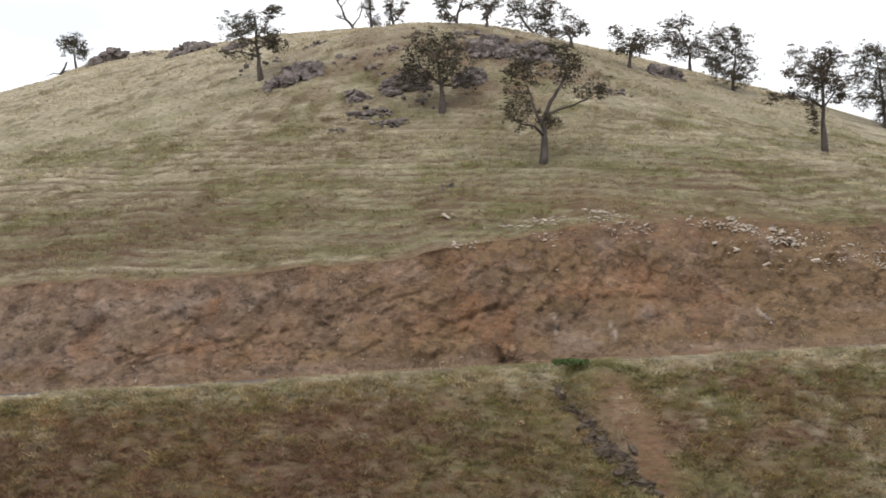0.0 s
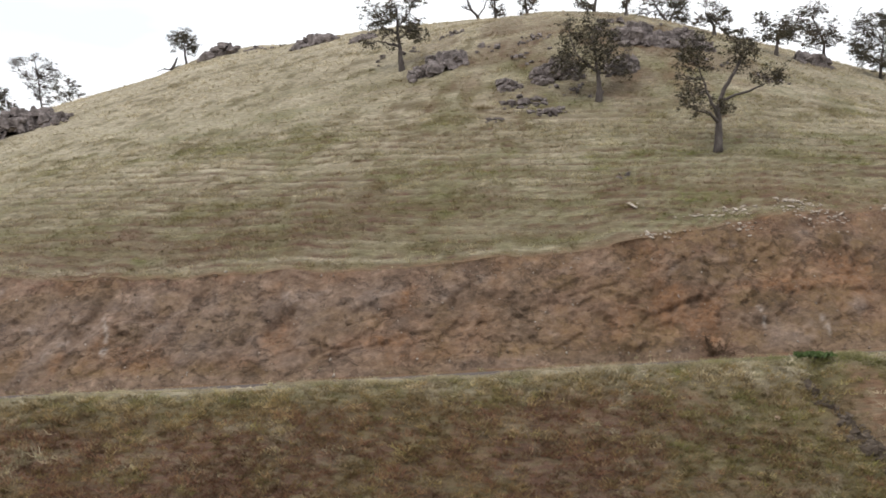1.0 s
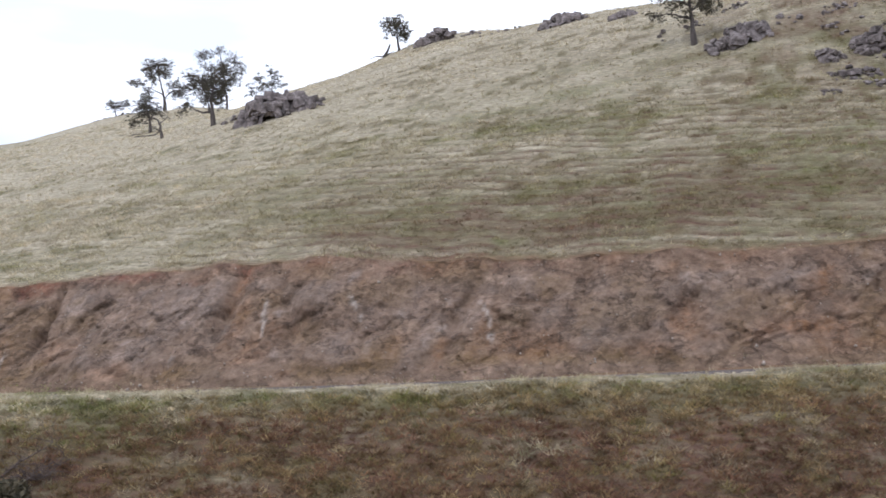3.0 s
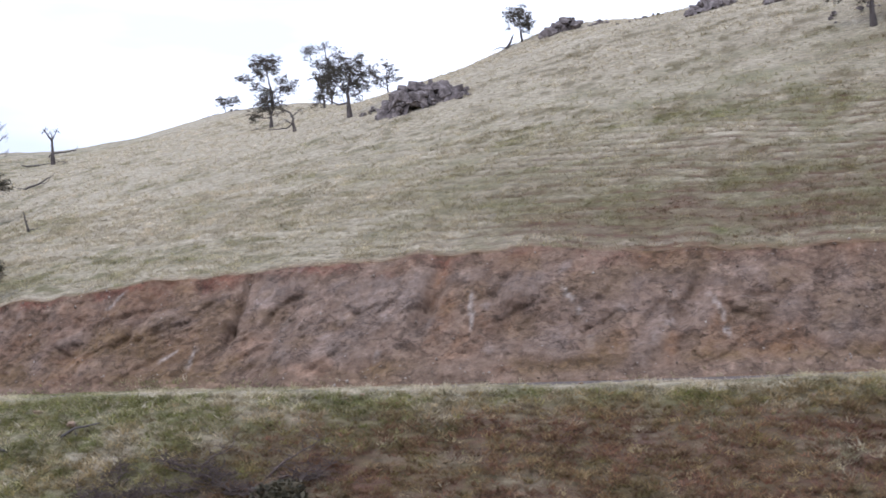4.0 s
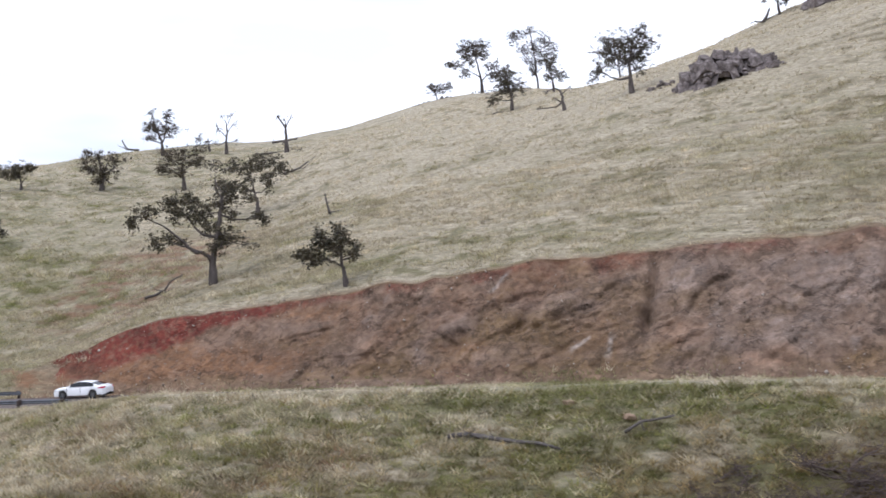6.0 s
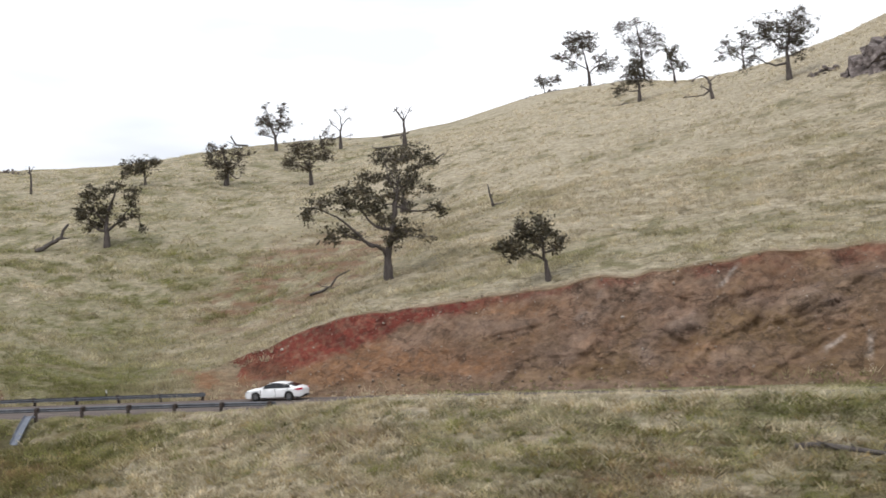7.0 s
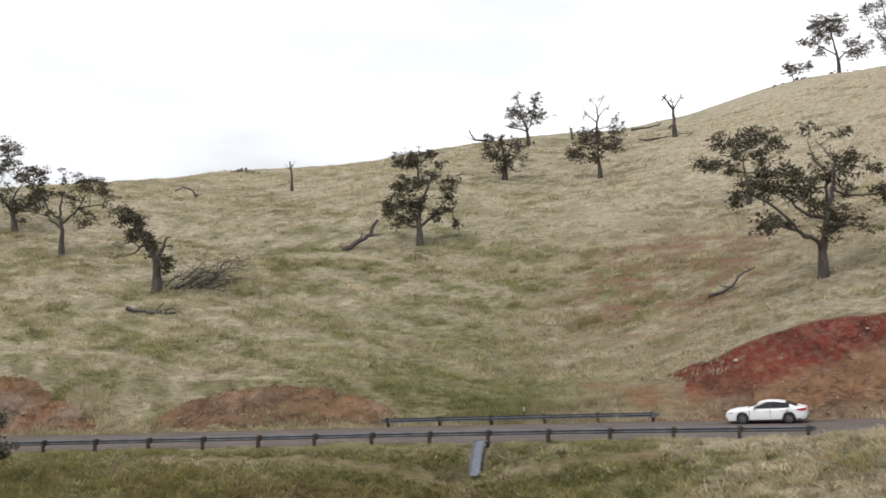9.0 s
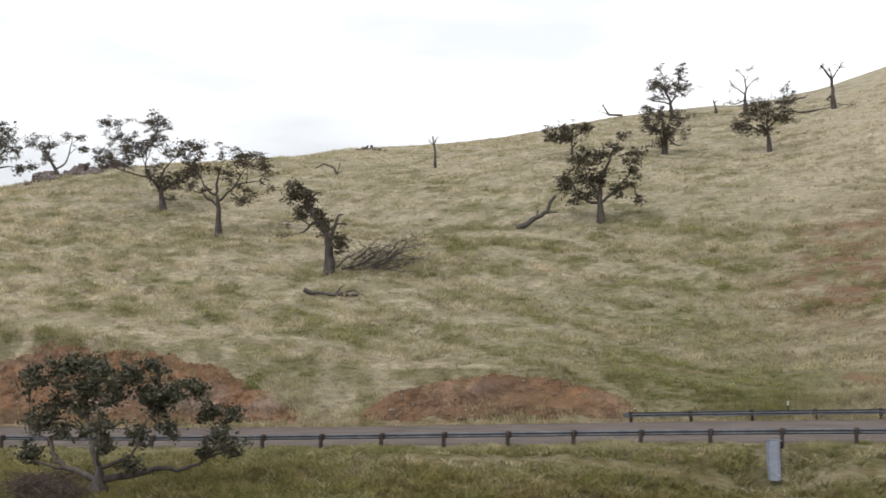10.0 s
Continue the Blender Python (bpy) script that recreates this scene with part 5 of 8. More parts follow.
oak(-119.8, 210.5, OAK,
    [[(0, -0.2), (0, 2.2), (-0.5, 4.3), (-0.8, 5.8)], [(-0.1, 1.7), (-1.4, 2), (-2.4, 2.6)], [(-0.2, 3.2), (1.2, 4.8)]],
    [(-0.8, 5.8, 2.3, 1, 0.64), (0.4, 4.8, 2.3, 1.3, 0.64), (-1.9, 4.8, 2, 1.1, 0.64), (-1.4, 3.6, 2, 1.1, 0.58), (-3.4, 2.6, 1.4, 1, 0.52), (1.7, 4.2, 1.3, 1, 0.47), (-0.3, 6.6, 1.4, 0.7, 0.52), (-3.9, 1.5, 0.7, 0.6, 0.41)],
    thick=0.3, size=0.24, fine=1.4)
oak(-106.3, 180.9, "small gnarled dead oak with bleached limbs on the grass",
    [[(0.3, -0.3), (0, 1.5), (-0.2, 2.7), (-0.7, 3.4), (-1.8, 3.5), (-2.7, 2.7)], [(-0.2, 2.7), (0.6, 3.4), (1, 3.9)], [(0, 1.1), (-0.9, 1.9), (-1.4, 2.2)], [(0, 0.9), (-1.1, 0.8), (-2.6, 0.6), (-4, 0.4)]],
    [(1, 3.8, 0.5, 0.4, 0), (-2.6, 3, 0.6, 0.4, 0), (-3.6, 0.5, 0.6, 0.3, 0), (-1.3, 2.1, 0.4, 0.3, 0)],
    dead=True, thick=0.26)
oak(-103.5, 237.6, OAK,
    [[(0.1, -0.2), (0.1, 2.3), (-0.1, 4.3), (-0.2, 7)], [(0.1, 3.1), (-1.6, 3.7), (-3.1, 3.4), (-4.2, 3.1)], [(0, 3.8), (1.4, 4.8)], [(0, 4), (-1.6, 5.4), (-2.4, 6.4)]],
    [(-2.6, 6.5, 1.3, 1, 0.85), (-0.3, 8, 1.3, 1, 0.66), (1, 6.9, 1.5, 1, 0.66), (0.4, 5.4, 1.5, 1, 0.75), (2, 5, 1.1, 0.6, 0.66), (-1.1, 4.9, 1.5, 1, 0.57), (-4.2, 3.2, 1.1, 0.8, 0.85), (-2.4, 3.9, 1.3, 0.6, 0.75), (-4.6, 4.7, 1, 0.5, 0.38)],
    thick=0.26)
oak(-137.1, 262.9, THIN,
    [[(0.3, -0.2), (0.1, 2.7), (-0.5, 5.2), (-1, 7.6), (-1.4, 10.1)], [(0, 3.3), (-1.7, 4.4), (-3.5, 5.3), (-5.3, 5.6)], [(0.2, 3.1), (1.9, 4.3), (3.7, 4.7)], [(-0.8, 7), (-2.8, 8.6), (-4, 10.2)], [(-1, 8.9), (0.8, 10.4)]],
    [(-1.6, 11.1, 2.7, 0.9, 0.85), (-3.9, 10.5, 1.8, 1.2, 0.85), (0.8, 11, 1.8, 0.9, 0.75), (-1, 9.2, 2.7, 1.2, 0.75), (-3.4, 8.6, 1.8, 0.9, 0.75), (0.8, 8.4, 1.8, 1.2, 0.57), (-5.3, 5.9, 1.8, 0.7, 0.75), (-7.1, 6.2, 1.2, 0.6, 0.66), (-3.5, 4.4, 1.8, 0.7, 0.57), (2.5, 5.7, 2.1, 0.9, 0.66), (4.3, 3.8, 1.8, 0.9, 0.66), (2.5, 3.5, 2.1, 0.9, 0.57), (5.5, 5, 1.2, 0.9, 0.38), (-2.3, 6.5, 1.5, 0.9, 0.47)],
    dry=True, thick=0.36, size=0.25, fine=1.5)
oak(-115.7, 233.2, OAK,
    [[(0, -0.2), (-0.3, 2.3), (-0.7, 3.9), (-1, 6)], [(-0.3, 2.5), (-1.3, 3.6)], [(-0.3, 2.8), (0.9, 3.8)]],
    [(-0.8, 6, 1.3, 1, 0.85), (-2, 6.5, 1, 0.8, 0.66), (-0.3, 4.9, 1.5, 1, 0.85), (0.5, 3.5, 1.8, 0.8, 0.85), (-1, 3.2, 1.3, 1, 0.85), (1.7, 3.3, 1, 0.6, 0.75), (-0, 7, 0.8, 1, 0.38)],
    thick=0.24)
oak(-132.9, 120.3, "tall spreading oak with layered dark foliage above the cut",
    [[(0, -0.2), (0, 2.3), (0.2, 3.8), (0.5, 5.5), (0.8, 7.2), (0.9, 9), (1.1, 9.9)], [(0, 2.6), (-0.6, 3.3), (-1.6, 3.5), (-2.4, 4.4), (-3.9, 5.8), (-5.4, 6.7), (-6.6, 7)], [(-0.6, 3.4), (-2.2, 3.9), (-3.6, 4.4), (-4.5, 4.1)], [(1, 9.5), (0.2, 10.5), (-0.4, 11.4)], [(0.9, 7), (2.5, 6.7), (4, 6.9), (5.2, 7.2)], [(0.9, 8.7), (1.8, 9.3), (2.6, 9)], [(0.4, 4.9), (-1.6, 5.5), (-2.7, 7), (-3.6, 7.9)], [(0.2, 4.3), (0.5, 7.5), (0.4, 8.9), (-0.3, 10.2), (-0.6, 11.6)]],
    [(-4.8, 8.3, 1.3, 0.6, 1.1), (-3.3, 8.6, 1.2, 0.6, 1.1), (-1.8, 8.1, 1.2, 0.6, 1), (-6, 7.6, 1, 0.7, 1.1), (-4.2, 7.2, 1.3, 0.6, 0.9), (-6.8, 6.6, 0.4, 0.4, 0.8), (-7, 6, 0.4, 0.3, 0.8), (-2.4, 7.1, 1.2, 0.6, 0.8), (-1, 7.5, 0.9, 0.7, 0.8), (0.2, 8.1, 0.8, 0.7, 0.7), (1.8, 8.9, 0.8, 0.5, 0.5), (-0.4, 5.8, 1, 0.7, 1.1), (0.8, 5.2, 0.9, 0.7, 1.1), (2, 4.9, 1, 0.7, 1.1), (1.1, 4, 1.3, 0.5, 1)]
    + [(-4.8, 4.4, 0.8, 0.6, 1), (-3.9, 4.7, 0.7, 0.5, 0.8), (-2.7, 4.4, 0.8, 0.4, 0.5), (4.9, 7.2, 0.9, 0.5, 0.7), (5.2, 6.5, 0.7, 0.3, 0.7), (4, 4.3, 0.7, 0.3, 0.35), (0, 9.9, 0.8, 0.4, 0.25), (-1.6, 6.6, 0.8, 0.5, 0.4), (1.7, 7, 0.8, 0.5, 0.4), (-0.5, 12.6, 0.5, 0.3, 0.8), (1.8, 11.9, 0.5, 0.3, 0.5), (2.5, 9.5, 1, 0.4, 0.7), (1.1, 9.6, 0.8, 0.4, 0.5), (0.6, 8.3, 0.8, 0.6, 0.5), (2, 7.7, 0.8, 0.4, 0.5), (3.9, 8.8, 0.5, 0.5, 0.8)],
    thick=0.4)
oak(-115.7, 112, "small round oak at the upper edge of the cut",
    [[(0.1, -0.7), (-0.2, 1.2), (-0.4, 2.1), (-0.5, 3.3), (-0.7, 4.2)], [(-0.4, 2.3), (-1.4, 2.6), (-2.5, 2.7), (-3.4, 2.8)], [(-0.4, 2.6), (0.4, 2.8), (0.9, 3.2)], [(-0.5, 3), (-1.6, 3.7), (-2.3, 4.4)]],
    [(-0.9, 5.2, 0.7, 0.4, 0.9), (-0.4, 4.8, 0.7, 0.5, 1), (-1.8, 4.6, 0.8, 0.4, 0.9), (-2.6, 4.8, 0.5, 0.4, 0.8), (0.2, 4.1, 0.6, 0.4, 0.8), (0.9, 3.6, 0.5, 0.4, 0.7), (-1.2, 3.9, 0.9, 0.5, 0.9), (-2.5, 3.7, 0.8, 0.5, 1), (-3.2, 3.1, 0.8, 0.4, 1.1), (-3.9, 2.8, 0.5, 0.4, 1), (-2.1, 2.8, 0.8, 0.4, 0.9), (-3, 2.4, 0.6, 0.3, 0.8), (0.4, 3, 0.6, 0.3, 0.6), (-0.7, 3.3, 0.6, 0.4, 0.6)],
    thick=0.26)
oak(-175.2, 137.5, OAK,
    [[(0, -0.2), (0, 2.1), (0, 3.5), (0.4, 4.9), (1, 6.4), (1.3, 7.5)], [(0, 2), (-1, 2.2), (-1.9, 2.7), (-2.7, 3)], [(0, 3), (-1, 4.1), (-1.5, 5.6)], [(0, 2.1), (1.3, 3.2), (2.4, 3.8), (3.2, 3.9), (3.5, 2.9)], [(1.3, 3.2), (2.4, 4.3), (3.2, 5.4), (3.4, 6.3)]],
    [(-1.5, 7.1, 1, 0.6, 0.94), (-2.2, 5.9, 1.1, 0.8, 0.94), (-0.9, 6.1, 1, 0.8, 0.85), (1.4, 7.5, 0.8, 0.6, 0.75), (2.2, 8.9, 0.6, 0.3, 0.47), (0.2, 6.9, 0.8, 0.7, 0.85), (-3.1, 4.5, 1.1, 0.6, 0.85), (-4.1, 3.9, 0.7, 0.6, 1.04), (-1.8, 4.4, 1.1, 0.8, 0.94), (-0.7, 4.1, 1, 0.8, 0.94), (-2.4, 3, 1, 0.6, 0.94), (-1, 3, 1, 0.5, 0.75), (-0.1, 5, 0.7, 0.8, 0.66), (3.7, 7.1, 0.8, 0.4, 0.85), (3.2, 6.2, 0.7, 0.6, 0.75), (3.5, 5.1, 0.7, 0.7, 0.85), (2.7, 4, 0.7, 0.3, 0.66), (1.8, 3.5, 0.7, 0.6, 0.94), (3.8, 2.6, 0.4, 0.4, 0.66)],
    thick=0.34)
oak(-187.5, 165.5, OAK,
    [[(0.1, -0.8), (0.1, 1.1), (-0.4, 2.4)], [(0.1, 1.1), (1, 1.9), (1.7, 2.6)]],
    [(-2, 2.9, 1.6, 0.6, 1.04), (-0.4, 3.6, 1.4, 0.6, 1.04), (1.4, 3.2, 1.2, 0.7, 1.04), (-0.1, 2.3, 1.4, 0.7, 0.94), (2.2, 3.4, 0.6, 0.5, 0.85), (-1.5, 2.3, 1.1, 0.5, 0.85), (-3, 2.5, 0.5, 0.4, 0.57)],
    thick=0.22)
oak(-176.7, 170.5, THIN,
    [[(0, -0.2), (0.2, 2.6), (-0.2, 4.4), (-0.7, 5.9)], [(0.2, 2.2), (1.4, 3.4), (2.5, 4.3)], [(0.1, 2.3), (-1.1, 3.2), (-1.9, 4.3)], [(0.2, 2.8), (0.7, 4.4), (1.1, 5.8)], [(0.2, 1.5), (1.4, 1.3), (2.3, 1.2)]],
    [(-1.8, 4.9, 1.4, 0.8, 0.51), (-0.3, 5.2, 1.4, 0.8, 0.51), (1.5, 5.1, 1.4, 0.8, 0.51), (0.2, 3.5, 1.6, 1, 0.68), (-1.1, 3.4, 1.4, 1, 0.51), (1.8, 4, 1.2, 0.8, 0.43), (3.2, 5.4, 1.2, 0.6, 0.17), (-2.1, 6, 1, 0.6, 0.34), (0.4, 2.2, 1, 0.8, 0.68), (2.5, 2.5, 1, 0.6, 0.17), (-0.7, 1.6, 0.8, 0.5, 0.34)],
    dry=True, thick=0.34, size=0.25, fine=1.5)
oak(-164, 173.1, THIN,
    [[(0.1, -0.2), (-0.1, 2.3), (-0.2, 3.7), (0.1, 5.5)], [(-0.1, 2.4), (-1.4, 3), (-2.4, 3.8)], [(-0.1, 3.3), (1.2, 4.3), (2, 5)], [(-0.2, 3), (-1.1, 4.4), (-2.1, 5.5)]],
    [(-2.1, 5.9, 1.4, 0.8, 0.51), (-0.4, 6.5, 1.4, 0.8, 0.6), (1.7, 5.7, 1.2, 0.8, 0.6), (-1.1, 4.8, 1.6, 0.8, 0.6), (1, 4.7, 1.4, 0.8, 0.6), (-2.8, 4.1, 1.4, 0.8, 0.6), (-0.4, 3, 1.4, 0.6, 0.6), (-3.8, 3.3, 1.2, 0.5, 0.43), (2.3, 4.4, 1.2, 0.6, 0.51), (2.7, 7.5, 1.4, 0.5, 0.34), (-2.5, 2.9, 1.2, 0.5, 0.43), (2.1, 8.2, 0.8, 0.4, 0.34)],
    dry=True, thick=0.28, size=0.25, fine=1.5)
oak(-182.8, 200.6, THIN,
    [[(0.1, -0.3), (-0.1, 2.3), (-0.6, 4), (-1.8, 5.4), (-2.5, 6.4)], [(0, 2.3), (0.7, 4), (1.2, 6.1), (1.5, 7.9)], [(-0.1, 2.3), (-1.8, 3), (-3.2, 3.3)], [(-0.6, 4), (-1.1, 6.1), (-1.7, 8.2)]],
    [(-1.7, 7.7, 1.2, 1.2, 0.13), (-2.5, 6.1, 1.5, 1.2, 0.34), (-3, 5.1, 1.2, 0.9, 0.34), (1.4, 7.1, 0.9, 1.2, 0.68), (1, 5.1, 1, 1.5, 0.77), (2.5, 4.5, 1.5, 0.9, 0.43), (-2.5, 3.5, 1.5, 0.7, 0.43), (-0.4, 4.6, 1.5, 1.5, 0.26), (-1.4, 4.6, 1.2, 0.9, 0.43)],
    dry=True, thick=0.3, size=0.25, fine=1.5)
oak(-172.2, 205.4, BARE_TREE,
    [[(-0.1, -0.2), (-0.2, 2.7), (0, 4.8), (-0.4, 6.4)], [(0, 5.4), (0.7, 6.9), (1, 8)], [(-0.1, 5.9), (-1.2, 7.3), (-1.6, 7.7)], [(0, 3.3), (-1.2, 4.3), (-2.2, 5.4), (-2.5, 6.2)], [(-0.2, 2), (-1.6, 2), (-3, 2.4)], [(0, 4.3), (1.2, 5.6), (2, 5.6)], [(-0.1, 2.2), (1.2, 2.4), (2.3, 2.5)]],
    [(0.7, 7.5, 0.9, 0.9, 0), (-1.4, 7.3, 0.9, 0.7, 0), (-2.2, 5.2, 1.2, 0.9, 0), (-2.7, 2.4, 1.2, 0.7, 0), (1.5, 5.4, 0.9, 0.6, 0), (1.8, 2.5, 0.9, 0.6, 0)],
    dead=True, thick=0.28)
oak(-159, 202.1, BARE_TREE,
    [[(0, -0.2), (-0.2, 2.4), (-0.3, 4.4), (-1.2, 5.8), (-1.9, 6.8)], [(-0.3, 4.4), (0.4, 5.7), (1.1, 6.5)], [(-0.3, 4.4), (-0.4, 5.7), (-0.6, 6.2)], [(-0.2, 1.3), (-1, 1.7)], [(0, 0.4), (1.9, 0.6), (2.9, 0.8)], [(-0.2, 0.3), (-1.7, 0.3)]],
    [(-1.7, 6.5, 0.9, 0.7, 0), (0.9, 6.2, 0.9, 0.7, 0), (-0.4, 6, 0.7, 0.6, 0), (2.4, 0.7, 0.9, 0.4, 0)],
    dead=True, thick=0.36)
oak(-142.1, 151.6, OAK,
    [[(0, -0.2), (0, 2), (-0.3, 3.5), (-0.6, 5)], [(-0.1, 3.3), (0.9, 3.8), (1.5, 5.3), (2.2, 6.5)], [(-0.3, 3.3), (-1.3, 3.9), (-2.4, 4.6), (-3.6, 4.6)], [(-0.5, 4.6), (-1.7, 6.1), (-2.8, 7.3)], [(-0.5, 5), (0.2, 6.9)]],
    [(1, 8, 1.5, 0.7, 1.04), (2.5, 7.2, 1.1, 0.8, 0.94), (3.3, 6.3, 0.7, 0.5, 0.85), (0.1, 7.2, 1.3, 0.9, 0.94), (-1.1, 7.2, 1.1, 0.7, 0.75), (-3.6, 7.5, 1.1, 0.5, 0.75), (-2.4, 6.5, 1.3, 0.9, 0.75), (-0.9, 5.7, 1.3, 0.9, 0.85), (1, 5.7, 1.3, 0.9, 0.85), (-4.3, 4.6, 1.3, 0.5, 0.94), (-5.3, 4.6, 0.7, 0.5, 0.85), (-2.8, 4.6, 1.3, 0.7, 0.75), (-1.7, 3.9, 0.9, 0.5, 0.57), (1.7, 4.6, 0.7, 0.9, 0.57)],
    thick=0.3)
oak(-195.7, 118.9, "broken oak with a thick torn trunk and few leaves",
    [[(-0.1, -0.2), (-0.1, 2), (-0.2, 3.4), (-0.7, 4.4), (-1.6, 5.5), (-2.2, 6.3), (-2.4, 7.3)], [(-0.2, 3.1), (0.3, 4.4), (0.6, 5.5), (1, 5.8)], [(-1.3, 4.7), (-2.2, 4.8), (-3, 4.1), (-3.9, 4.1)], [(-2.2, 4.8), (-3.3, 5.3), (-4.7, 5.2), (-5.6, 5.4)], [(-1.9, 6.8), (-1.3, 7.6), (-0.5, 7.7)], [(-0.1, 3.1), (0.9, 2.5)]],
    [(-3.3, 8.4, 0.9, 0.6, 1.3), (-3.8, 7.8, 0.6, 0.5, 1.1), (-2.7, 7.6, 0.6, 0.5, 1), (-2.1, 6.9, 0.6, 0.5, 0.9), (-3, 6.3, 0.6, 0.4, 0.7), (-3.1, 5.8, 0.5, 0.5, 1.1), (-1.3, 5.9, 0.7, 0.5, 0.9), (-0.7, 5.2, 0.7, 0.6, 1.1), (-0.5, 4.4, 0.6, 0.6, 1), (0.9, 3.3, 0.5, 0.5, 0.9), (1.1, 2.8, 0.5, 0.6, 0.9), (-1.7, 7.6, 0.6, 0.3, 0.7), (-5, 4.9, 0.7, 0.5, 0), (-5.3, 3.8, 0.6, 0.3, 0), (1.4, 4.9, 0.5, 0.5, 0)],
    thick=0.5)
oak(-212.1, 124, THIN,
    [[(-0.1, -0.2), (-0.1, 1.9), (0, 3.4), (-0.3, 4.6), (-0.2, 5.5), (0.2, 7.1)], [(-0.2, 4.2), (-1, 5.1), (-1.5, 6.2), (-2.2, 7.3), (-3, 7.7)], [(-0.2, 3.4), (-1.4, 4.1), (-2.2, 4.7), (-3.3, 5), (-4.3, 5.5)], [(0.1, 3.8), (0.8, 4.6), (1.6, 5.4), (2.6, 5.8), (3.9, 5.8), (4.8, 5.3)], [(1.6, 5.4), (2.3, 6.4), (3.2, 7), (4.2, 7.4), (5.2, 7.5)], [(-0.2, 5.5), (0.3, 7), (0.8, 7.9)], [(1.1, 4.6), (1.7, 4.4), (2.6, 3.7), (3.5, 4.1), (4.3, 4.4)], [(-1.5, 6.2), (-1.3, 7.7), (-1.1, 8.9)], [(2.6, 5.8), (2.9, 7.3), (2.6, 8.5), (2.3, 9)]],
    [(-3.6, 9, 1, 0.6, 0.47), (-2.4, 9.4, 0.8, 0.5, 0.52), (-1.1, 9.1, 0.8, 0.7, 0.64), (0.6, 8.9, 0.4, 0.7, 0.23), (2.1, 8.9, 0.8, 0.6, 0.41), (3.6, 8.5, 0.7, 0.4, 0.41), (2.3, 7.9, 0.8, 0.5, 0.41), (3.4, 7.6, 1.2, 0.6, 0.47), (5.2, 7.7, 0.7, 0.5, 0.52), (5.5, 7, 0.6, 0.4, 0.47), (4.3, 6.6, 1, 0.6, 0.41)]
    + [(-2.6, 8.2, 1, 0.5, 0.47), (-2, 7.1, 1.2, 0.6, 0.47), (-3.3, 6.5, 0.8, 0.5, 0.17), (1.1, 6.5, 1.2, 0.5, 0.47), (-0.4, 7.1, 0.8, 0.5, 0.35), (-2, 5.1, 0.7, 0.4, 0.29), (-3.9, 5.6, 0.7, 0.3, 0.41), (2.6, 3.7, 0.7, 0.3, 0.47), (3.5, 4.3, 1, 0.4, 0.47), (1.6, 5.4, 0.7, 0.3, 0.29), (5, 5.1, 0.5, 0.3, 0.29)],
    dry=True, thick=0.34, size=0.25, fine=1.5)
oak(-223.5, 128.8, OAK,
    [[(0.2, -0.2), (0, 1.7), (-0.2, 2.5), (-0.9, 3.4), (-1.7, 4.4), (-1.9, 5.7)], [(-1.2, 3.7), (-3, 4.3), (-4.4, 4.8), (-5.5, 5.2), (-7, 6.3)], [(-1.9, 5.5), (-2.4, 6.7), (-3, 7.7), (-3.8, 8.7), (-4.8, 9.4)], [(-1.9, 5.3), (-1.6, 6.6), (-0.8, 7.6), (0.2, 8.5), (0.7, 9.6)], [(-1.9, 5.7), (-1.7, 7), (-1.6, 8.6), (-1.2, 9.9)], [(0, 2.2), (0.9, 3), (2.3, 3.6), (3.4, 4.1), (4.4, 4.7)], [(-0.2, 2.5), (0.2, 4), (0.9, 4.9), (2, 5.6), (3, 6.3)], [(0.3, 0.7), (1.1, 1.3), (2, 1.5)], [(-2.3, 6.3), (-3.7, 6.5), (-5.5, 6.4), (-7.7, 6.4), (-9.9, 7.1)]],
    [(-5.5, 9.7, 1.3, 0.5, 0.35), (-3.7, 9.7, 1.1, 0.5, 0.41), (-2.3, 10.1, 1.3, 0.5, 0.41), (-0.8, 10.2, 1.1, 0.5, 0.47), (0.6, 10, 1.1, 0.7, 0.52), (2, 9.3, 0.7, 0.4, 0.17), (-4.8, 8.2, 1.3, 0.7, 0.41), (-3, 8.2, 1.3, 0.9, 0.47), (-1.2, 8.6, 1.1, 0.9, 0.47), (0.4, 8.7, 1.1, 0.7, 0.47), (-5.9, 7.1, 1.5, 0.7, 0.47), (-4.1, 7.2, 1.5, 0.8, 0.58), (-2.3, 7.1, 1.3, 0.9, 0.58)]
    + [(-0.5, 7.4, 1.3, 0.8, 0.58), (0.9, 6.9, 1.1, 0.7, 0.41), (-7.7, 6.7, 1.3, 0.6, 0.47), (-9.5, 7.2, 1.1, 0.4, 0.29), (-5.5, 5.8, 1.5, 0.7, 0.58), (-3.7, 5.6, 1.5, 0.7, 0.58), (-0.1, 5.1, 0.9, 0.5, 0.29), (1.6, 6.2, 0.7, 0.5, 0.29), (-0.2, 3.7, 1.3, 0.8, 0.58), (1.6, 3.8, 1.5, 0.9, 0.58), (3.4, 4.4, 1.3, 0.7, 0.52), (-1.6, 4.5, 1.1, 0.6, 0.41), (0.5, 2.9, 1.3, 0.6, 0.58), (2, 1.5, 0.5, 0.3, 0.29)],
    thick=0.36, size=0.24, fine=1.4)
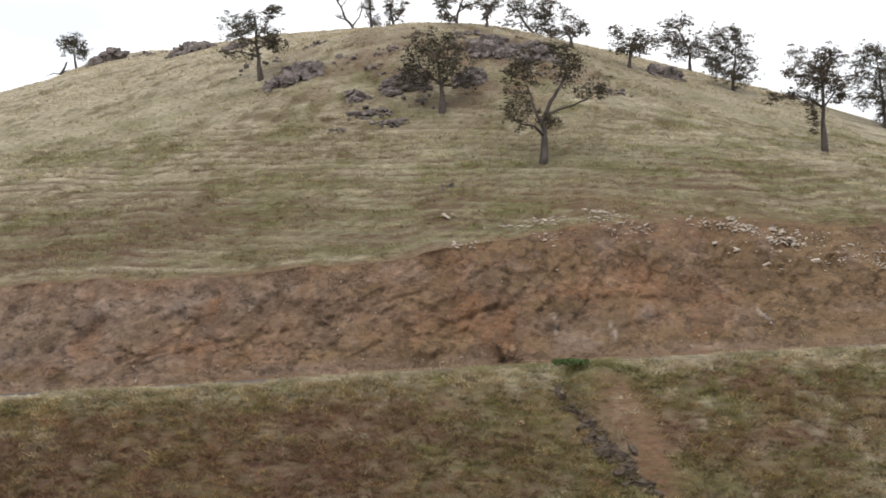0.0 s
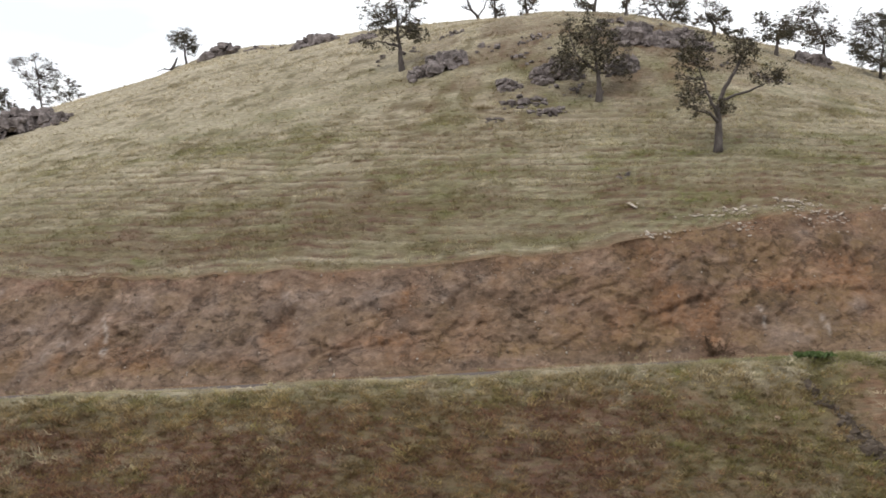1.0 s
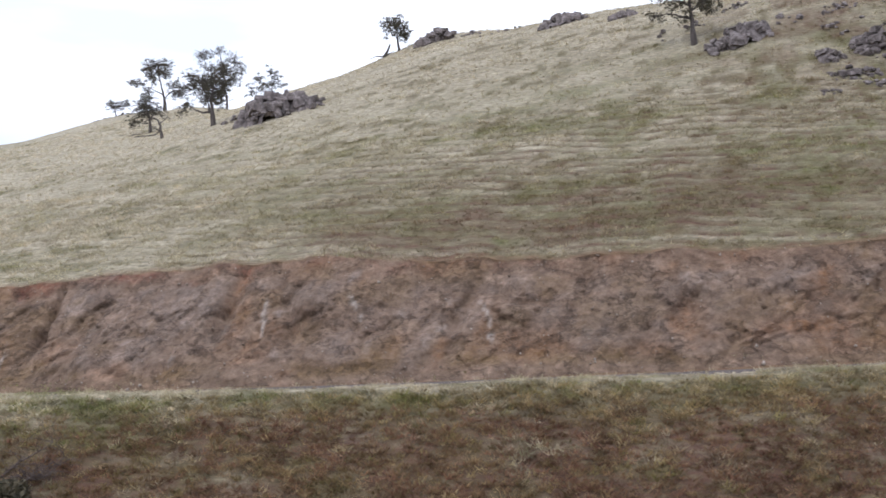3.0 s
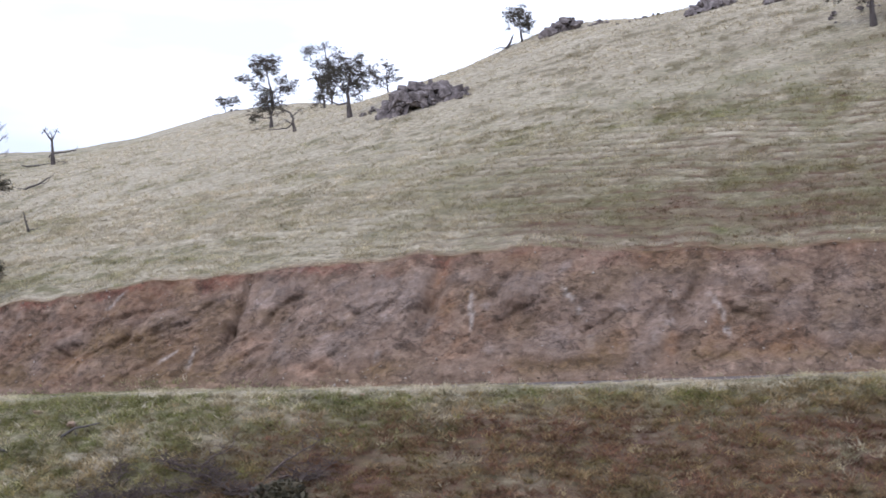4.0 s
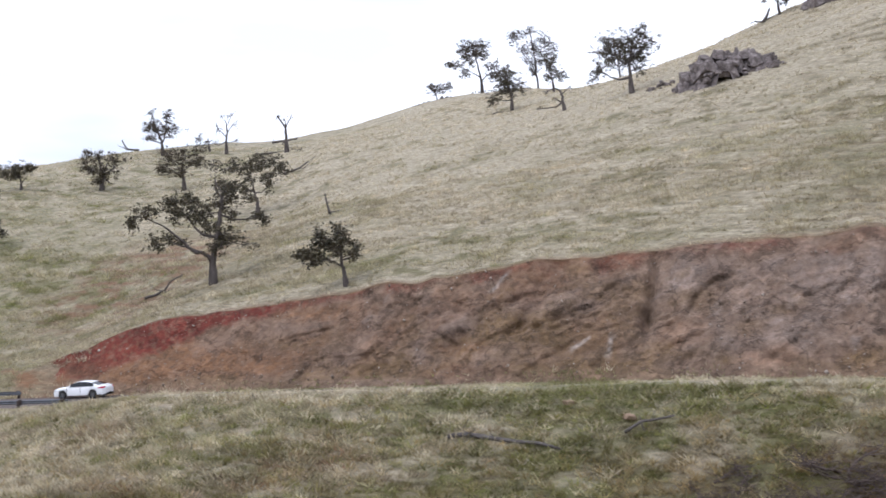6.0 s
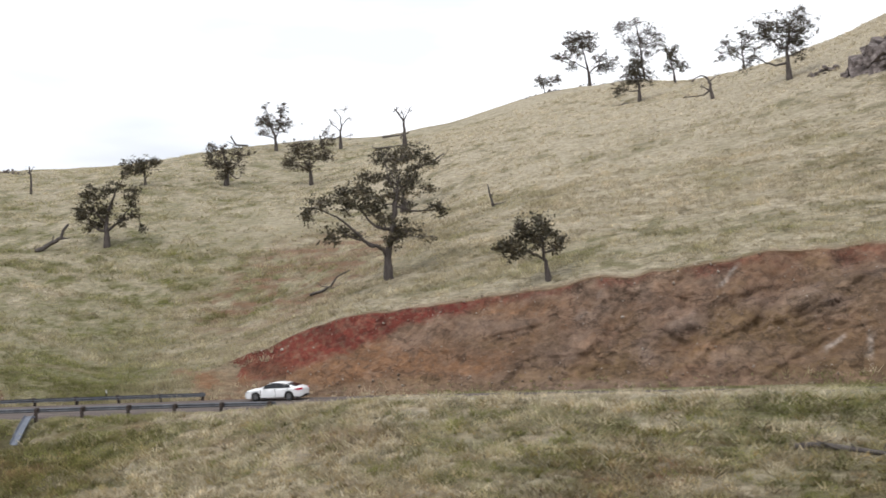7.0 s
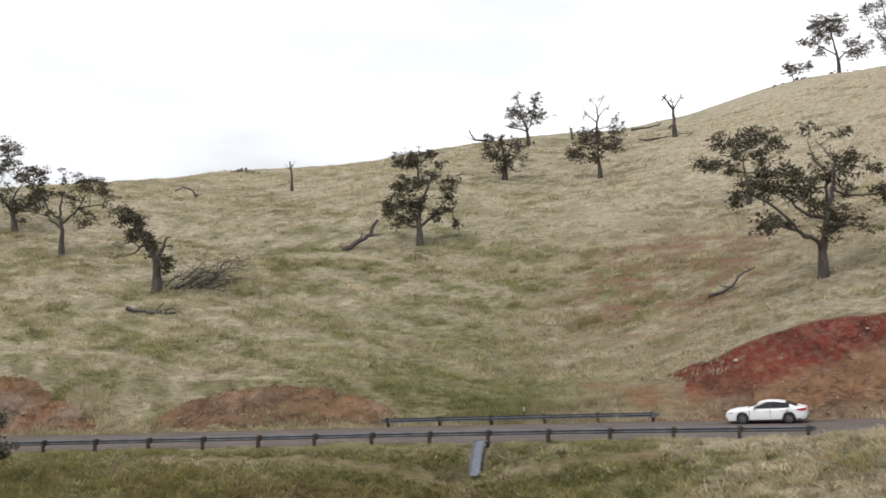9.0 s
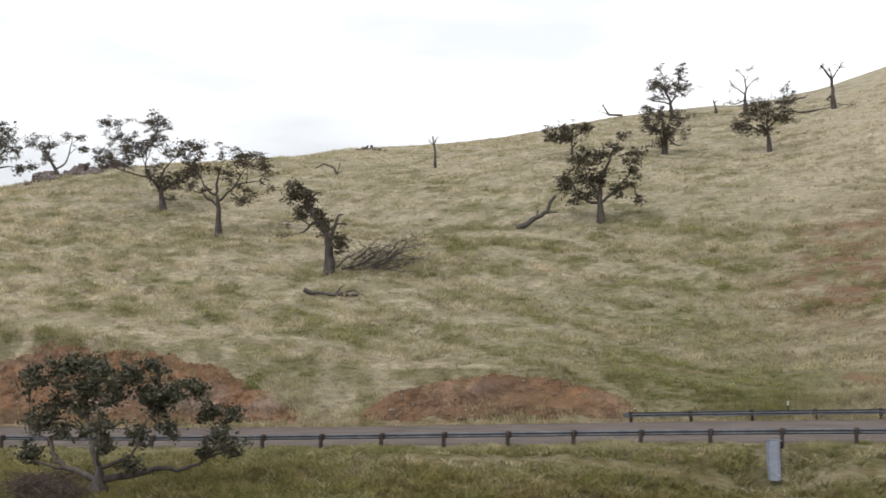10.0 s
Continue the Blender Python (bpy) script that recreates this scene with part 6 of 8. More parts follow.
oak(-250.5, 141.7, THIN,
    [[(-0.3, -0.5), (-1.2, 1.1), (-1.8, 2.3), (-2.7, 3.4), (-3.7, 4.1)], [(0, -0.3), (0, 1.8), (0.5, 3.7), (0.6, 5.6)], [(0.3, 3.3), (1.6, 3.7), (2.8, 3.6)], [(0.6, 4.7), (1.6, 5.2), (2, 5.5)], [(-1.8, 2.3), (-3.1, 2.7)]],
    [(-4.3, 4.8, 1.3, 0.5, 0.57), (-2.2, 4.2, 1.1, 0.6, 0.66), (-3.3, 2.8, 0.9, 0.6, 0.75), (0.1, 5.6, 0.9, 0.4, 0.47), (1.6, 5.2, 0.7, 0.5, 0.47), (2.8, 3.6, 0.9, 0.4, 0.57), (-1.4, 4.5, 0.9, 0.5, 0.38)],
    dry=True, thick=0.3, size=0.25, fine=1.5)
oak(-258.2, 137, OAK,
    [[(0, -0.2), (0.2, 2.3), (0.7, 4.5), (1.1, 6.4), (1.5, 7.8)], [(0.4, 2.7), (1.9, 3.4), (3.2, 3.1)], [(0.7, 4.5), (2.4, 5.6), (3.6, 5.5)]],
    [(2.3, 8, 1.1, 0.7, 0.85), (2.8, 6.3, 1.5, 0.9, 0.85), (4.1, 5.1, 1, 0.6, 0.85), (1.9, 4.5, 1.3, 0.8, 0.85), (3.2, 3.1, 1.1, 0.5, 0.85), (4.9, 3.3, 0.7, 0.4, 0.75), (0.6, 6.8, 1.3, 1.1, 0.85), (0.3, 8.6, 1.1, 0.8, 0.85)],
    thick=0.3)
oak(-184.8, 76.3, "large dark green oak with gnarled limbs below the road",
    [[(-0.2, -0.3), (-0.1, 0.9), (0, 1.9)], [(-0.1, 1.3), (-0.7, 2.4), (-1.2, 3.4), (-1.7, 4.3), (-1.9, 5.2), (-2, 6.1)], [(-0.4, 0.9), (-1.4, 1.3), (-2.4, 1.5), (-3.3, 1.9), (-3.6, 2.5), (-4.3, 2.9), (-5.4, 3)], [(-2.6, 1.5), (-3.6, 1.4), (-4.5, 1.6), (-5.4, 1.7), (-6.1, 1.9)], [(0.1, 1.7), (0.2, 2.8), (0.5, 3.7), (0.9, 4.5)], [(0.3, 0.9), (1.3, 1), (2.7, 1.3), (4.1, 1.4), (5.1, 1.7), (6.1, 2.2)], [(0.2, 1.6), (1.3, 2), (2, 2.8), (2.3, 3.7), (2.9, 4.5)], [(5.1, 1.7), (5.8, 2.6), (6.1, 3.2), (5.6, 4)], [(0.5, 3.7), (1.7, 3.9), (2.8, 4), (3.7, 4.2)], [(-1.9, 4.9), (-0.8, 5), (0, 4.8), (0.5, 5.4)]],
    [(-5.3, 6.3, 0.8, 0.4, 0.9), (-4.3, 6.7, 0.5, 0.4, 1), (-2.8, 7, 0.7, 0.3, 1), (-3.4, 5.8, 0.6, 0.3, 0.8), (-1.5, 6.9, 0.8, 0.4, 1.2), (-2.3, 5.7, 0.6, 0.3, 0.8), (-1.2, 5.8, 0.5, 0.3, 0.9), (0, 6.7, 0.5, 0.3, 0.9), (1.3, 6.5, 0.9, 0.4, 1.2), (0.5, 5.8, 0.5, 0.3, 1), (3, 7, 0.5, 0.2, 0.9), (-3.6, 4.7, 0.8, 0.3, 0.8), (-1.8, 4.6, 0.5, 0.5, 1), (2.2, 5.3, 0.5, 0.4, 1), (3.7, 5.7, 1, 0.5, 1.3), (4.9, 5.7, 0.5, 0.4, 1.1)]
    + [(3, 4.7, 0.5, 0.4, 1.1), (-4.7, 3.8, 0.9, 0.3, 0.7), (5.6, 4.2, 0.4, 0.5, 1), (6.8, 4.4, 0.4, 0.3, 1), (4.3, 3.6, 0.3, 0.3, 0.7), (6.3, 3.2, 0.5, 0.3, 0.8), (6.3, 2.2, 0.5, 0.3, 0.7), (0.7, 4, 0.5, 0.3, 0.8), (1.8, 3.1, 0.5, 0.5, 0.9), (0.7, 2.9, 0.4, 0.3, 0.7), (-5.4, 2.1, 0.8, 0.2, 0.7), (-3.1, 3.4, 0.6, 0.3, 0.6), (-1.5, 3.1, 0.4, 0.3, 0.5), (1.8, 1.9, 0.5, 0.4, 0.7), (5.1, 2.2, 0.5, 0.3, 0.6), (-0.5, 5, 0.5, 0.2, 0.5)],
    thick=0.55, size=0.26, leaves=M_LEAF_NEAR, fine=2.4)
oak(-144.8, 253.4, "low grey-green oak scrub on the ridge shoulder",
    [[(0, -0.2), (-0.4, 2)], [(0, 0.8), (1.6, 2.3)]],
    [(-0.9, 2.6, 1.7, 0.9, 0.57), (0.8, 2.6, 1.7, 0.9, 0.66), (2.1, 3.1, 1.2, 0.9, 0.57), (-2.1, 3.1, 1.2, 0.7, 0.38)],
    dry=True, thick=0.1, size=0.25, fine=1.5)

# ---- dead wood lying about ----
def dead_wood(x, y, limbs, label, name="fallen_log", category="log", thick=0.28, turn=12, raise_=0.04):
    """A fallen trunk. limbs: crooked runs of (to the right, up, back) points, the first the thickest."""
    rng = random.Random(int(abs(x) * 7 + abs(y)))
    r, f = Vector((math.cos(radians(turn)), math.sin(radians(turn)), 0)), Vector((-math.sin(radians(turn)), math.cos(radians(turn)), 0))
    base = float(ground_z(x, y))
    ob = new(name)
    ob.location = (x, y, base)
    tagged(ob, label, category)
    for i, run in enumerate(limbs):
        wood = Wood()
        pts = []
        for a, u, b in run:
            p = r * a + f * b
            pts.append(Vector((p.x, p.y, float(ground_z(x + p.x, y + p.y)) - base + u + raise_)))
        fine = []
        for a, b in zip(pts[:-1], pts[1:]):
            fine += bent(rng, a, b, 0.05, 3)[:-1]
        fine.append(pts[-1])
        th = thick * (1 if i == 0 else 0.5)
        wood.limb(fine, taper(th, th * (0.45 if i == 0 else 0.2), len(fine)), 7)
        for k in range(2):
            q = fine[rng.randrange(len(fine) // 2, len(fine))]
            wood.limb([q, q + Vector((rng.uniform(-0.5, 0.5), rng.uniform(-0.4, 0.4), rng.uniform(0.15, 0.6)))], [th * 0.22, 0.015], 4)
        mesh_object("trunk" if i == 0 else "branch", wood.verts, wood.faces, M_DEAD, ob, smooth=True)
    return ob


dead_wood(-181.4, 134.9, [[(-1.7, 0.0, 0), (-0.9, 0.25, 0), (-0.1, 0.75, 0.1), (0.7, 1.05, 0.1), (1.4, 1.5, 0.2), (1.7, 2.4, 0.2), (2.2, 3.0, 0.3)], [(1.2, 1.3, 0.2), (1.9, 1.35, 0.2), (2.4, 1.3, 0.2)], [(-1.4, 0.1, 0), (-2.0, 0.3, 0.1)], [(0.2, 0.8, 0.1), (0.5, 1.7, 0.1)]], "dark fallen log with a crooked upturned end on the slope", thick=0.34)
dead_wood(-192.5, 113.3, [[(-2.3, 0.45, 0), (-1.6, 0.25, 0), (0.2, 0.15, 0.0), (2.6, 0.12, 0.1)], [(-1.4, 0.2, 0), (-2.2, 0.1, 0.1)], [(0.6, 0.15, 0), (1.0, 0.7, 0.1), (1.4, 0.95, 0.1)], [(0.9, 0.15, 0), (2.2, 0.5, 0.2), (3.0, 0.1, 0.3)]], "weathered grey log lying across the dry grass", thick=0.24)
dead_wood(-140.6, 124.0, [[(-1.9, 0.15, 0), (-0.6, 0.1, 0.1), (0.2, 0.25, 0.2), (0.8, 1.0, 0.3), (2.1, 1.2, 0.3)], [(0.1, 0.2, 0.1), (-0.7, 0.6, 0.1), (-1.3, 1.2, 0.1)], [(0.2, 0.1, 0), (1.0, 0.15, 0.2)]], "bleached fallen branch with spread forks in grass", "fallen_branch", "branch", 0.15)
dead_wood(-127.3, 138.8, [[(0, 0, 0), (-0.3, 1.2, 0), (-0.6, 2.6, 0)], [(0, 0.2, 0), (0.8, 0.1, 0.1), (1.4, 0.15, 0.2)]], "slender leaning dead snag on the grass slope", "dead_snag", "dead tree", 0.16)
dead_wood(-146.5, 171, [[(0, 0.1, 0), (2.0, 0.4, 0.3), (3.6, 1.1, 0.5)], [(2.0, 0.4, 0.3), (3.0, 0.3, 0.2), (4.6, 1.9, 0.3)], [(0, 0.1, 0), (-1.2, 0.5, 0)]], "grey fallen limb with raised forks on the slope", "fallen_branch", "branch", 0.20)
dead_wood(-167.5, 222.0, [[(-2.8, 0.3, 0), (0.0, 0.45, 0.2), (2.2, 0.7, 0.3)], [(1.6, 0.6, 0.2), (2.6, 1.3, 0.3)], [(-2.0, 0.3, 0), (-2.6, 0.9, 0.1)]], "long grey log lying on the ridge line", thick=0.24)
dead_wood(-161.5, 201.5, [[(0, 0.1, 0), (-2.2, 0.2, 0), (-3.2, 0.5, 0.1)], [(0, 0.1, 0), (4.5, 0.3, 0.2)]], "dark broken limbs lying round a dead trunk", "fallen_branch", "branch", 0.2)
dead_wood(-196.9, 209.8, [[(3.6, 0.1, 0), (1.4, 0.5, 0.1), (0.2, 2.4, 0.2)], [(1.4, 0.4, 0), (-0.6, 1.6, 0.1)]], "grey uprooted trunk with raised roots on the ridge", thick=0.24)
dead_wood(-177.5, 209.0, [[(0, 0, 0), (-0.2, 1.0, 0), (-0.5, 2.0, 0)], [(-0.4, 1.7, 0), (0.4, 2.1, 0)]], "short broken dead snag on the ridge", "dead_snag", "dead tree", 0.26)
dead_wood(-206.1, 163.8, [[(0, 0, 0), (0.0, 2.0, 0), (-0.3, 4.2, 0)], [(0, 2.9, 0), (-0.9, 3.7, 0)], [(0, 3.3, 0), (0.3, 4.0, 0)]], "tall grey snag standing alone on the grass", "dead_snag", "dead tree", 0.22)
dead_wood(-217.0, 155.6, [[(0.4, 0.1, 0), (0.0, 0.9, 0), (-1.4, 1.3, 0), (-2.6, 0.7, 0)], [(0.4, 0.1, 0), (0.7, 0.9, 0), (0.9, 1.8, 0)], [(0.4, 0.1, 0), (1.3, 0.6, 0.1)]], "small arching dead shrub on the grass slope", "dead_shrub", "shrub", 0.17)
dead_wood(-76.6, 221.0, [[(0, 0.1, 0), (0.6, 0.8, 0), (1.1, 1.9, 0)], [(0, 0.1, 0), (-1.4, 0.9, 0), (-3.0, 1.0, 0)], [(0.3, 0.3, 0), (1.8, 0.3, 0.2)]], "charred upturned stump with bent roots on the skyline", "tree_stump", "stump", 0.34)
dead_wood(-96.8, 74.7, [[(0, 0.1, 0), (2.6, 0.15, -0.5), (6.2, 0.05, -1.4)], [(2.0, 0.1, -0.4), (0.8, 0.5, -0.3)]], "long dark grey fallen log half hidden in weeds", thick=0.17, turn=0, raise_=-0.06)
dead_wood(-87.6, 74.0, [[(0, 0.1, 0), (0.8, 0.5, 0.1), (2.4, 0.7, 0.1)], [(0.8, 0.5, 0.1), (1.0, -0.1, 0)]], "forked grey dead limb in the lower grass", "fallen_branch", "branch", 0.10, turn=0)
dead_wood(-123.0, 208.0, [[(0, 0.1, 0), (1.2, 0.4, 0), (2.0, 0.1, 0)], [(1.2, 0.4, 0), (3.2, 0.1, 0)]], "thin grey branch lying in the dry grass", "fallen_branch", "branch", 0.12)


def brush_heap(x, y, wide, high, seed, label, boughs=14, lean=0.0, mat=None, fine=22):
    """A tangle of dead boughs, each with its twigs. lean: 1 if all lie to the right of the foot."""
    rng = random.Random(seed)
    base = float(ground_z(x, y))
    ob = new("brush_heap")
    ob.location = (x, y, base)
    tagged(ob, label, "brush")
    for k in range(boughs):
        wood = Wood()
        a = Vector((rng.uniform(-0.45, 0.1) * wide, rng.uniform(-0.25, 0.25) * wide, 0)) if lean else Vector((rng.uniform(-0.4, 0.4) * wide, rng.uniform(-0.25, 0.25) * wide, 0))
        a.z = float(ground_z(x + a.x, y + a.y)) - base
        reach = rng.uniform(0.25, 0.55) * wide * (1 if lean else rng.choice((-0.6, 0.6)))
        b = a + Vector((reach, rng.uniform(-0.2, 0.2) * wide, 0))
        b.z = float(ground_z(x + b.x, y + b.y)) - base + rng.uniform(0.1, 0.7) * high
        stem = bent(rng, a, b, 0.14, 6)
        wood.limb(stem, taper(rng.uniform(0.05, 0.11), 0.02, 7), 5)
        for m in range(fine):
            p = stem[rng.randrange(1, 7)]
            q = p + Vector((rng.gauss(0.25 if lean else 0, 0.55), rng.gauss(0, 0.5), rng.uniform(-0.1, 0.55))) * (0.16 * wide + 0.25)
            mid = p.lerp(q, 0.5) + Vector((rng.gauss(0, 0.12), rng.gauss(0, 0.12), rng.gauss(0.05, 0.12)))
            wood.limb([p, mid, q], [0.026, 0.018, 0.008], 3)
            for j in range(2):
                e = mid.lerp(q, rng.random())
                wood.limb([e, e + Vector((rng.gauss(0, 0.3), rng.gauss(0, 0.3), rng.gauss(0.1, 0.25)))], [0.014, 0.006], 3)
        mesh_object("bough", wood.verts, wood.faces, mat or M_DEAD, ob, smooth=True)
    return ob


brush_heap(-192.2, 121.8, 8.6, 3.6, 5, "fallen dead crown of grey tangled boughs on slope", 20, lean=1.0, fine=16, mat=M_BARK)
brush_heap(-75.0, 69.5, 8.0, 1.7, 6, "dark tangled dead brush on the lower slope", 20, mat=M_BRUSH, fine=20)
brush_heap(-82.0, 69.5, 4.0, 1.0, 7, "low dark dead brush on the lower slope", 12, mat=M_BRUSH)
brush_heap(-187.5, 74.8, 6.0, 1.4, 8, "brown dead brush under the roadside oak", 16, mat=M_BRUSH, fine=30)


def shrub(x, y, wide, high, seed, label, mat):
    """A low leafy shrub."""
    npr = np.random.default_rng(seed)
    base = float(ground_z(x, y))
    rng = random.Random(seed)
    wood = Wood()
    for k in range(14):
        wood.limb(bent(rng, Vector((rng.uniform(-0.1, 0.1), rng.uniform(-0.1, 0.1), -0.1)), Vector((rng.uniform(-0.8, 0.8) * wide, rng.uniform(-0.6, 0.6) * wide, rng.uniform(0.4, 0.95) * high)), 0.1, 3), [0.04, 0.03, 0.02, 0.01], 4)
    ob = new("shrub")
    ob.location = (x, y, base)
    tagged(ob, label, "shrub")
    mesh_object("stem", wood.verts, wood.faces, M_BARK, ob, smooth=True)
    n = int(900 * wide * high) + 200
    v = npr.normal(size=(n, 3))
    v = v / np.linalg.norm(v, axis=1)[:, None] * np.power(npr.uniform(0.1, 1.0, n), 0.4)[:, None] * np.array([wide, wide * 0.8, high * 0.55])
    v = v + 0.2 * np.sin(v * 5 + seed)
    v[:, 2] = np.maximum(v[:, 2] + high * 0.5, 0.02)
    a, b = npr.normal(size=(n, 3)) * 0.1, npr.normal(size=(n, 3)) * 0.06
    quad = np.stack([v - a, v + b, v + a, v - b], 1).reshape(-1, 3)
    mesh_object("leaves", quad, np.arange(4 * n).reshape(n, 4), mat, ob)
    return ob


shrub(-72.0, 68.0, 1.5, 1.5, 11, "small dark green shrub in the lower brush", M_LEAF)
shrub(9.4, 82.0, 1.5, 0.4, 15, "bright green weeds at the verge", M_GREENWEED)
brush_heap(5.4, 95.9, 2.4, 2.0, 16, "brown dry bush at the foot of the cut", 8, mat=M_DRYBUSH, fine=14)


# ---- rocks ----
def rock_mesh(seed, mat):
    """An angular boulder about 2 m across, with worn edges."""
    rng = random.Random(seed)
    bm = bmesh.new()
    for sx in (-1, 1):
        for sy in (-1, 1):
            for sz in (-1, 1):
                bm.verts.new((sx * rng.uniform(0.45, 0.95), sy * rng.uniform(0.4, 0.85), sz * rng.uniform(0.35, 0.75)))
    for k in range(4):
        v = Vector((rng.gauss(0, 1), rng.gauss(0, 1), abs(rng.gauss(0, 1)))).normalized()
        bm.verts.new((v.x * 0.95, v.y * 0.85, v.z * 0.9))
    bmesh.ops.convex_hull(bm, input=bm.verts)
    bmesh.ops.delete(bm, geom=[v for v in bm.verts if not v.link_faces], context="VERTS")
    bmesh.ops.dissolve_limit(bm, angle_limit=0.3, verts=bm.verts, edges=bm.edges)
    bmesh.ops.bevel(bm, geom=list(bm.edges), offset=0.035, segments=1, affect="EDGES")
    me = bpy.data.meshes.new("rock")
    bm.to_mesh(me)
    bm.free()
    me.materials.append(mat)
    return me


ROCKS = [rock_mesh(k, M_ROCK) for k in range(9)]
PALES = [rock_mesh(40 + k, M_PALE) for k in range(5)]
DARKS = [rock_mesh(80 + k, M_DARKSTONE) for k in range(4)]
TANS = [rock_mesh(60 + k, M_TAN) for k in range(3)]


def outcrop(x, y, wide, deep, high, count, seed, label, lean=0.0):
    """A crag of many boulders. lean: how its middle shifts to the right."""
    rng = random.Random(seed)
    base = float(ground_z(x, y))
    ob = new("rock_outcrop")
    ob.location = (x, y, base)
    tagged(ob, label, "rocks", group="rock outcrops on the hill")
    if high > 1.3:
        # the solid rock in the middle, broken into tilted blocks
        na, nb = int(wide / 0.28) + 4, int(deep / 0.28) + 4
        ga, gb = np.meshgrid(np.linspace(-0.56, 0.56, na) * wide, np.linspace(-0.56, 0.56, nb) * deep)
        ragged = 0.9 * (fbm(ga / 1.6, gb / 1.3, seed, 3) - 0.5)
        dome = 1 - np.sqrt((ga / wide * 1.85 - 0.4 * lean) ** 2 + (gb / deep * 1.85) ** 2) + ragged
        tilt = blocks(ga + 50 * seed, gb, 1.3, 1.0, 0.4, 301) + 0.8 * blocks(ga + 50 * seed, gb, 0.7, 0.6, -0.3, 302)
        gh = 0.85 * high * np.sqrt(np.clip(dome, 0, 1)) * (0.78 + 0.65 * tilt) - 0.5 * (dome < 0.02)
        wx, wy = x + RIGHT.x * ga + BACK.x * gb, y + RIGHT.y * ga + BACK.y * gb
        gv = np.stack([wx - x, wy - y, ground_z(wx, wy) - base + gh - 0.1], -1).reshape(-1, 3)
        gi = np.arange(na * nb).reshape(nb, na)
        mesh_object("bedrock", gv, np.stack([gi[:-1, :-1], gi[:-1, 1:], gi[1:, 1:], gi[1:, :-1]], -1).reshape(-1, 4), M_ROCK, ob)
        count *= 0.85
    for k in range(int(count * 2.0)):
        # a few great blocks in the middle, smaller ones round them
        great = k < count * 0.5
        t, b = rng.uniform(-1, 1) * (0.8 if great else 1.1), rng.uniform(-0.5, 0.5) * (0.8 if great else 1.15) * deep
        p = RIGHT * t * wide * 0.5 + BACK * b
        dome = high * math.sqrt(max(0.02, 1 - (t - lean) ** 2 - (1.6 * b / deep) ** 2))
        s = rng.uniform(0.20, 0.42) * min(high, 3.6) if great else rng.uniform(0.10, 0.24) * min(high, 2.6) + 0.05
        o = new("rock", rng.choice(ROCKS))
        o.parent = ob
        z = float(ground_z(x + p.x, y + p.y)) - base + max(0.15 * s, dome * rng.uniform(0.2, 0.8) - 0.5 * s)
        o.location = (p.x, p.y, z if great or high > 1.3 else min(z, float(ground_z(x + p.x, y + p.y)) - base + 0.3 * s))
        o.rotation_euler = (rng.uniform(-0.5, 0.5), rng.uniform(-0.5, 0.3), rng.uniform(0, 6.3))
        o.scale = (s * rng.uniform(1.0, 1.8), s * rng.uniform(0.8, 1.3), s * rng.uniform(0.7, 1.25))


CRAG = "dark grey lichened rock outcrop on the grassy hill"
outcrop(-66.3, 218.0, 6.6, 3.0, 3.1, 34, 1, CRAG, 0.25)
outcrop(-59.2, 218.3, 3.8, 1.7, 1.0, 11, 2, CRAG, 0)
outcrop(-42.0, 183.0, 7.0, 2.8, 2.1, 24, 3, CRAG, 0)
outcrop(-33.0, 174.9, 4.2, 2.0, 1.4, 12, 50, CRAG, 0)
outcrop(-20.0, 148.0, 7.0, 3.2, 2.6, 34, 4, CRAG, 0)
outcrop(-11.2, 140.1, 3.2, 1.5, 1.66, 17, 5, CRAG, 0)
outcrop(-9.0, 136.3, 5.0, 2.2, 1.22, 18, 6, CRAG, 0)
outcrop(-5.0, 142.5, 5.5, 2.5, 2.45, 34, 7, CRAG, 0)
outcrop(-6.4, 133.7, 4.1, 1.8, 1.2, 13, 8, CRAG, 0)
outcrop(6.6, 151.1, 5.4, 2.8, 3.0, 33, 9, CRAG, 0)
outcrop(3.4, 143.6, 4.2, 2.2, 2.1, 20, 49, CRAG, 0)
outcrop(12.0, 152.0, 8.0, 4.0, 2.3, 40, 10, CRAG, 0)
outcrop(-7.3, 152.3, 4.7, 2.1, 0.8, 11, 11, CRAG, 0)
outcrop(-18.5, 160.7, 3.7, 1.7, 0.8, 10, 12, CRAG, 0)
outcrop(32.6, 161.5, 4.8, 2.2, 2.2, 21, 13, CRAG, 0)
outcrop(23.0, 145.5, 3.4, 1.5, 0.9, 10, 14, CRAG, 0)
outcrop(-12.7, 132.1, 2.0, 1.5, 0.7, 8, 15, CRAG, 0)
outcrop(0.7, 116.2, 2.0, 1.5, 0.6, 7, 16, CRAG, 0)
outcrop(3.7, 156.5, 4.8, 2.2, 1.1, 13, 17, CRAG, 0)
outcrop(-82.6, 165.4, 11.5, 6.0, 4.4, 34, 18, "large crag of broken grey rock on the hill", -0.2)
outcrop(-87.5, 166.8, 4.0, 2.5, 1.6, 14, 48, CRAG)
outcrop(-91.4, 172.6, 3.7, 1.7, 1.1, 12, 19, CRAG, 0)
outcrop(-146.0, 254.4, 10.0, 4.5, 0.7, 10, 20, CRAG, 0)
outcrop(-135.9, 259.4, 6.0, 2.7, 0.6, 7, 21, CRAG, 0)
outcrop(-248.1, 135.6, 4.3, 1.9, 1.7, 12, 22, CRAG, 0)
outcrop(-245.4, 139.2, 5.6, 2.5, 1.7, 14, 23, CRAG, 0)
outcrop(-246.5, 146.2, 5.1, 2.3, 1.7, 12, 24, CRAG, 0)
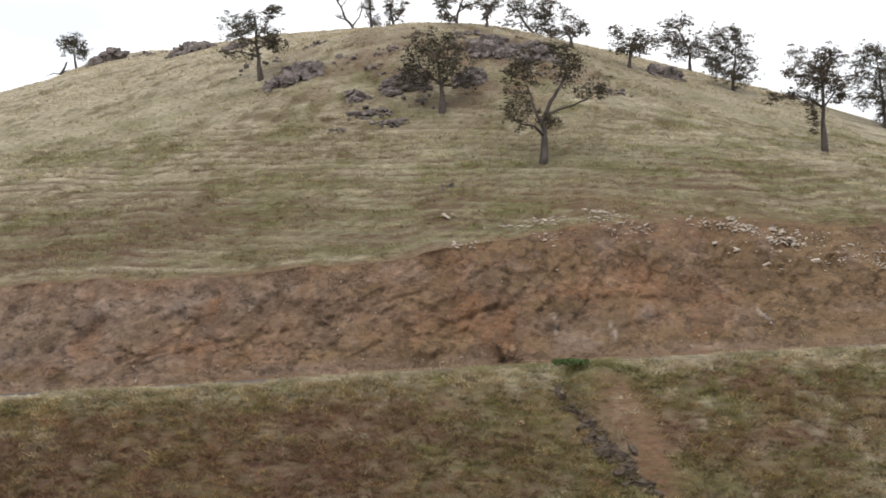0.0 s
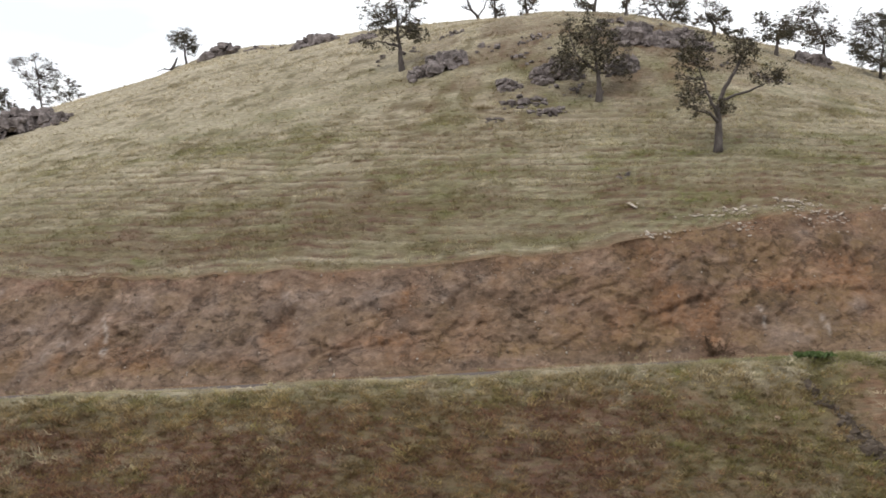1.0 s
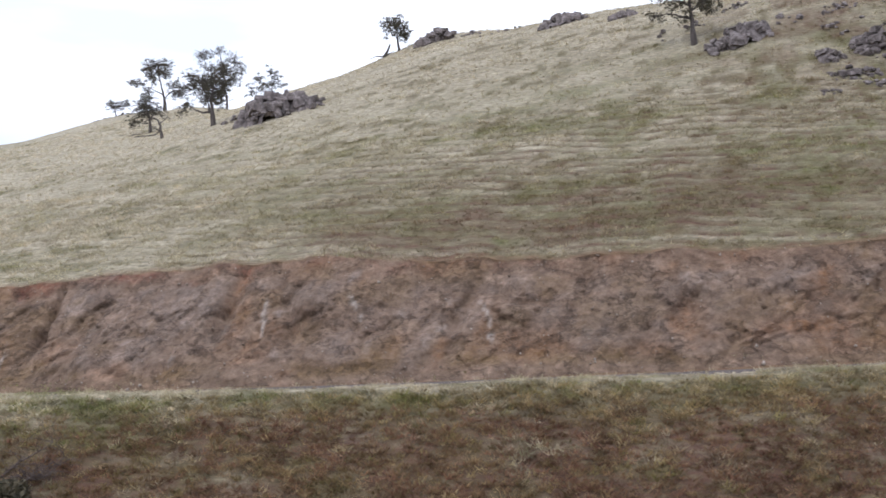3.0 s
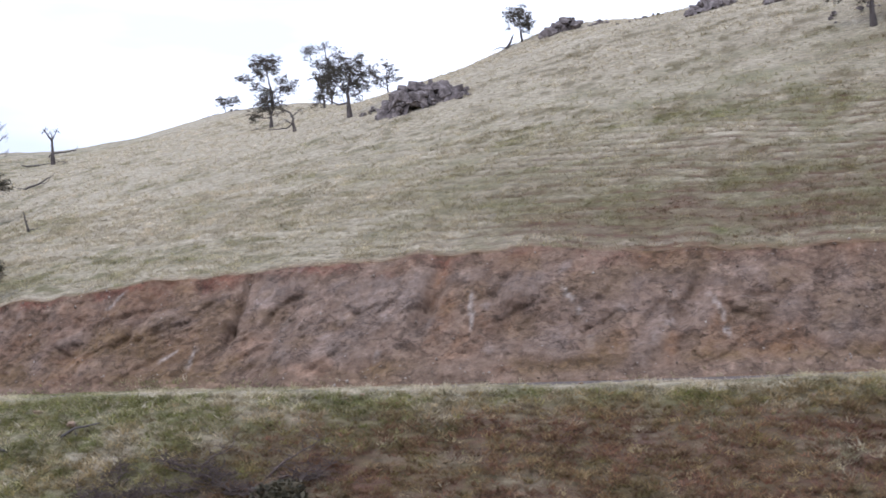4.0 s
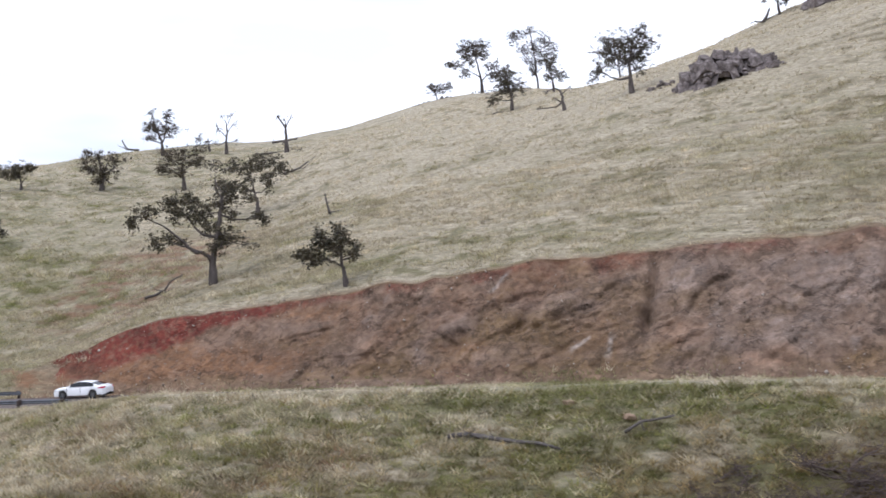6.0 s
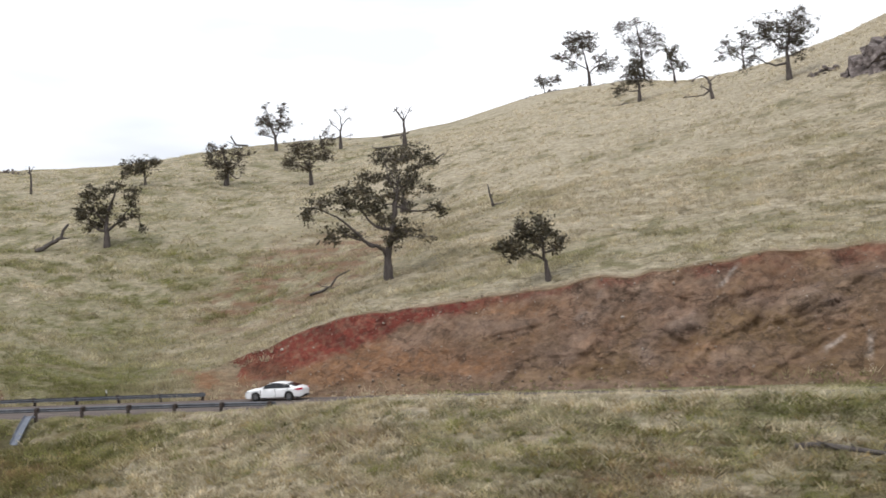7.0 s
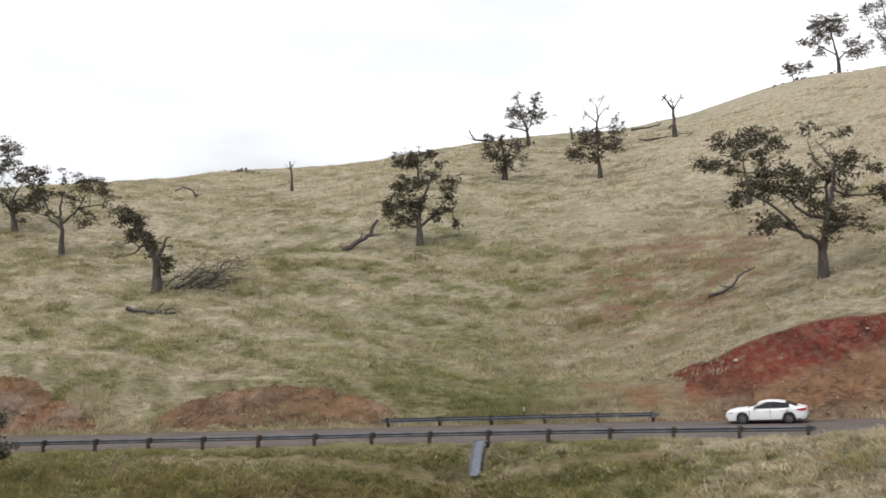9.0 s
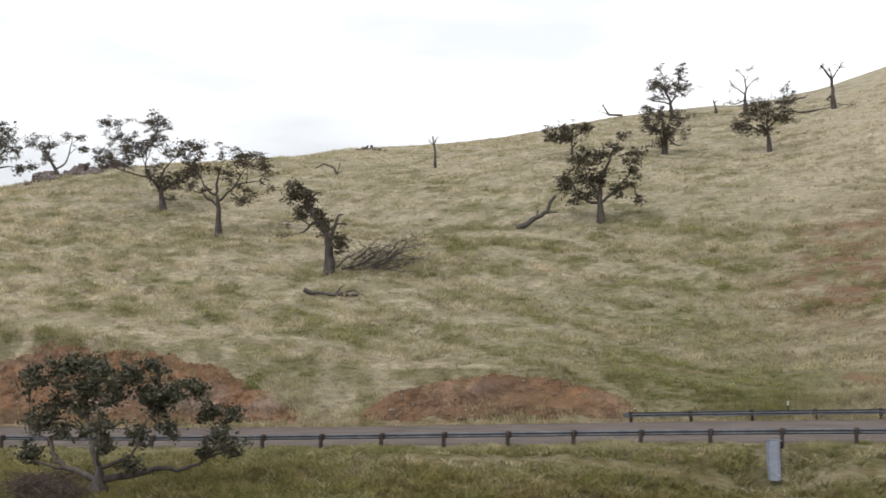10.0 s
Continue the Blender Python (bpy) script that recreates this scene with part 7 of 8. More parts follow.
outcrop(-229.7, 189.6, 4.8, 2.2, 0.9, 12, 25, CRAG, 0)


for fx, fy, fw, fs in ((-8, 147, 9, 51), (2, 152, 8, 52), (10, 156, 8, 53), (-15, 151, 8, 54), (-2.5, 139, 7, 55), (15, 147, 7, 56), (-26, 158, 8, 57), (-52, 196, 9, 58)):
    outcrop(fx, fy, fw, 3.2, 1.15, 5, fs, "low dark stones scattered in the summit grass")


def gully_stones():
    """Dark stones washed into the gully below the road."""
    rng = random.Random(40)
    ob = new("gully_stones")
    ob.location = (10.6, 76.2, float(ground_z(10.6, 76.2)))
    tagged(ob, "dark broken stones washed into the gully below the road", "stones")
    for k in range(170):
        t = rng.random() ** 0.8
        px, py = 8.1 + 5.2 * t + rng.gauss(0, 0.35 + 0.35 * t), 79.8 - 7.2 * t + rng.gauss(0, 0.3)
        s = rng.uniform(0.14, 0.46) * (0.7 + 0.5 * t)
        o = new("stone", rng.choice(DARKS))
        o.parent = ob
        o.location = (px - 10.6, py - 76.2, float(ground_z(px, py)) + s * 0.25 - ob.location.z)
        o.rotation_euler = (rng.uniform(-0.5, 0.5), rng.uniform(-0.5, 0.5), rng.uniform(0, 6.3))
        o.scale = (s * rng.uniform(1.0, 2.0), s, s * rng.uniform(0.6, 1.1))


gully_stones()


def pale_stones():
    """The loose pale stones that lie along the upper edge of the cut, and here and there on it."""
    rng = random.Random(77)
    # runs of stones: from x, y to x, y, spread, count
    runs = [(-0.5, 109.8, 1.5, 109.6, 0.5, 10), (5.5, 107.8, 11.5, 109.5, 0.8, 30), (8.5, 106.6, 11, 107.0, 0.5, 12), (14.5, 110.4, 18.0, 111.0, 0.6, 26), (12, 108.8, 20, 109.6, 1.0, 20), (25, 111.8, 31, 111.6, 0.8, 30),
            (29.0, 111.4, 35.0, 109.9, 0.6, 70), (33, 111.6, 38, 110.8, 0.8, 34), (36.0, 110.0, 40.5, 107.9, 0.7, 54), (39.5, 108.4, 46.0, 105.6, 0.6, 70), (38, 110.0, 43, 108.4, 0.9, 26), (1.0, 104.3, 5.0, 104.8, 0.5, 14), (29, 109.6, 38, 107.0, 1.2, 28), (16, 108.4, 24, 110.4, 1.2, 20)]
    n, small_v, small_f = 0, [], []
    for x, y, x1, y1, spread, count in runs:
        for k in range(int(count * 2.0)):
            f = rng.random()
            px, py = x + (x1 - x) * f + rng.gauss(0, spread), y + (y1 - y) * f + rng.gauss(0, spread * 0.5)
            s = (abs(rng.gauss(0.07, 0.075)) + 0.045) * (1.5 if rng.random() < 0.06 else 0.78)
            m = pose(px, py, float(ground_z(px, py)) + s * 0.25, rng.uniform(-28, 28), rng.uniform(-28, 28), rng.uniform(0, 360))
            size = Vector((s * rng.uniform(1.1, 2.6), s, s * rng.uniform(0.4, 0.9)))
            me = rng.choice(PALES)
            if s < 0.125:
                at = len(small_v)
                small_v += [m @ Vector((v.co.x * size.x, v.co.y * size.y, v.co.z * size.z)) for v in me.vertices]
                small_f += [tuple(at + i for i in f.vertices) for f in me.polygons]
                continue
            o = new("stone", me)
            o.matrix_world = m @ Matrix.Diagonal((*size, 1))
            tagged(o, "loose pale stone on the edge of the cut", "stone", group="pale stones along the cut")
            n += 1
    tagged(mesh_object("pale_gravel", small_v, small_f, M_PALE), "small pale stones strewn along the edge of the cut", "gravel", kind="stuff")
    for x, y, s in ((-90.8, 77.0, 0.45), (-87.5, 75.0, 0.5), (-96.2, 68.5, 0.4), (5.5, 76.5, 0.35), (-70, 77.5, 0.22), (-57, 79.5, 0.2), (23, 83, 0.22), (-24, 80, 0.2), (-44, 77, 0.18), (-101, 73, 0.3)):
        s = s * 0.7
        o = new("stone", TANS[n % 3])
        n += 1
        o.location = (x, y, float(ground_z(x, y)) + s * 0.3)
        o.rotation_euler = (0, 0, n * 1.3)
        o.scale = (s * 1.3, s, s * 0.7)
        tagged(o, "pale tan stone in the lower grass", "stone", group="stones on the lower slope")


pale_stones()


# ---- guard rails ----
def sweep(points, profile):
    """Sweeps a profile of (across, up) pairs along level points."""
    verts, faces = [], []
    n, k = len(points), len(profile)
    for i, p in enumerate(points):
        way = (points[min(i + 1, n - 1)] - points[max(i - 1, 0)]).normalized()
        side = Vector((-way.y, way.x, 0)).normalized()
        for a, u in profile:
            verts.append(p + side * a + Vector((0, 0, u)))
    for i in range(n - 1):
        for j in range(k):
            faces.append((i * k + j, i * k + (j + 1) % k, (i + 1) * k + (j + 1) % k, (i + 1) * k + j))
    faces.append(tuple(range(k))[::-1])
    faces.append(tuple((n - 1) * k + j for j in range(k)))
    return verts, faces


def box_mesh(name, sx, sy, sz, bevel, mat):
    bm = bmesh.new()
    bmesh.ops.create_cube(bm, size=1.0)
    for v in bm.verts:
        v.co = Vector((v.co.x * sx, v.co.y * sy, (v.co.z + 0.5) * sz))
    if bevel:
        bmesh.ops.bevel(bm, geom=list(bm.edges), offset=bevel, segments=1, affect="EDGES")
    me = bpy.data.meshes.new(name)
    bm.to_mesh(me)
    bm.free()
    me.materials.append(mat)
    return me


W_BEAM = [(0.0, 0.44), (0.05, 0.47), (0.08, 0.52), (0.03, 0.57), (0.0, 0.60), (0.03, 0.63), (0.08, 0.68), (0.05, 0.73), (0.0, 0.76), (-0.012, 0.75), (0.035, 0.725), (0.062, 0.68), (0.018, 0.635), (-0.014, 0.60), (0.018, 0.565), (0.062, 0.52), (0.035, 0.475), (-0.012, 0.45)]


def guard_rail(x0, x1, offset, face, post_side, label, sunk=0.0):
    """A W-beam rail beside the road from x0 to x1. face: the side that its ridges turn to."""
    xs = np.arange(x0, x1 - 0.01, -3.81 / 4) if x0 > x1 else np.arange(x0, x1, 3.81 / 4)
    pts = [Vector((float(x), float(road_y(x)) + offset, float(road_z(x)) - sunk)) for x in xs]
    rail = new("guard_rail")
    base = Vector(pts[0])
    rail.location = base
    tagged(rail, label, "guard rail", group="roadside guard rails")
    v, f = sweep([p - base for p in pts], [(a * face, u) for a, u in W_BEAM])
    mesh_object("beam", v, f, M_STEEL, rail, "galvanised W-shaped steel beam")
    post = box_mesh("post", 0.20, 0.18, 1.05, 0.012, M_POST)
    block = box_mesh("spacer_block", 0.24, 0.19, 0.38, 0.012, M_POST)
    for i in range(0, len(pts), 4):
        p = pts[i] - base
        o = new("post", post)
        o.parent = rail
        o.location = p + Vector((0, post_side * 0.30, -0.28))
        b = new("spacer_block", block)
        b.parent = rail
        b.location = p + Vector((0, post_side * 0.12, 0.43))
    # flared end shoes
    for p, q in ((pts[0], pts[1]), (pts[-1], pts[-2])):
        way = (p - q).normalized() * 0.42
        bm = bmesh.new()
        ring = []
        for t in (0.0, 1.0):
            for a, u in ((-0.05, 0.42), (0.10, 0.42), (0.10, 0.78), (-0.05, 0.78)):
                k = 1 - 0.45 * t
                ring.append(bm.verts.new(p - base + way * t + Vector((0, face * a * k, 0.60 + (u - 0.60) * k))))
        for j in range(4):
            bm.faces.new((ring[j], ring[(j + 1) % 4], ring[4 + (j + 1) % 4], ring[4 + j]))
        bm.faces.new(ring[4:])
        part("end_shoe", bm, M_STEEL, rail)
    return rail


guard_rail(-132.4, -215.0, -4.6, 1, -1, "long galvanised guard rail with dark posts beside the road")
guard_rail(-143.2, -162.6, 4.75, -1, 1, "short galvanised guard rail on the hill side", 0.2)


def drain_chute():
    """The open metal trough that takes the road's water down the bank."""
    x, y = -151.9, 92.55
    a = Vector((x, y, 1.52))
    b = Vector((x + 0.15, y - 1.0, 0.80))
    c = Vector((x + 0.4, y - 2.2, -0.22))
    rim, deep = 0.34, 0.14
    shape = [(-rim, 0.12), (-rim, 0.0), (-0.24, -deep * 0.6), (0, -deep * 0.7), (0.24, -deep * 0.6), (rim, 0.0), (rim, 0.12), (rim - 0.03, 0.12), (rim - 0.03, 0.02), (0.22, -deep * 0.5), (0, -deep * 0.6), (-0.22, -deep * 0.5), (-rim + 0.03, 0.02), (-rim + 0.03, 0.12)]
    ob = new("drain_chute")
    ob.location = a
    tagged(ob, "pale grey metal drain chute running down the bank", "drain chute")
    v, f = sweep([Vector((0, 0, 0)), b - a, c - a], shape)
    mesh_object("trough", v, f, M_CHUTE, ob)
    lip = box_mesh("lip", 0.95, 0.12, 0.12, 0.02, M_CHUTE)
    o = new("lip", lip)
    o.parent = ob
    o.location = (0, 0.10, -0.14)


drain_chute()


def marker(x, offset, label):
    z = float(ground_z(x, road_y(x) + offset))
    ob = new("road_marker")
    ob.location = (x, float(road_y(x)) + offset, z)
    tagged(ob, label, "marker post")
    o = new("post", box_mesh("post", 0.09, 0.04, 1.15, 0.008, M_POST))
    o.parent = ob
    o.location = (0, 0, -0.1)
    p = new("reflector", box_mesh("reflector", 0.10, 0.05, 0.28, 0.008, M_CONCRETE))
    p.parent = ob
    p.location = (0, 0, 0.80)


marker(-152.6, 6.1, "slim roadside marker post with a white reflector")


# ---- the white car ----
def strip_mesh(name, grid, mat, parent, label="", smooth=True):
    """A mesh over a grid of points, rows by columns."""
    n, k = len(grid), len(grid[0])
    verts = [p for row in grid for p in row]
    faces = [(i * k + j, i * k + j + 1, (i + 1) * k + j + 1, (i + 1) * k + j) for i in range(n - 1) for j in range(k - 1)]
    return mesh_object(name, verts, faces, mat, parent, label, smooth)


def wheel_parts(car, x, side):
    """One wheel: tyre and spoked rim."""
    wheel = new("wheel")
    wheel.parent = car
    wheel.location = (x, side * 0.80, 0.345)
    ring = [(0.215, -0.10), (0.235, -0.115), (0.30, -0.12), (0.335, -0.10), (0.345, -0.05), (0.345, 0.05), (0.335, 0.10), (0.30, 0.12), (0.235, 0.115), (0.215, 0.10)]
    steps = 28
    grid = [[Vector((r * math.cos(2 * math.pi * i / steps), w, r * math.sin(2 * math.pi * i / steps))) for r, w in ring] for i in range(steps + 1)]
    strip_mesh("tyre", grid, M_TYRE, wheel)
    bm = bmesh.new()
    for i in range(10):
        a0 = 2 * math.pi * i / 10
        quad = []
        for r, half in ((0.045, 0.030), (0.222, 0.020)):
            for s in (-1, 1):
                t = a0 + s * half / r
                quad.append(Vector((r * math.cos(t), side * (0.085 if r < 0.1 else 0.105), r * math.sin(t))))
        v = [bm.verts.new(q) for q in quad] + [bm.verts.new(q - Vector((0, side * 0.035, 0))) for q in quad]
        for f in ((0, 1, 3, 2), (0, 2, 6, 4), (1, 5, 7, 3), (2, 3, 7, 6)):
            bm.faces.new([v[j] for j in f])
    for r0, r1, y0, y1 in ((0.205, 0.232, 0.112, 0.112), (0.0, 0.06, 0.10, 0.088)):
        last = None
        for i in range(25):
            t = 2 * math.pi * i / 24
            pair = (bm.verts.new((r0 * math.cos(t), side * y0, r0 * math.sin(t))), bm.verts.new((r1 * math.cos(t), side * y1, r1 * math.sin(t))))
            if last:
                bm.faces.new((last[0], last[1], pair[1], pair[0]))
            last = pair
    part("rim", bm, M_RIM, wheel, "grey multi-spoke alloy rim")
    # a black backing disc added as the shade in the gaps between spokes
    bm = bmesh.new()
    ring_ = [bm.verts.new((0.215 * math.cos(2 * math.pi * i / 24), side * 0.045, 0.215 * math.sin(2 * math.pi * i / 24))) for i in range(24)]
    bm.faces.new(ring_)
    part("spoke_shade_disc", bm, M_BLACK, wheel, "black disc for the shade behind the spokes")


def white_car(x):
    car = new("car")
    tagged(car, "white four-door sedan on the far lane of the road", "car")
    lane = 2.8
    y = float(road_y(x)) + lane
    ahead = Vector((-2.0, float(road_y(x - 1) - road_y(x + 1)), float(road_z(x - 1) - road_z(x + 1)))).normalized()
    left = Vector((0, 0, 1)).cross(ahead).normalized()
    up = ahead.cross(left)
    m = Matrix((ahead, left, up)).transposed().to_4x4()
    m.translation = (x, y, float(road_z(x)) + 0.035)
    car.matrix_world = m
    stations = sorted({round(2.49 - 0.0553 * i, 3) for i in range(91)})
    ks = lambda v, table: float(np.interp(v, [a for a, b in table], [b for a, b in table]))
    belt = [(-2.48, 0.86), (-2.42, 0.97), (-2.1, 1.02), (-1.7, 1.01), (-1.0, 0.975), (0.0, 0.95), (0.9, 0.95), (1.2, 0.945), (1.9, 0.875), (2.25, 0.79), (2.42, 0.71), (2.49, 0.62)]
    width = [(-2.48, 0.66), (-2.42, 0.76), (-2.3, 0.83), (-2.0, 0.89), (-1.0, 0.92), (0.3, 0.92), (1.4, 0.91), (1.9, 0.88), (2.2, 0.81), (2.38, 0.70), (2.49, 0.52)]
    floor_z = [(-2.48, 0.36), (-2.35, 0.26), (-1.9, 0.22), (1.9, 0.20), (2.3, 0.20), (2.49, 0.26)]
    grid = []
    for s in stations:
        zb, w, z0 = ks(s, belt), ks(s, width), ks(s, floor_z)
        for xw in (1.43, -1.44):
            if abs(s - xw) < 0.395:
                z0 = max(z0, 0.345 + math.sqrt(0.395 ** 2 - (s - xw) ** 2) * 0.99)
        z0 = min(z0, zb - 0.13)
        hump = 0.05 if s > 0.9 else 0.03
        half = [(w * 0.955, z0), (w * 0.985, z0 + 0.10 * (zb - z0)), (w, z0 + 0.38 * (zb - z0)), (w * 0.985, z0 + 0.66 * (zb - z0)), (w * 0.975, z0 + 0.80 * (zb - z0)), (w * 0.94, zb - 0.035), (w * 0.86, zb), (w * 0.45, zb + hump), (0, zb + hump * 1.25)]
        grid.append([Vector((s, a, z)) for a, z in half] + [Vector((s, -a, z)) for a, z in half[-2::-1]])
    nose, tail = grid[-1], grid[0]
    cap = lambda row, sx: [[p for p in row], [Vector((p.x + sx, p.y * 0.9, 0.55 + (p.z - 0.55) * 0.85)) for p in row], [Vector((p.x + sx, 0, 0.55 + (p.z - 0.55) * 0.5)) for p in row]]
    strip_mesh("body", cap(tail, -0.03)[::-1] + grid[1:-1] + cap(nose, 0.03), M_PAINT, car, "glossy white bodywork")
    under = [[Vector((s, a, z)) for a, z in ((0.70, 0.60), (0.70, 0.20), (-0.70, 0.20), (-0.70, 0.60))] for s in (-2.3, -1.0, 1.0, 2.25)]
    strip_mesh("underbody", under, M_BLACK, car, smooth=False)
    roof = [(-2.08, 1.03), (-1.85, 1.105), (-1.6, 1.20), (-1.3, 1.30), (-1.0, 1.372), (-0.6, 1.42), (-0.2, 1.43), (0.1, 1.405), (0.4, 1.325), (0.7, 1.19), (1.0, 1.03), (1.16, 0.95)]
    gs = [-2.08 + 3.24 * i / 66 for i in range(67)]

    def section(s):
        zb, zt, w = ks(s, belt) - 0.015, ks(s, roof), ks(s, width)
        k = min(1.0, max(0.0, (zt - zb) / 0.40))
        w0, w1 = w * 0.905, w * (0.905 - 0.225 * k)
        return [(w0, zb), (w0 + (w1 - w0) * 0.05, zb + (zt - zb) * 0.07), (w0 + (w1 - w0) * 0.62, zb + (zt - zb) * 0.66), (w1, zb + (zt - zb) * 0.90), (w1 * 0.90, zb + (zt - zb) * 0.965), (w1 * 0.55, zt), (0, zt + 0.012)]

    def patch(name, s0, s1, j0, j1, sides, mat, label="", out=0.0):
        rows = [s for s in gs if s0 - 0.026 <= s <= s1 + 0.026]
        if sides == "both":
            g = []
            for s in rows:
                h = section(s)[j0:j1 + 1]
                g.append([Vector((s, a, z + out)) for a, z in h] + [Vector((s, -a, z + out)) for a, z in h[-2::-1]])
            strip_mesh(name, g, mat, car, label)
        else:
            for sd in (1, -1):
                g = [[Vector((s, sd * (a + out), z)) for a, z in section(s)[j0:j1 + 1]] for s in rows]
                strip_mesh(name, g, mat, car, label)

    patch("cabin_shell", -2.08, 1.16, 0, 6, "both", M_PAINT, "white roof and pillars")
    # glass lies a little proud of the shell
    patch("side_window", -0.27, 0.74, 1, 3, "side", M_GLASS, "dark tinted side glass", 0.006)
    patch("side_window", -1.50, -0.36, 1, 3, "side", M_GLASS, "dark tinted side glass", 0.006)
    patch("windscreen", 0.46, 1.1, 3, 6, "both", M_GLASS, "sloping dark windscreen", 0.007)
    patch("rear_window", -1.92, -1.25, 3, 6, "both", M_GLASS, "sloping dark rear window", 0.007)
    patch("window_trim", -0.35, -0.28, 1, 3, "side", M_BLACK, "", 0.005)
    for xw in (1.43, -1.44):
        for side in (1, -1):
            wheel_parts(car, xw, side)

    def lens(name, points, thick, mat, label):
        for side in (1, -1):
            bm = bmesh.new()
            a = [bm.verts.new((px, side * py, pz)) for px, py, pz in points]
            b = [bm.verts.new((px * (1 - 0.012), side * (py - thick), pz)) for px, py, pz in points]
            bm.faces.new(a)
            n = len(a)
            for i in range(n):
                bm.faces.new((a[i], a[(i + 1) % n], b[(i + 1) % n], b[i]))
            part(name, bm, mat, car, label)

    lens("headlight", [(2.44, 0.58, 0.62), (2.28, 0.80, 0.66), (1.98, 0.885, 0.745), (2.05, 0.88, 0.775), (2.32, 0.775, 0.715), (2.45, 0.58, 0.67)], 0.06, M_LAMP, "slim clear headlight")
    lens("tail_light", [(-2.50, 0.58, 0.83), (-2.39, 0.82, 0.80), (-2.08, 0.91, 0.83), (-1.88, 0.92, 0.875), (-2.10, 0.90, 0.93), (-2.40, 0.81, 0.965), (-2.51, 0.58, 0.97)], 0.05, M_TAIL, "red wrap-round tail light")
    lens("door_mirror", [(0.80, 0.93, 0.95), (0.66, 1.08, 0.96), (0.62, 1.09, 1.08), (0.68, 0.94, 1.09)], 0.10, M_PAINT, "white door mirror")
    lens("bumper_trim", [(-2.52, 0.50, 0.24), (-2.40, 0.81, 0.23), (-1.92, 0.925, 0.24), (-1.94, 0.925, 0.31), (-2.38, 0.83, 0.46), (-2.52, 0.50, 0.50)], 0.05, M_BLACK, "black rear bumper insert")
    lens("grille", [(2.535, 0.03, 0.26), (2.47, 0.56, 0.26), (2.36, 0.74, 0.30), (2.46, 0.58, 0.50), (2.53, 0.03, 0.56)], 0.03, M_BLACK, "wide black lower grille")
    lens("sill_trim", [(1.00, 0.895, 0.205), (-1.02, 0.895, 0.225), (-1.02, 0.902, 0.285), (1.00, 0.902, 0.265)], 0.04, M_BLACK, "")
    lens("door_handle", [(-0.02, 0.925, 0.80), (-0.24, 0.925, 0.805), (-0.24, 0.935, 0.835), (-0.02, 0.935, 0.83)], 0.02, M_PAINT, "")
    lens("door_handle", [(-0.92, 0.925, 0.825), (-1.12, 0.92, 0.83), (-1.12, 0.93, 0.86), (-0.92, 0.935, 0.855)], 0.02, M_PAINT, "")
    # the dark gaps round the doors
    for xs_, z0_, z1_ in ((0.98, 0.34, 0.93), (-0.30, 0.30, 0.95), (-1.36, 0.62, 0.97)):
        lens("door_gap", [(xs_ + 0.012, 0.926, z0_), (xs_ - 0.012, 0.926, z0_), (xs_ - 0.012, 0.915, z1_), (xs_ + 0.012, 0.915, z1_)], 0.02, M_BLACK, "")
    lens("window_chrome", [(0.86, 0.868, 0.955), (-1.62, 0.862, 1.0), (-1.62, 0.862, 1.022), (0.80, 0.868, 0.977)], 0.02, M_CHROME, "thin bright strip under the side windows")
    lens("exhaust_tip", [(-2.50, 0.55, 0.285), (-2.50, 0.68, 0.285), (-2.50, 0.68, 0.33), (-2.50, 0.55, 0.33)], 0.01, M_RIM, "")


white_car(-135.42)


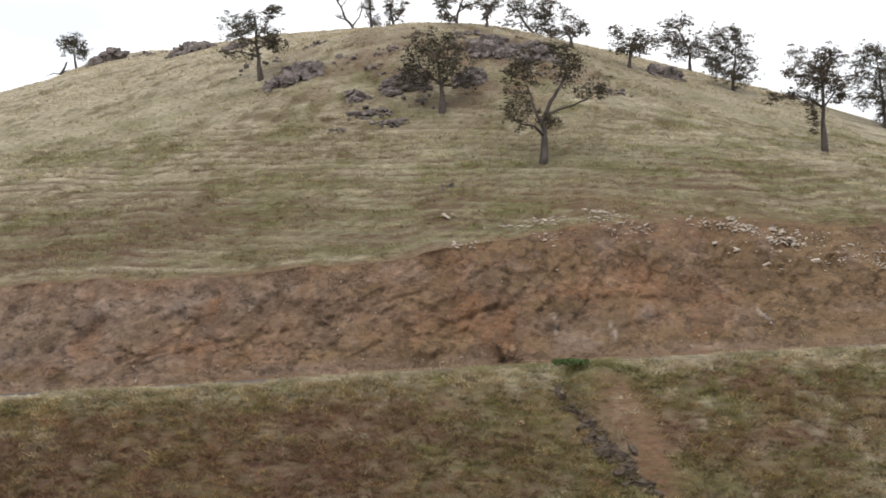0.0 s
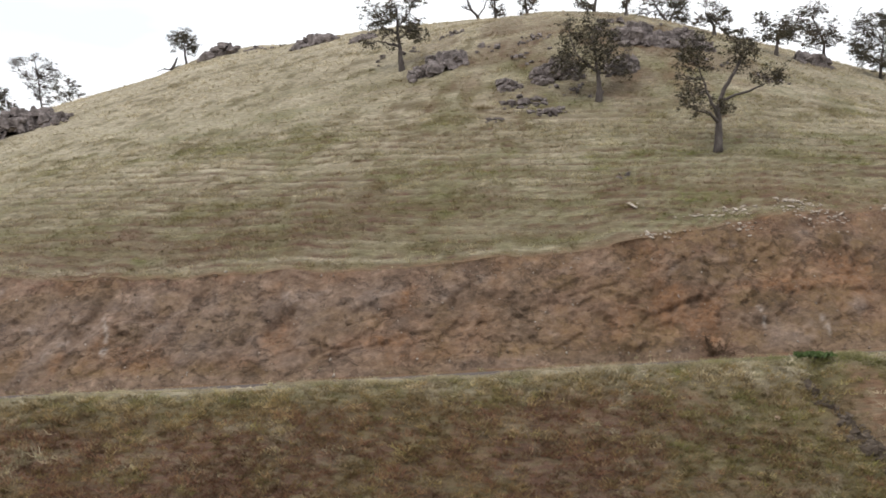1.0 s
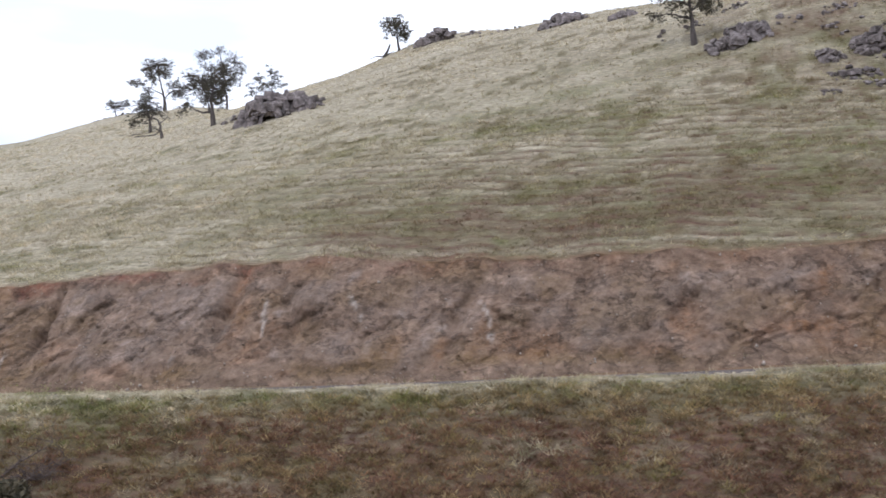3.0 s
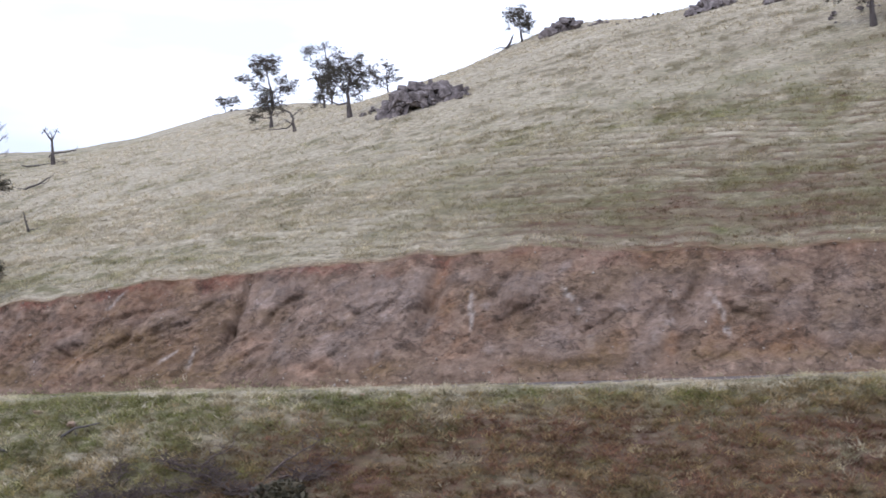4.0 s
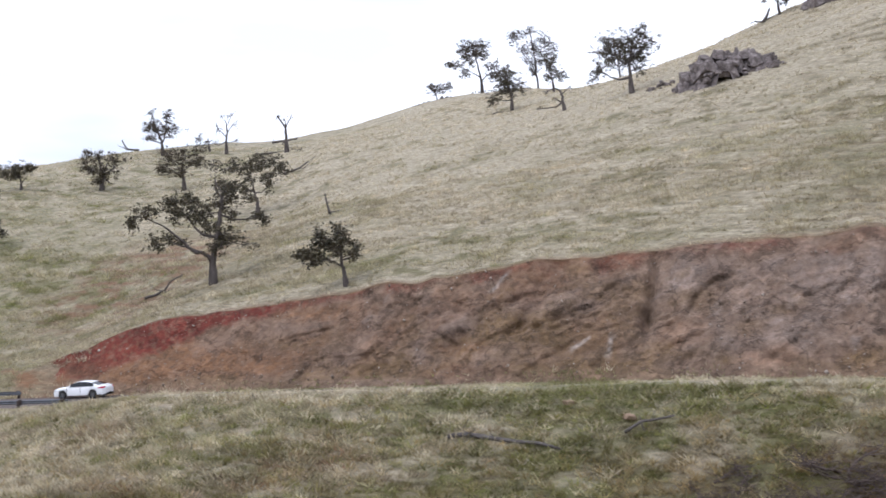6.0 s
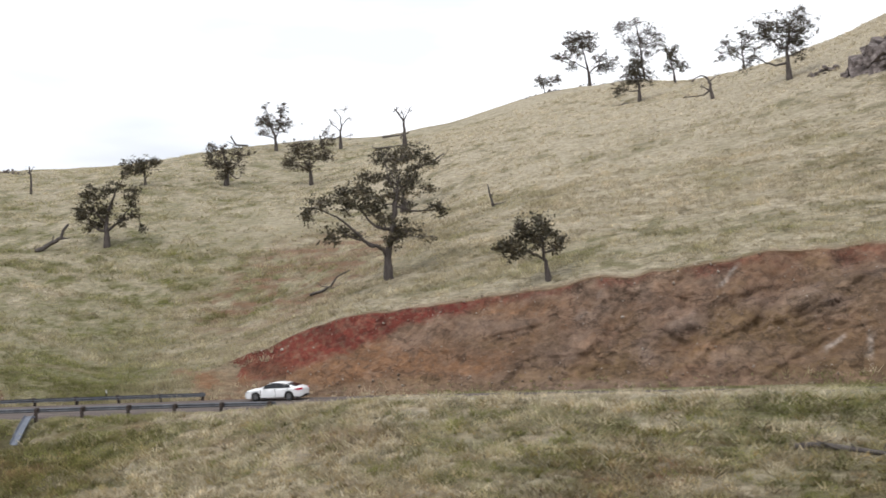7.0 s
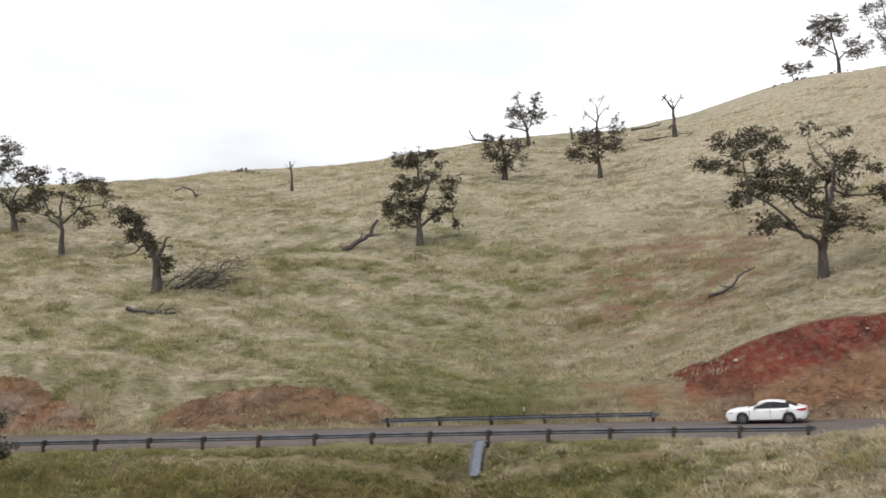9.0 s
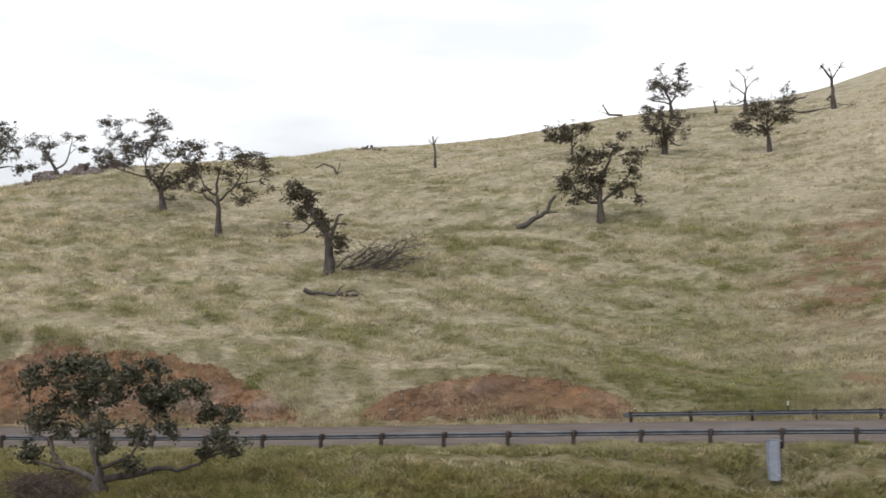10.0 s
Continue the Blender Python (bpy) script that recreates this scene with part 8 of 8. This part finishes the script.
# ---- grass ----
def grass(name, x0, x1, near, far, per_m2, blades, tall, wide, seed, label, lean=0.35, cover=0.2, mat=M_GRASS, mottle=0.5, bush=0.30, hue=0.0):
    """Tufts of grass between two lines over the ground, each a few pointed blades. near, far: y as functions of x."""
    rng = np.random.default_rng(seed)
    xs_ = np.linspace(x0, x1, 200)
    depth_ = far(xs_) - near(xs_)
    n = int(per_m2 * float(np.mean(np.maximum(depth_, 0))) * (x1 - x0))
    x = rng.uniform(x0, x1, n)
    f = rng.uniform(0, 1, n)
    y = near(x) + f * (far(x) - near(x))
    keep = rng.uniform(0, 1, n) > 0.93 * bare_map(x, y)
    keep &= rng.uniform(0, 1, n) > 1.0 * trail_map(x, y)
    thick = np.where(y > road_y(x), fbm(x / 5.5, y / 1.3, seed, 3), fbm(x / 2.4, y / 1.6, seed, 3))
    tr = terraces(x, y, ground_z(x, y))
    keep &= rng.uniform(0, 1, n) < cover + 1.1 * step(0.36, 0.62, thick) * np.where(y > road_y(x), 0.25 + 1.0 * tr, 1.0)
    keep &= rng.uniform(0, 1, n) > 0.92 * tread_shade_map(x, y)
    keep &= ~((np.abs(x + 151.75) < 0.75) & (y < 93.2) & (y > 89.6))
    x, y, thick = x[keep], y[keep], thick[keep]
    n = len(x)
    z = ground_z(x, y)
    green, rust, pale = [np.clip(v + hue * rng.normal(size=n) * (0.25 + v), 0, 1) for v in (green_map(x, y), rust_map(x, y), pale_map(x, y))]
    size = tall * (0.55 + (0.75 if not hue else 0.3) * step(0.35, 0.7, thick) + 0.4 * (hue > 0)) * rng.uniform(0.6, 1.35, n)
    clump = fbm(x / 1.1, y / 0.9, seed + 5, 2) - 0.5
    size = size * (1 + 0.35 * step(-105, -140, x) * step(170, 140, y) * (y > road_y(x)))
    size = size * (1 + (0.9 if not hue else 0.4) * clump)
    tone = np.clip(1.0 + (0.14 + 0.25 * hue) * rng.normal(size=n) + mottle * clump, 0.45, 1.6)
    m = n * blades
    rep = lambda v: np.repeat(v, blades)
    ang = rng.uniform(0, 2 * np.pi, m)
    spread = rep(size) * bush + 0.03
    ox, oy = rng.normal(size=m) * spread, rng.normal(size=m) * spread * 0.7
    bx, by = rep(x) + ox, rep(y) + oy
    bz = rep(z) - 0.05
    h = rep(size) * rng.uniform(0.55, 1.1, m) * np.clip(1.15 - 0.28 * (ox ** 2 + oy ** 2) / spread ** 2, 0.4, 1.15)
    w = wide * rng.uniform(0.6, 1.3, m)
    # blades spread out from the middle of their tuft
    tx, ty = rng.normal(size=m) * lean + 0.5 * lean * ox / spread, rng.normal(size=m) * lean + 0.5 * lean * oy / spread
    a = np.stack([bx - np.cos(ang) * w / 2, by - np.sin(ang) * w / 2, bz], -1)
    b = np.stack([bx + np.cos(ang) * w / 2, by + np.sin(ang) * w / 2, bz], -1)
    c = np.stack([bx + tx * h, by + ty * h, bz + h], -1)
    verts = np.stack([a, b, c], 1).reshape(-1, 3)
    three = lambda v: np.repeat(v, 3 * blades)
    ob = mesh_object(name, verts, np.arange(3 * m).reshape(m, 3), mat, attrs={"pale": three(pale), "green": three(green), "rust": three(rust), "tone": three(tone)})
    return tagged(ob, label, "grass", kind="stuff")


berm_line = lambda x: road_y(x) - along(x, BERM_X, BERM_OUT)
grass("verge_grass", -225, 48, lambda x: berm_line(x) - 1.2, lambda x: road_y(x) - HALF_ROAD - 0.4, 20, 9, 0.26, 0.06, 201, "pale dry verge grass beside the road", 0.8, 0.6, M_GRASS, 0.7)
grass("slope_weeds", -97, 48, lambda x: berm_line(x) - 14, lambda x: berm_line(x) - 1.0, 9.5, 16, 0.36, 0.10, 202, "mottled brown and green weeds on the lower slope", 0.75, 0.85, M_WEED, 0.7, 0.5, 0.45)
grass("slope_grass", -225, -97, lambda x: berm_line(x) - np.interp(x, [-225, -152, -140, -97], [13, 13, 19, 19]), lambda x: berm_line(x) - 1.0, 9.5, 16, 0.40, 0.10, 207, "pale straw-coloured grass on the lower slope", 0.75, 0.85, M_WEED, 0.7, 0.5, 0.40)
grass("hill_grass", -262, 58, lambda x: top_line(x) + 0.1, lambda x: top_line(x) + 34, 7.0, 8, 0.32, 0.10, 203, "dry straw-coloured grass on the hillside", 0.6, 0.4, M_GRASS, 0.8, 0.42)
grass("upper_hill_grass", -262, 58, lambda x: top_line(x) + 34, lambda x: np.interp(x, [-262, -170, -120, -70, 0, 58], [185, 215, 255, 250, 205, 205]), 2.2, 7, 0.30, 0.14, 204, "dry straw-coloured grass near the crest", 0.9, 0.5, M_GRASS, 0.2)
grass("ditch_grass", -225, 48, lambda x: road_y(x) + HALF_ROAD + 0.25, lambda x: toe_line(x) + 0.8, 13, 9, 0.40, 0.07, 205, "thin weeds along the foot of the cut", 0.4)
grass("bank_grass", -225, -139, lambda x: toe_line(x) - 1.0, lambda x: top_line(x) + 0.2, 16, 8, 0.38, 0.07, 206, "green and straw grass on the low bank", 0.4)
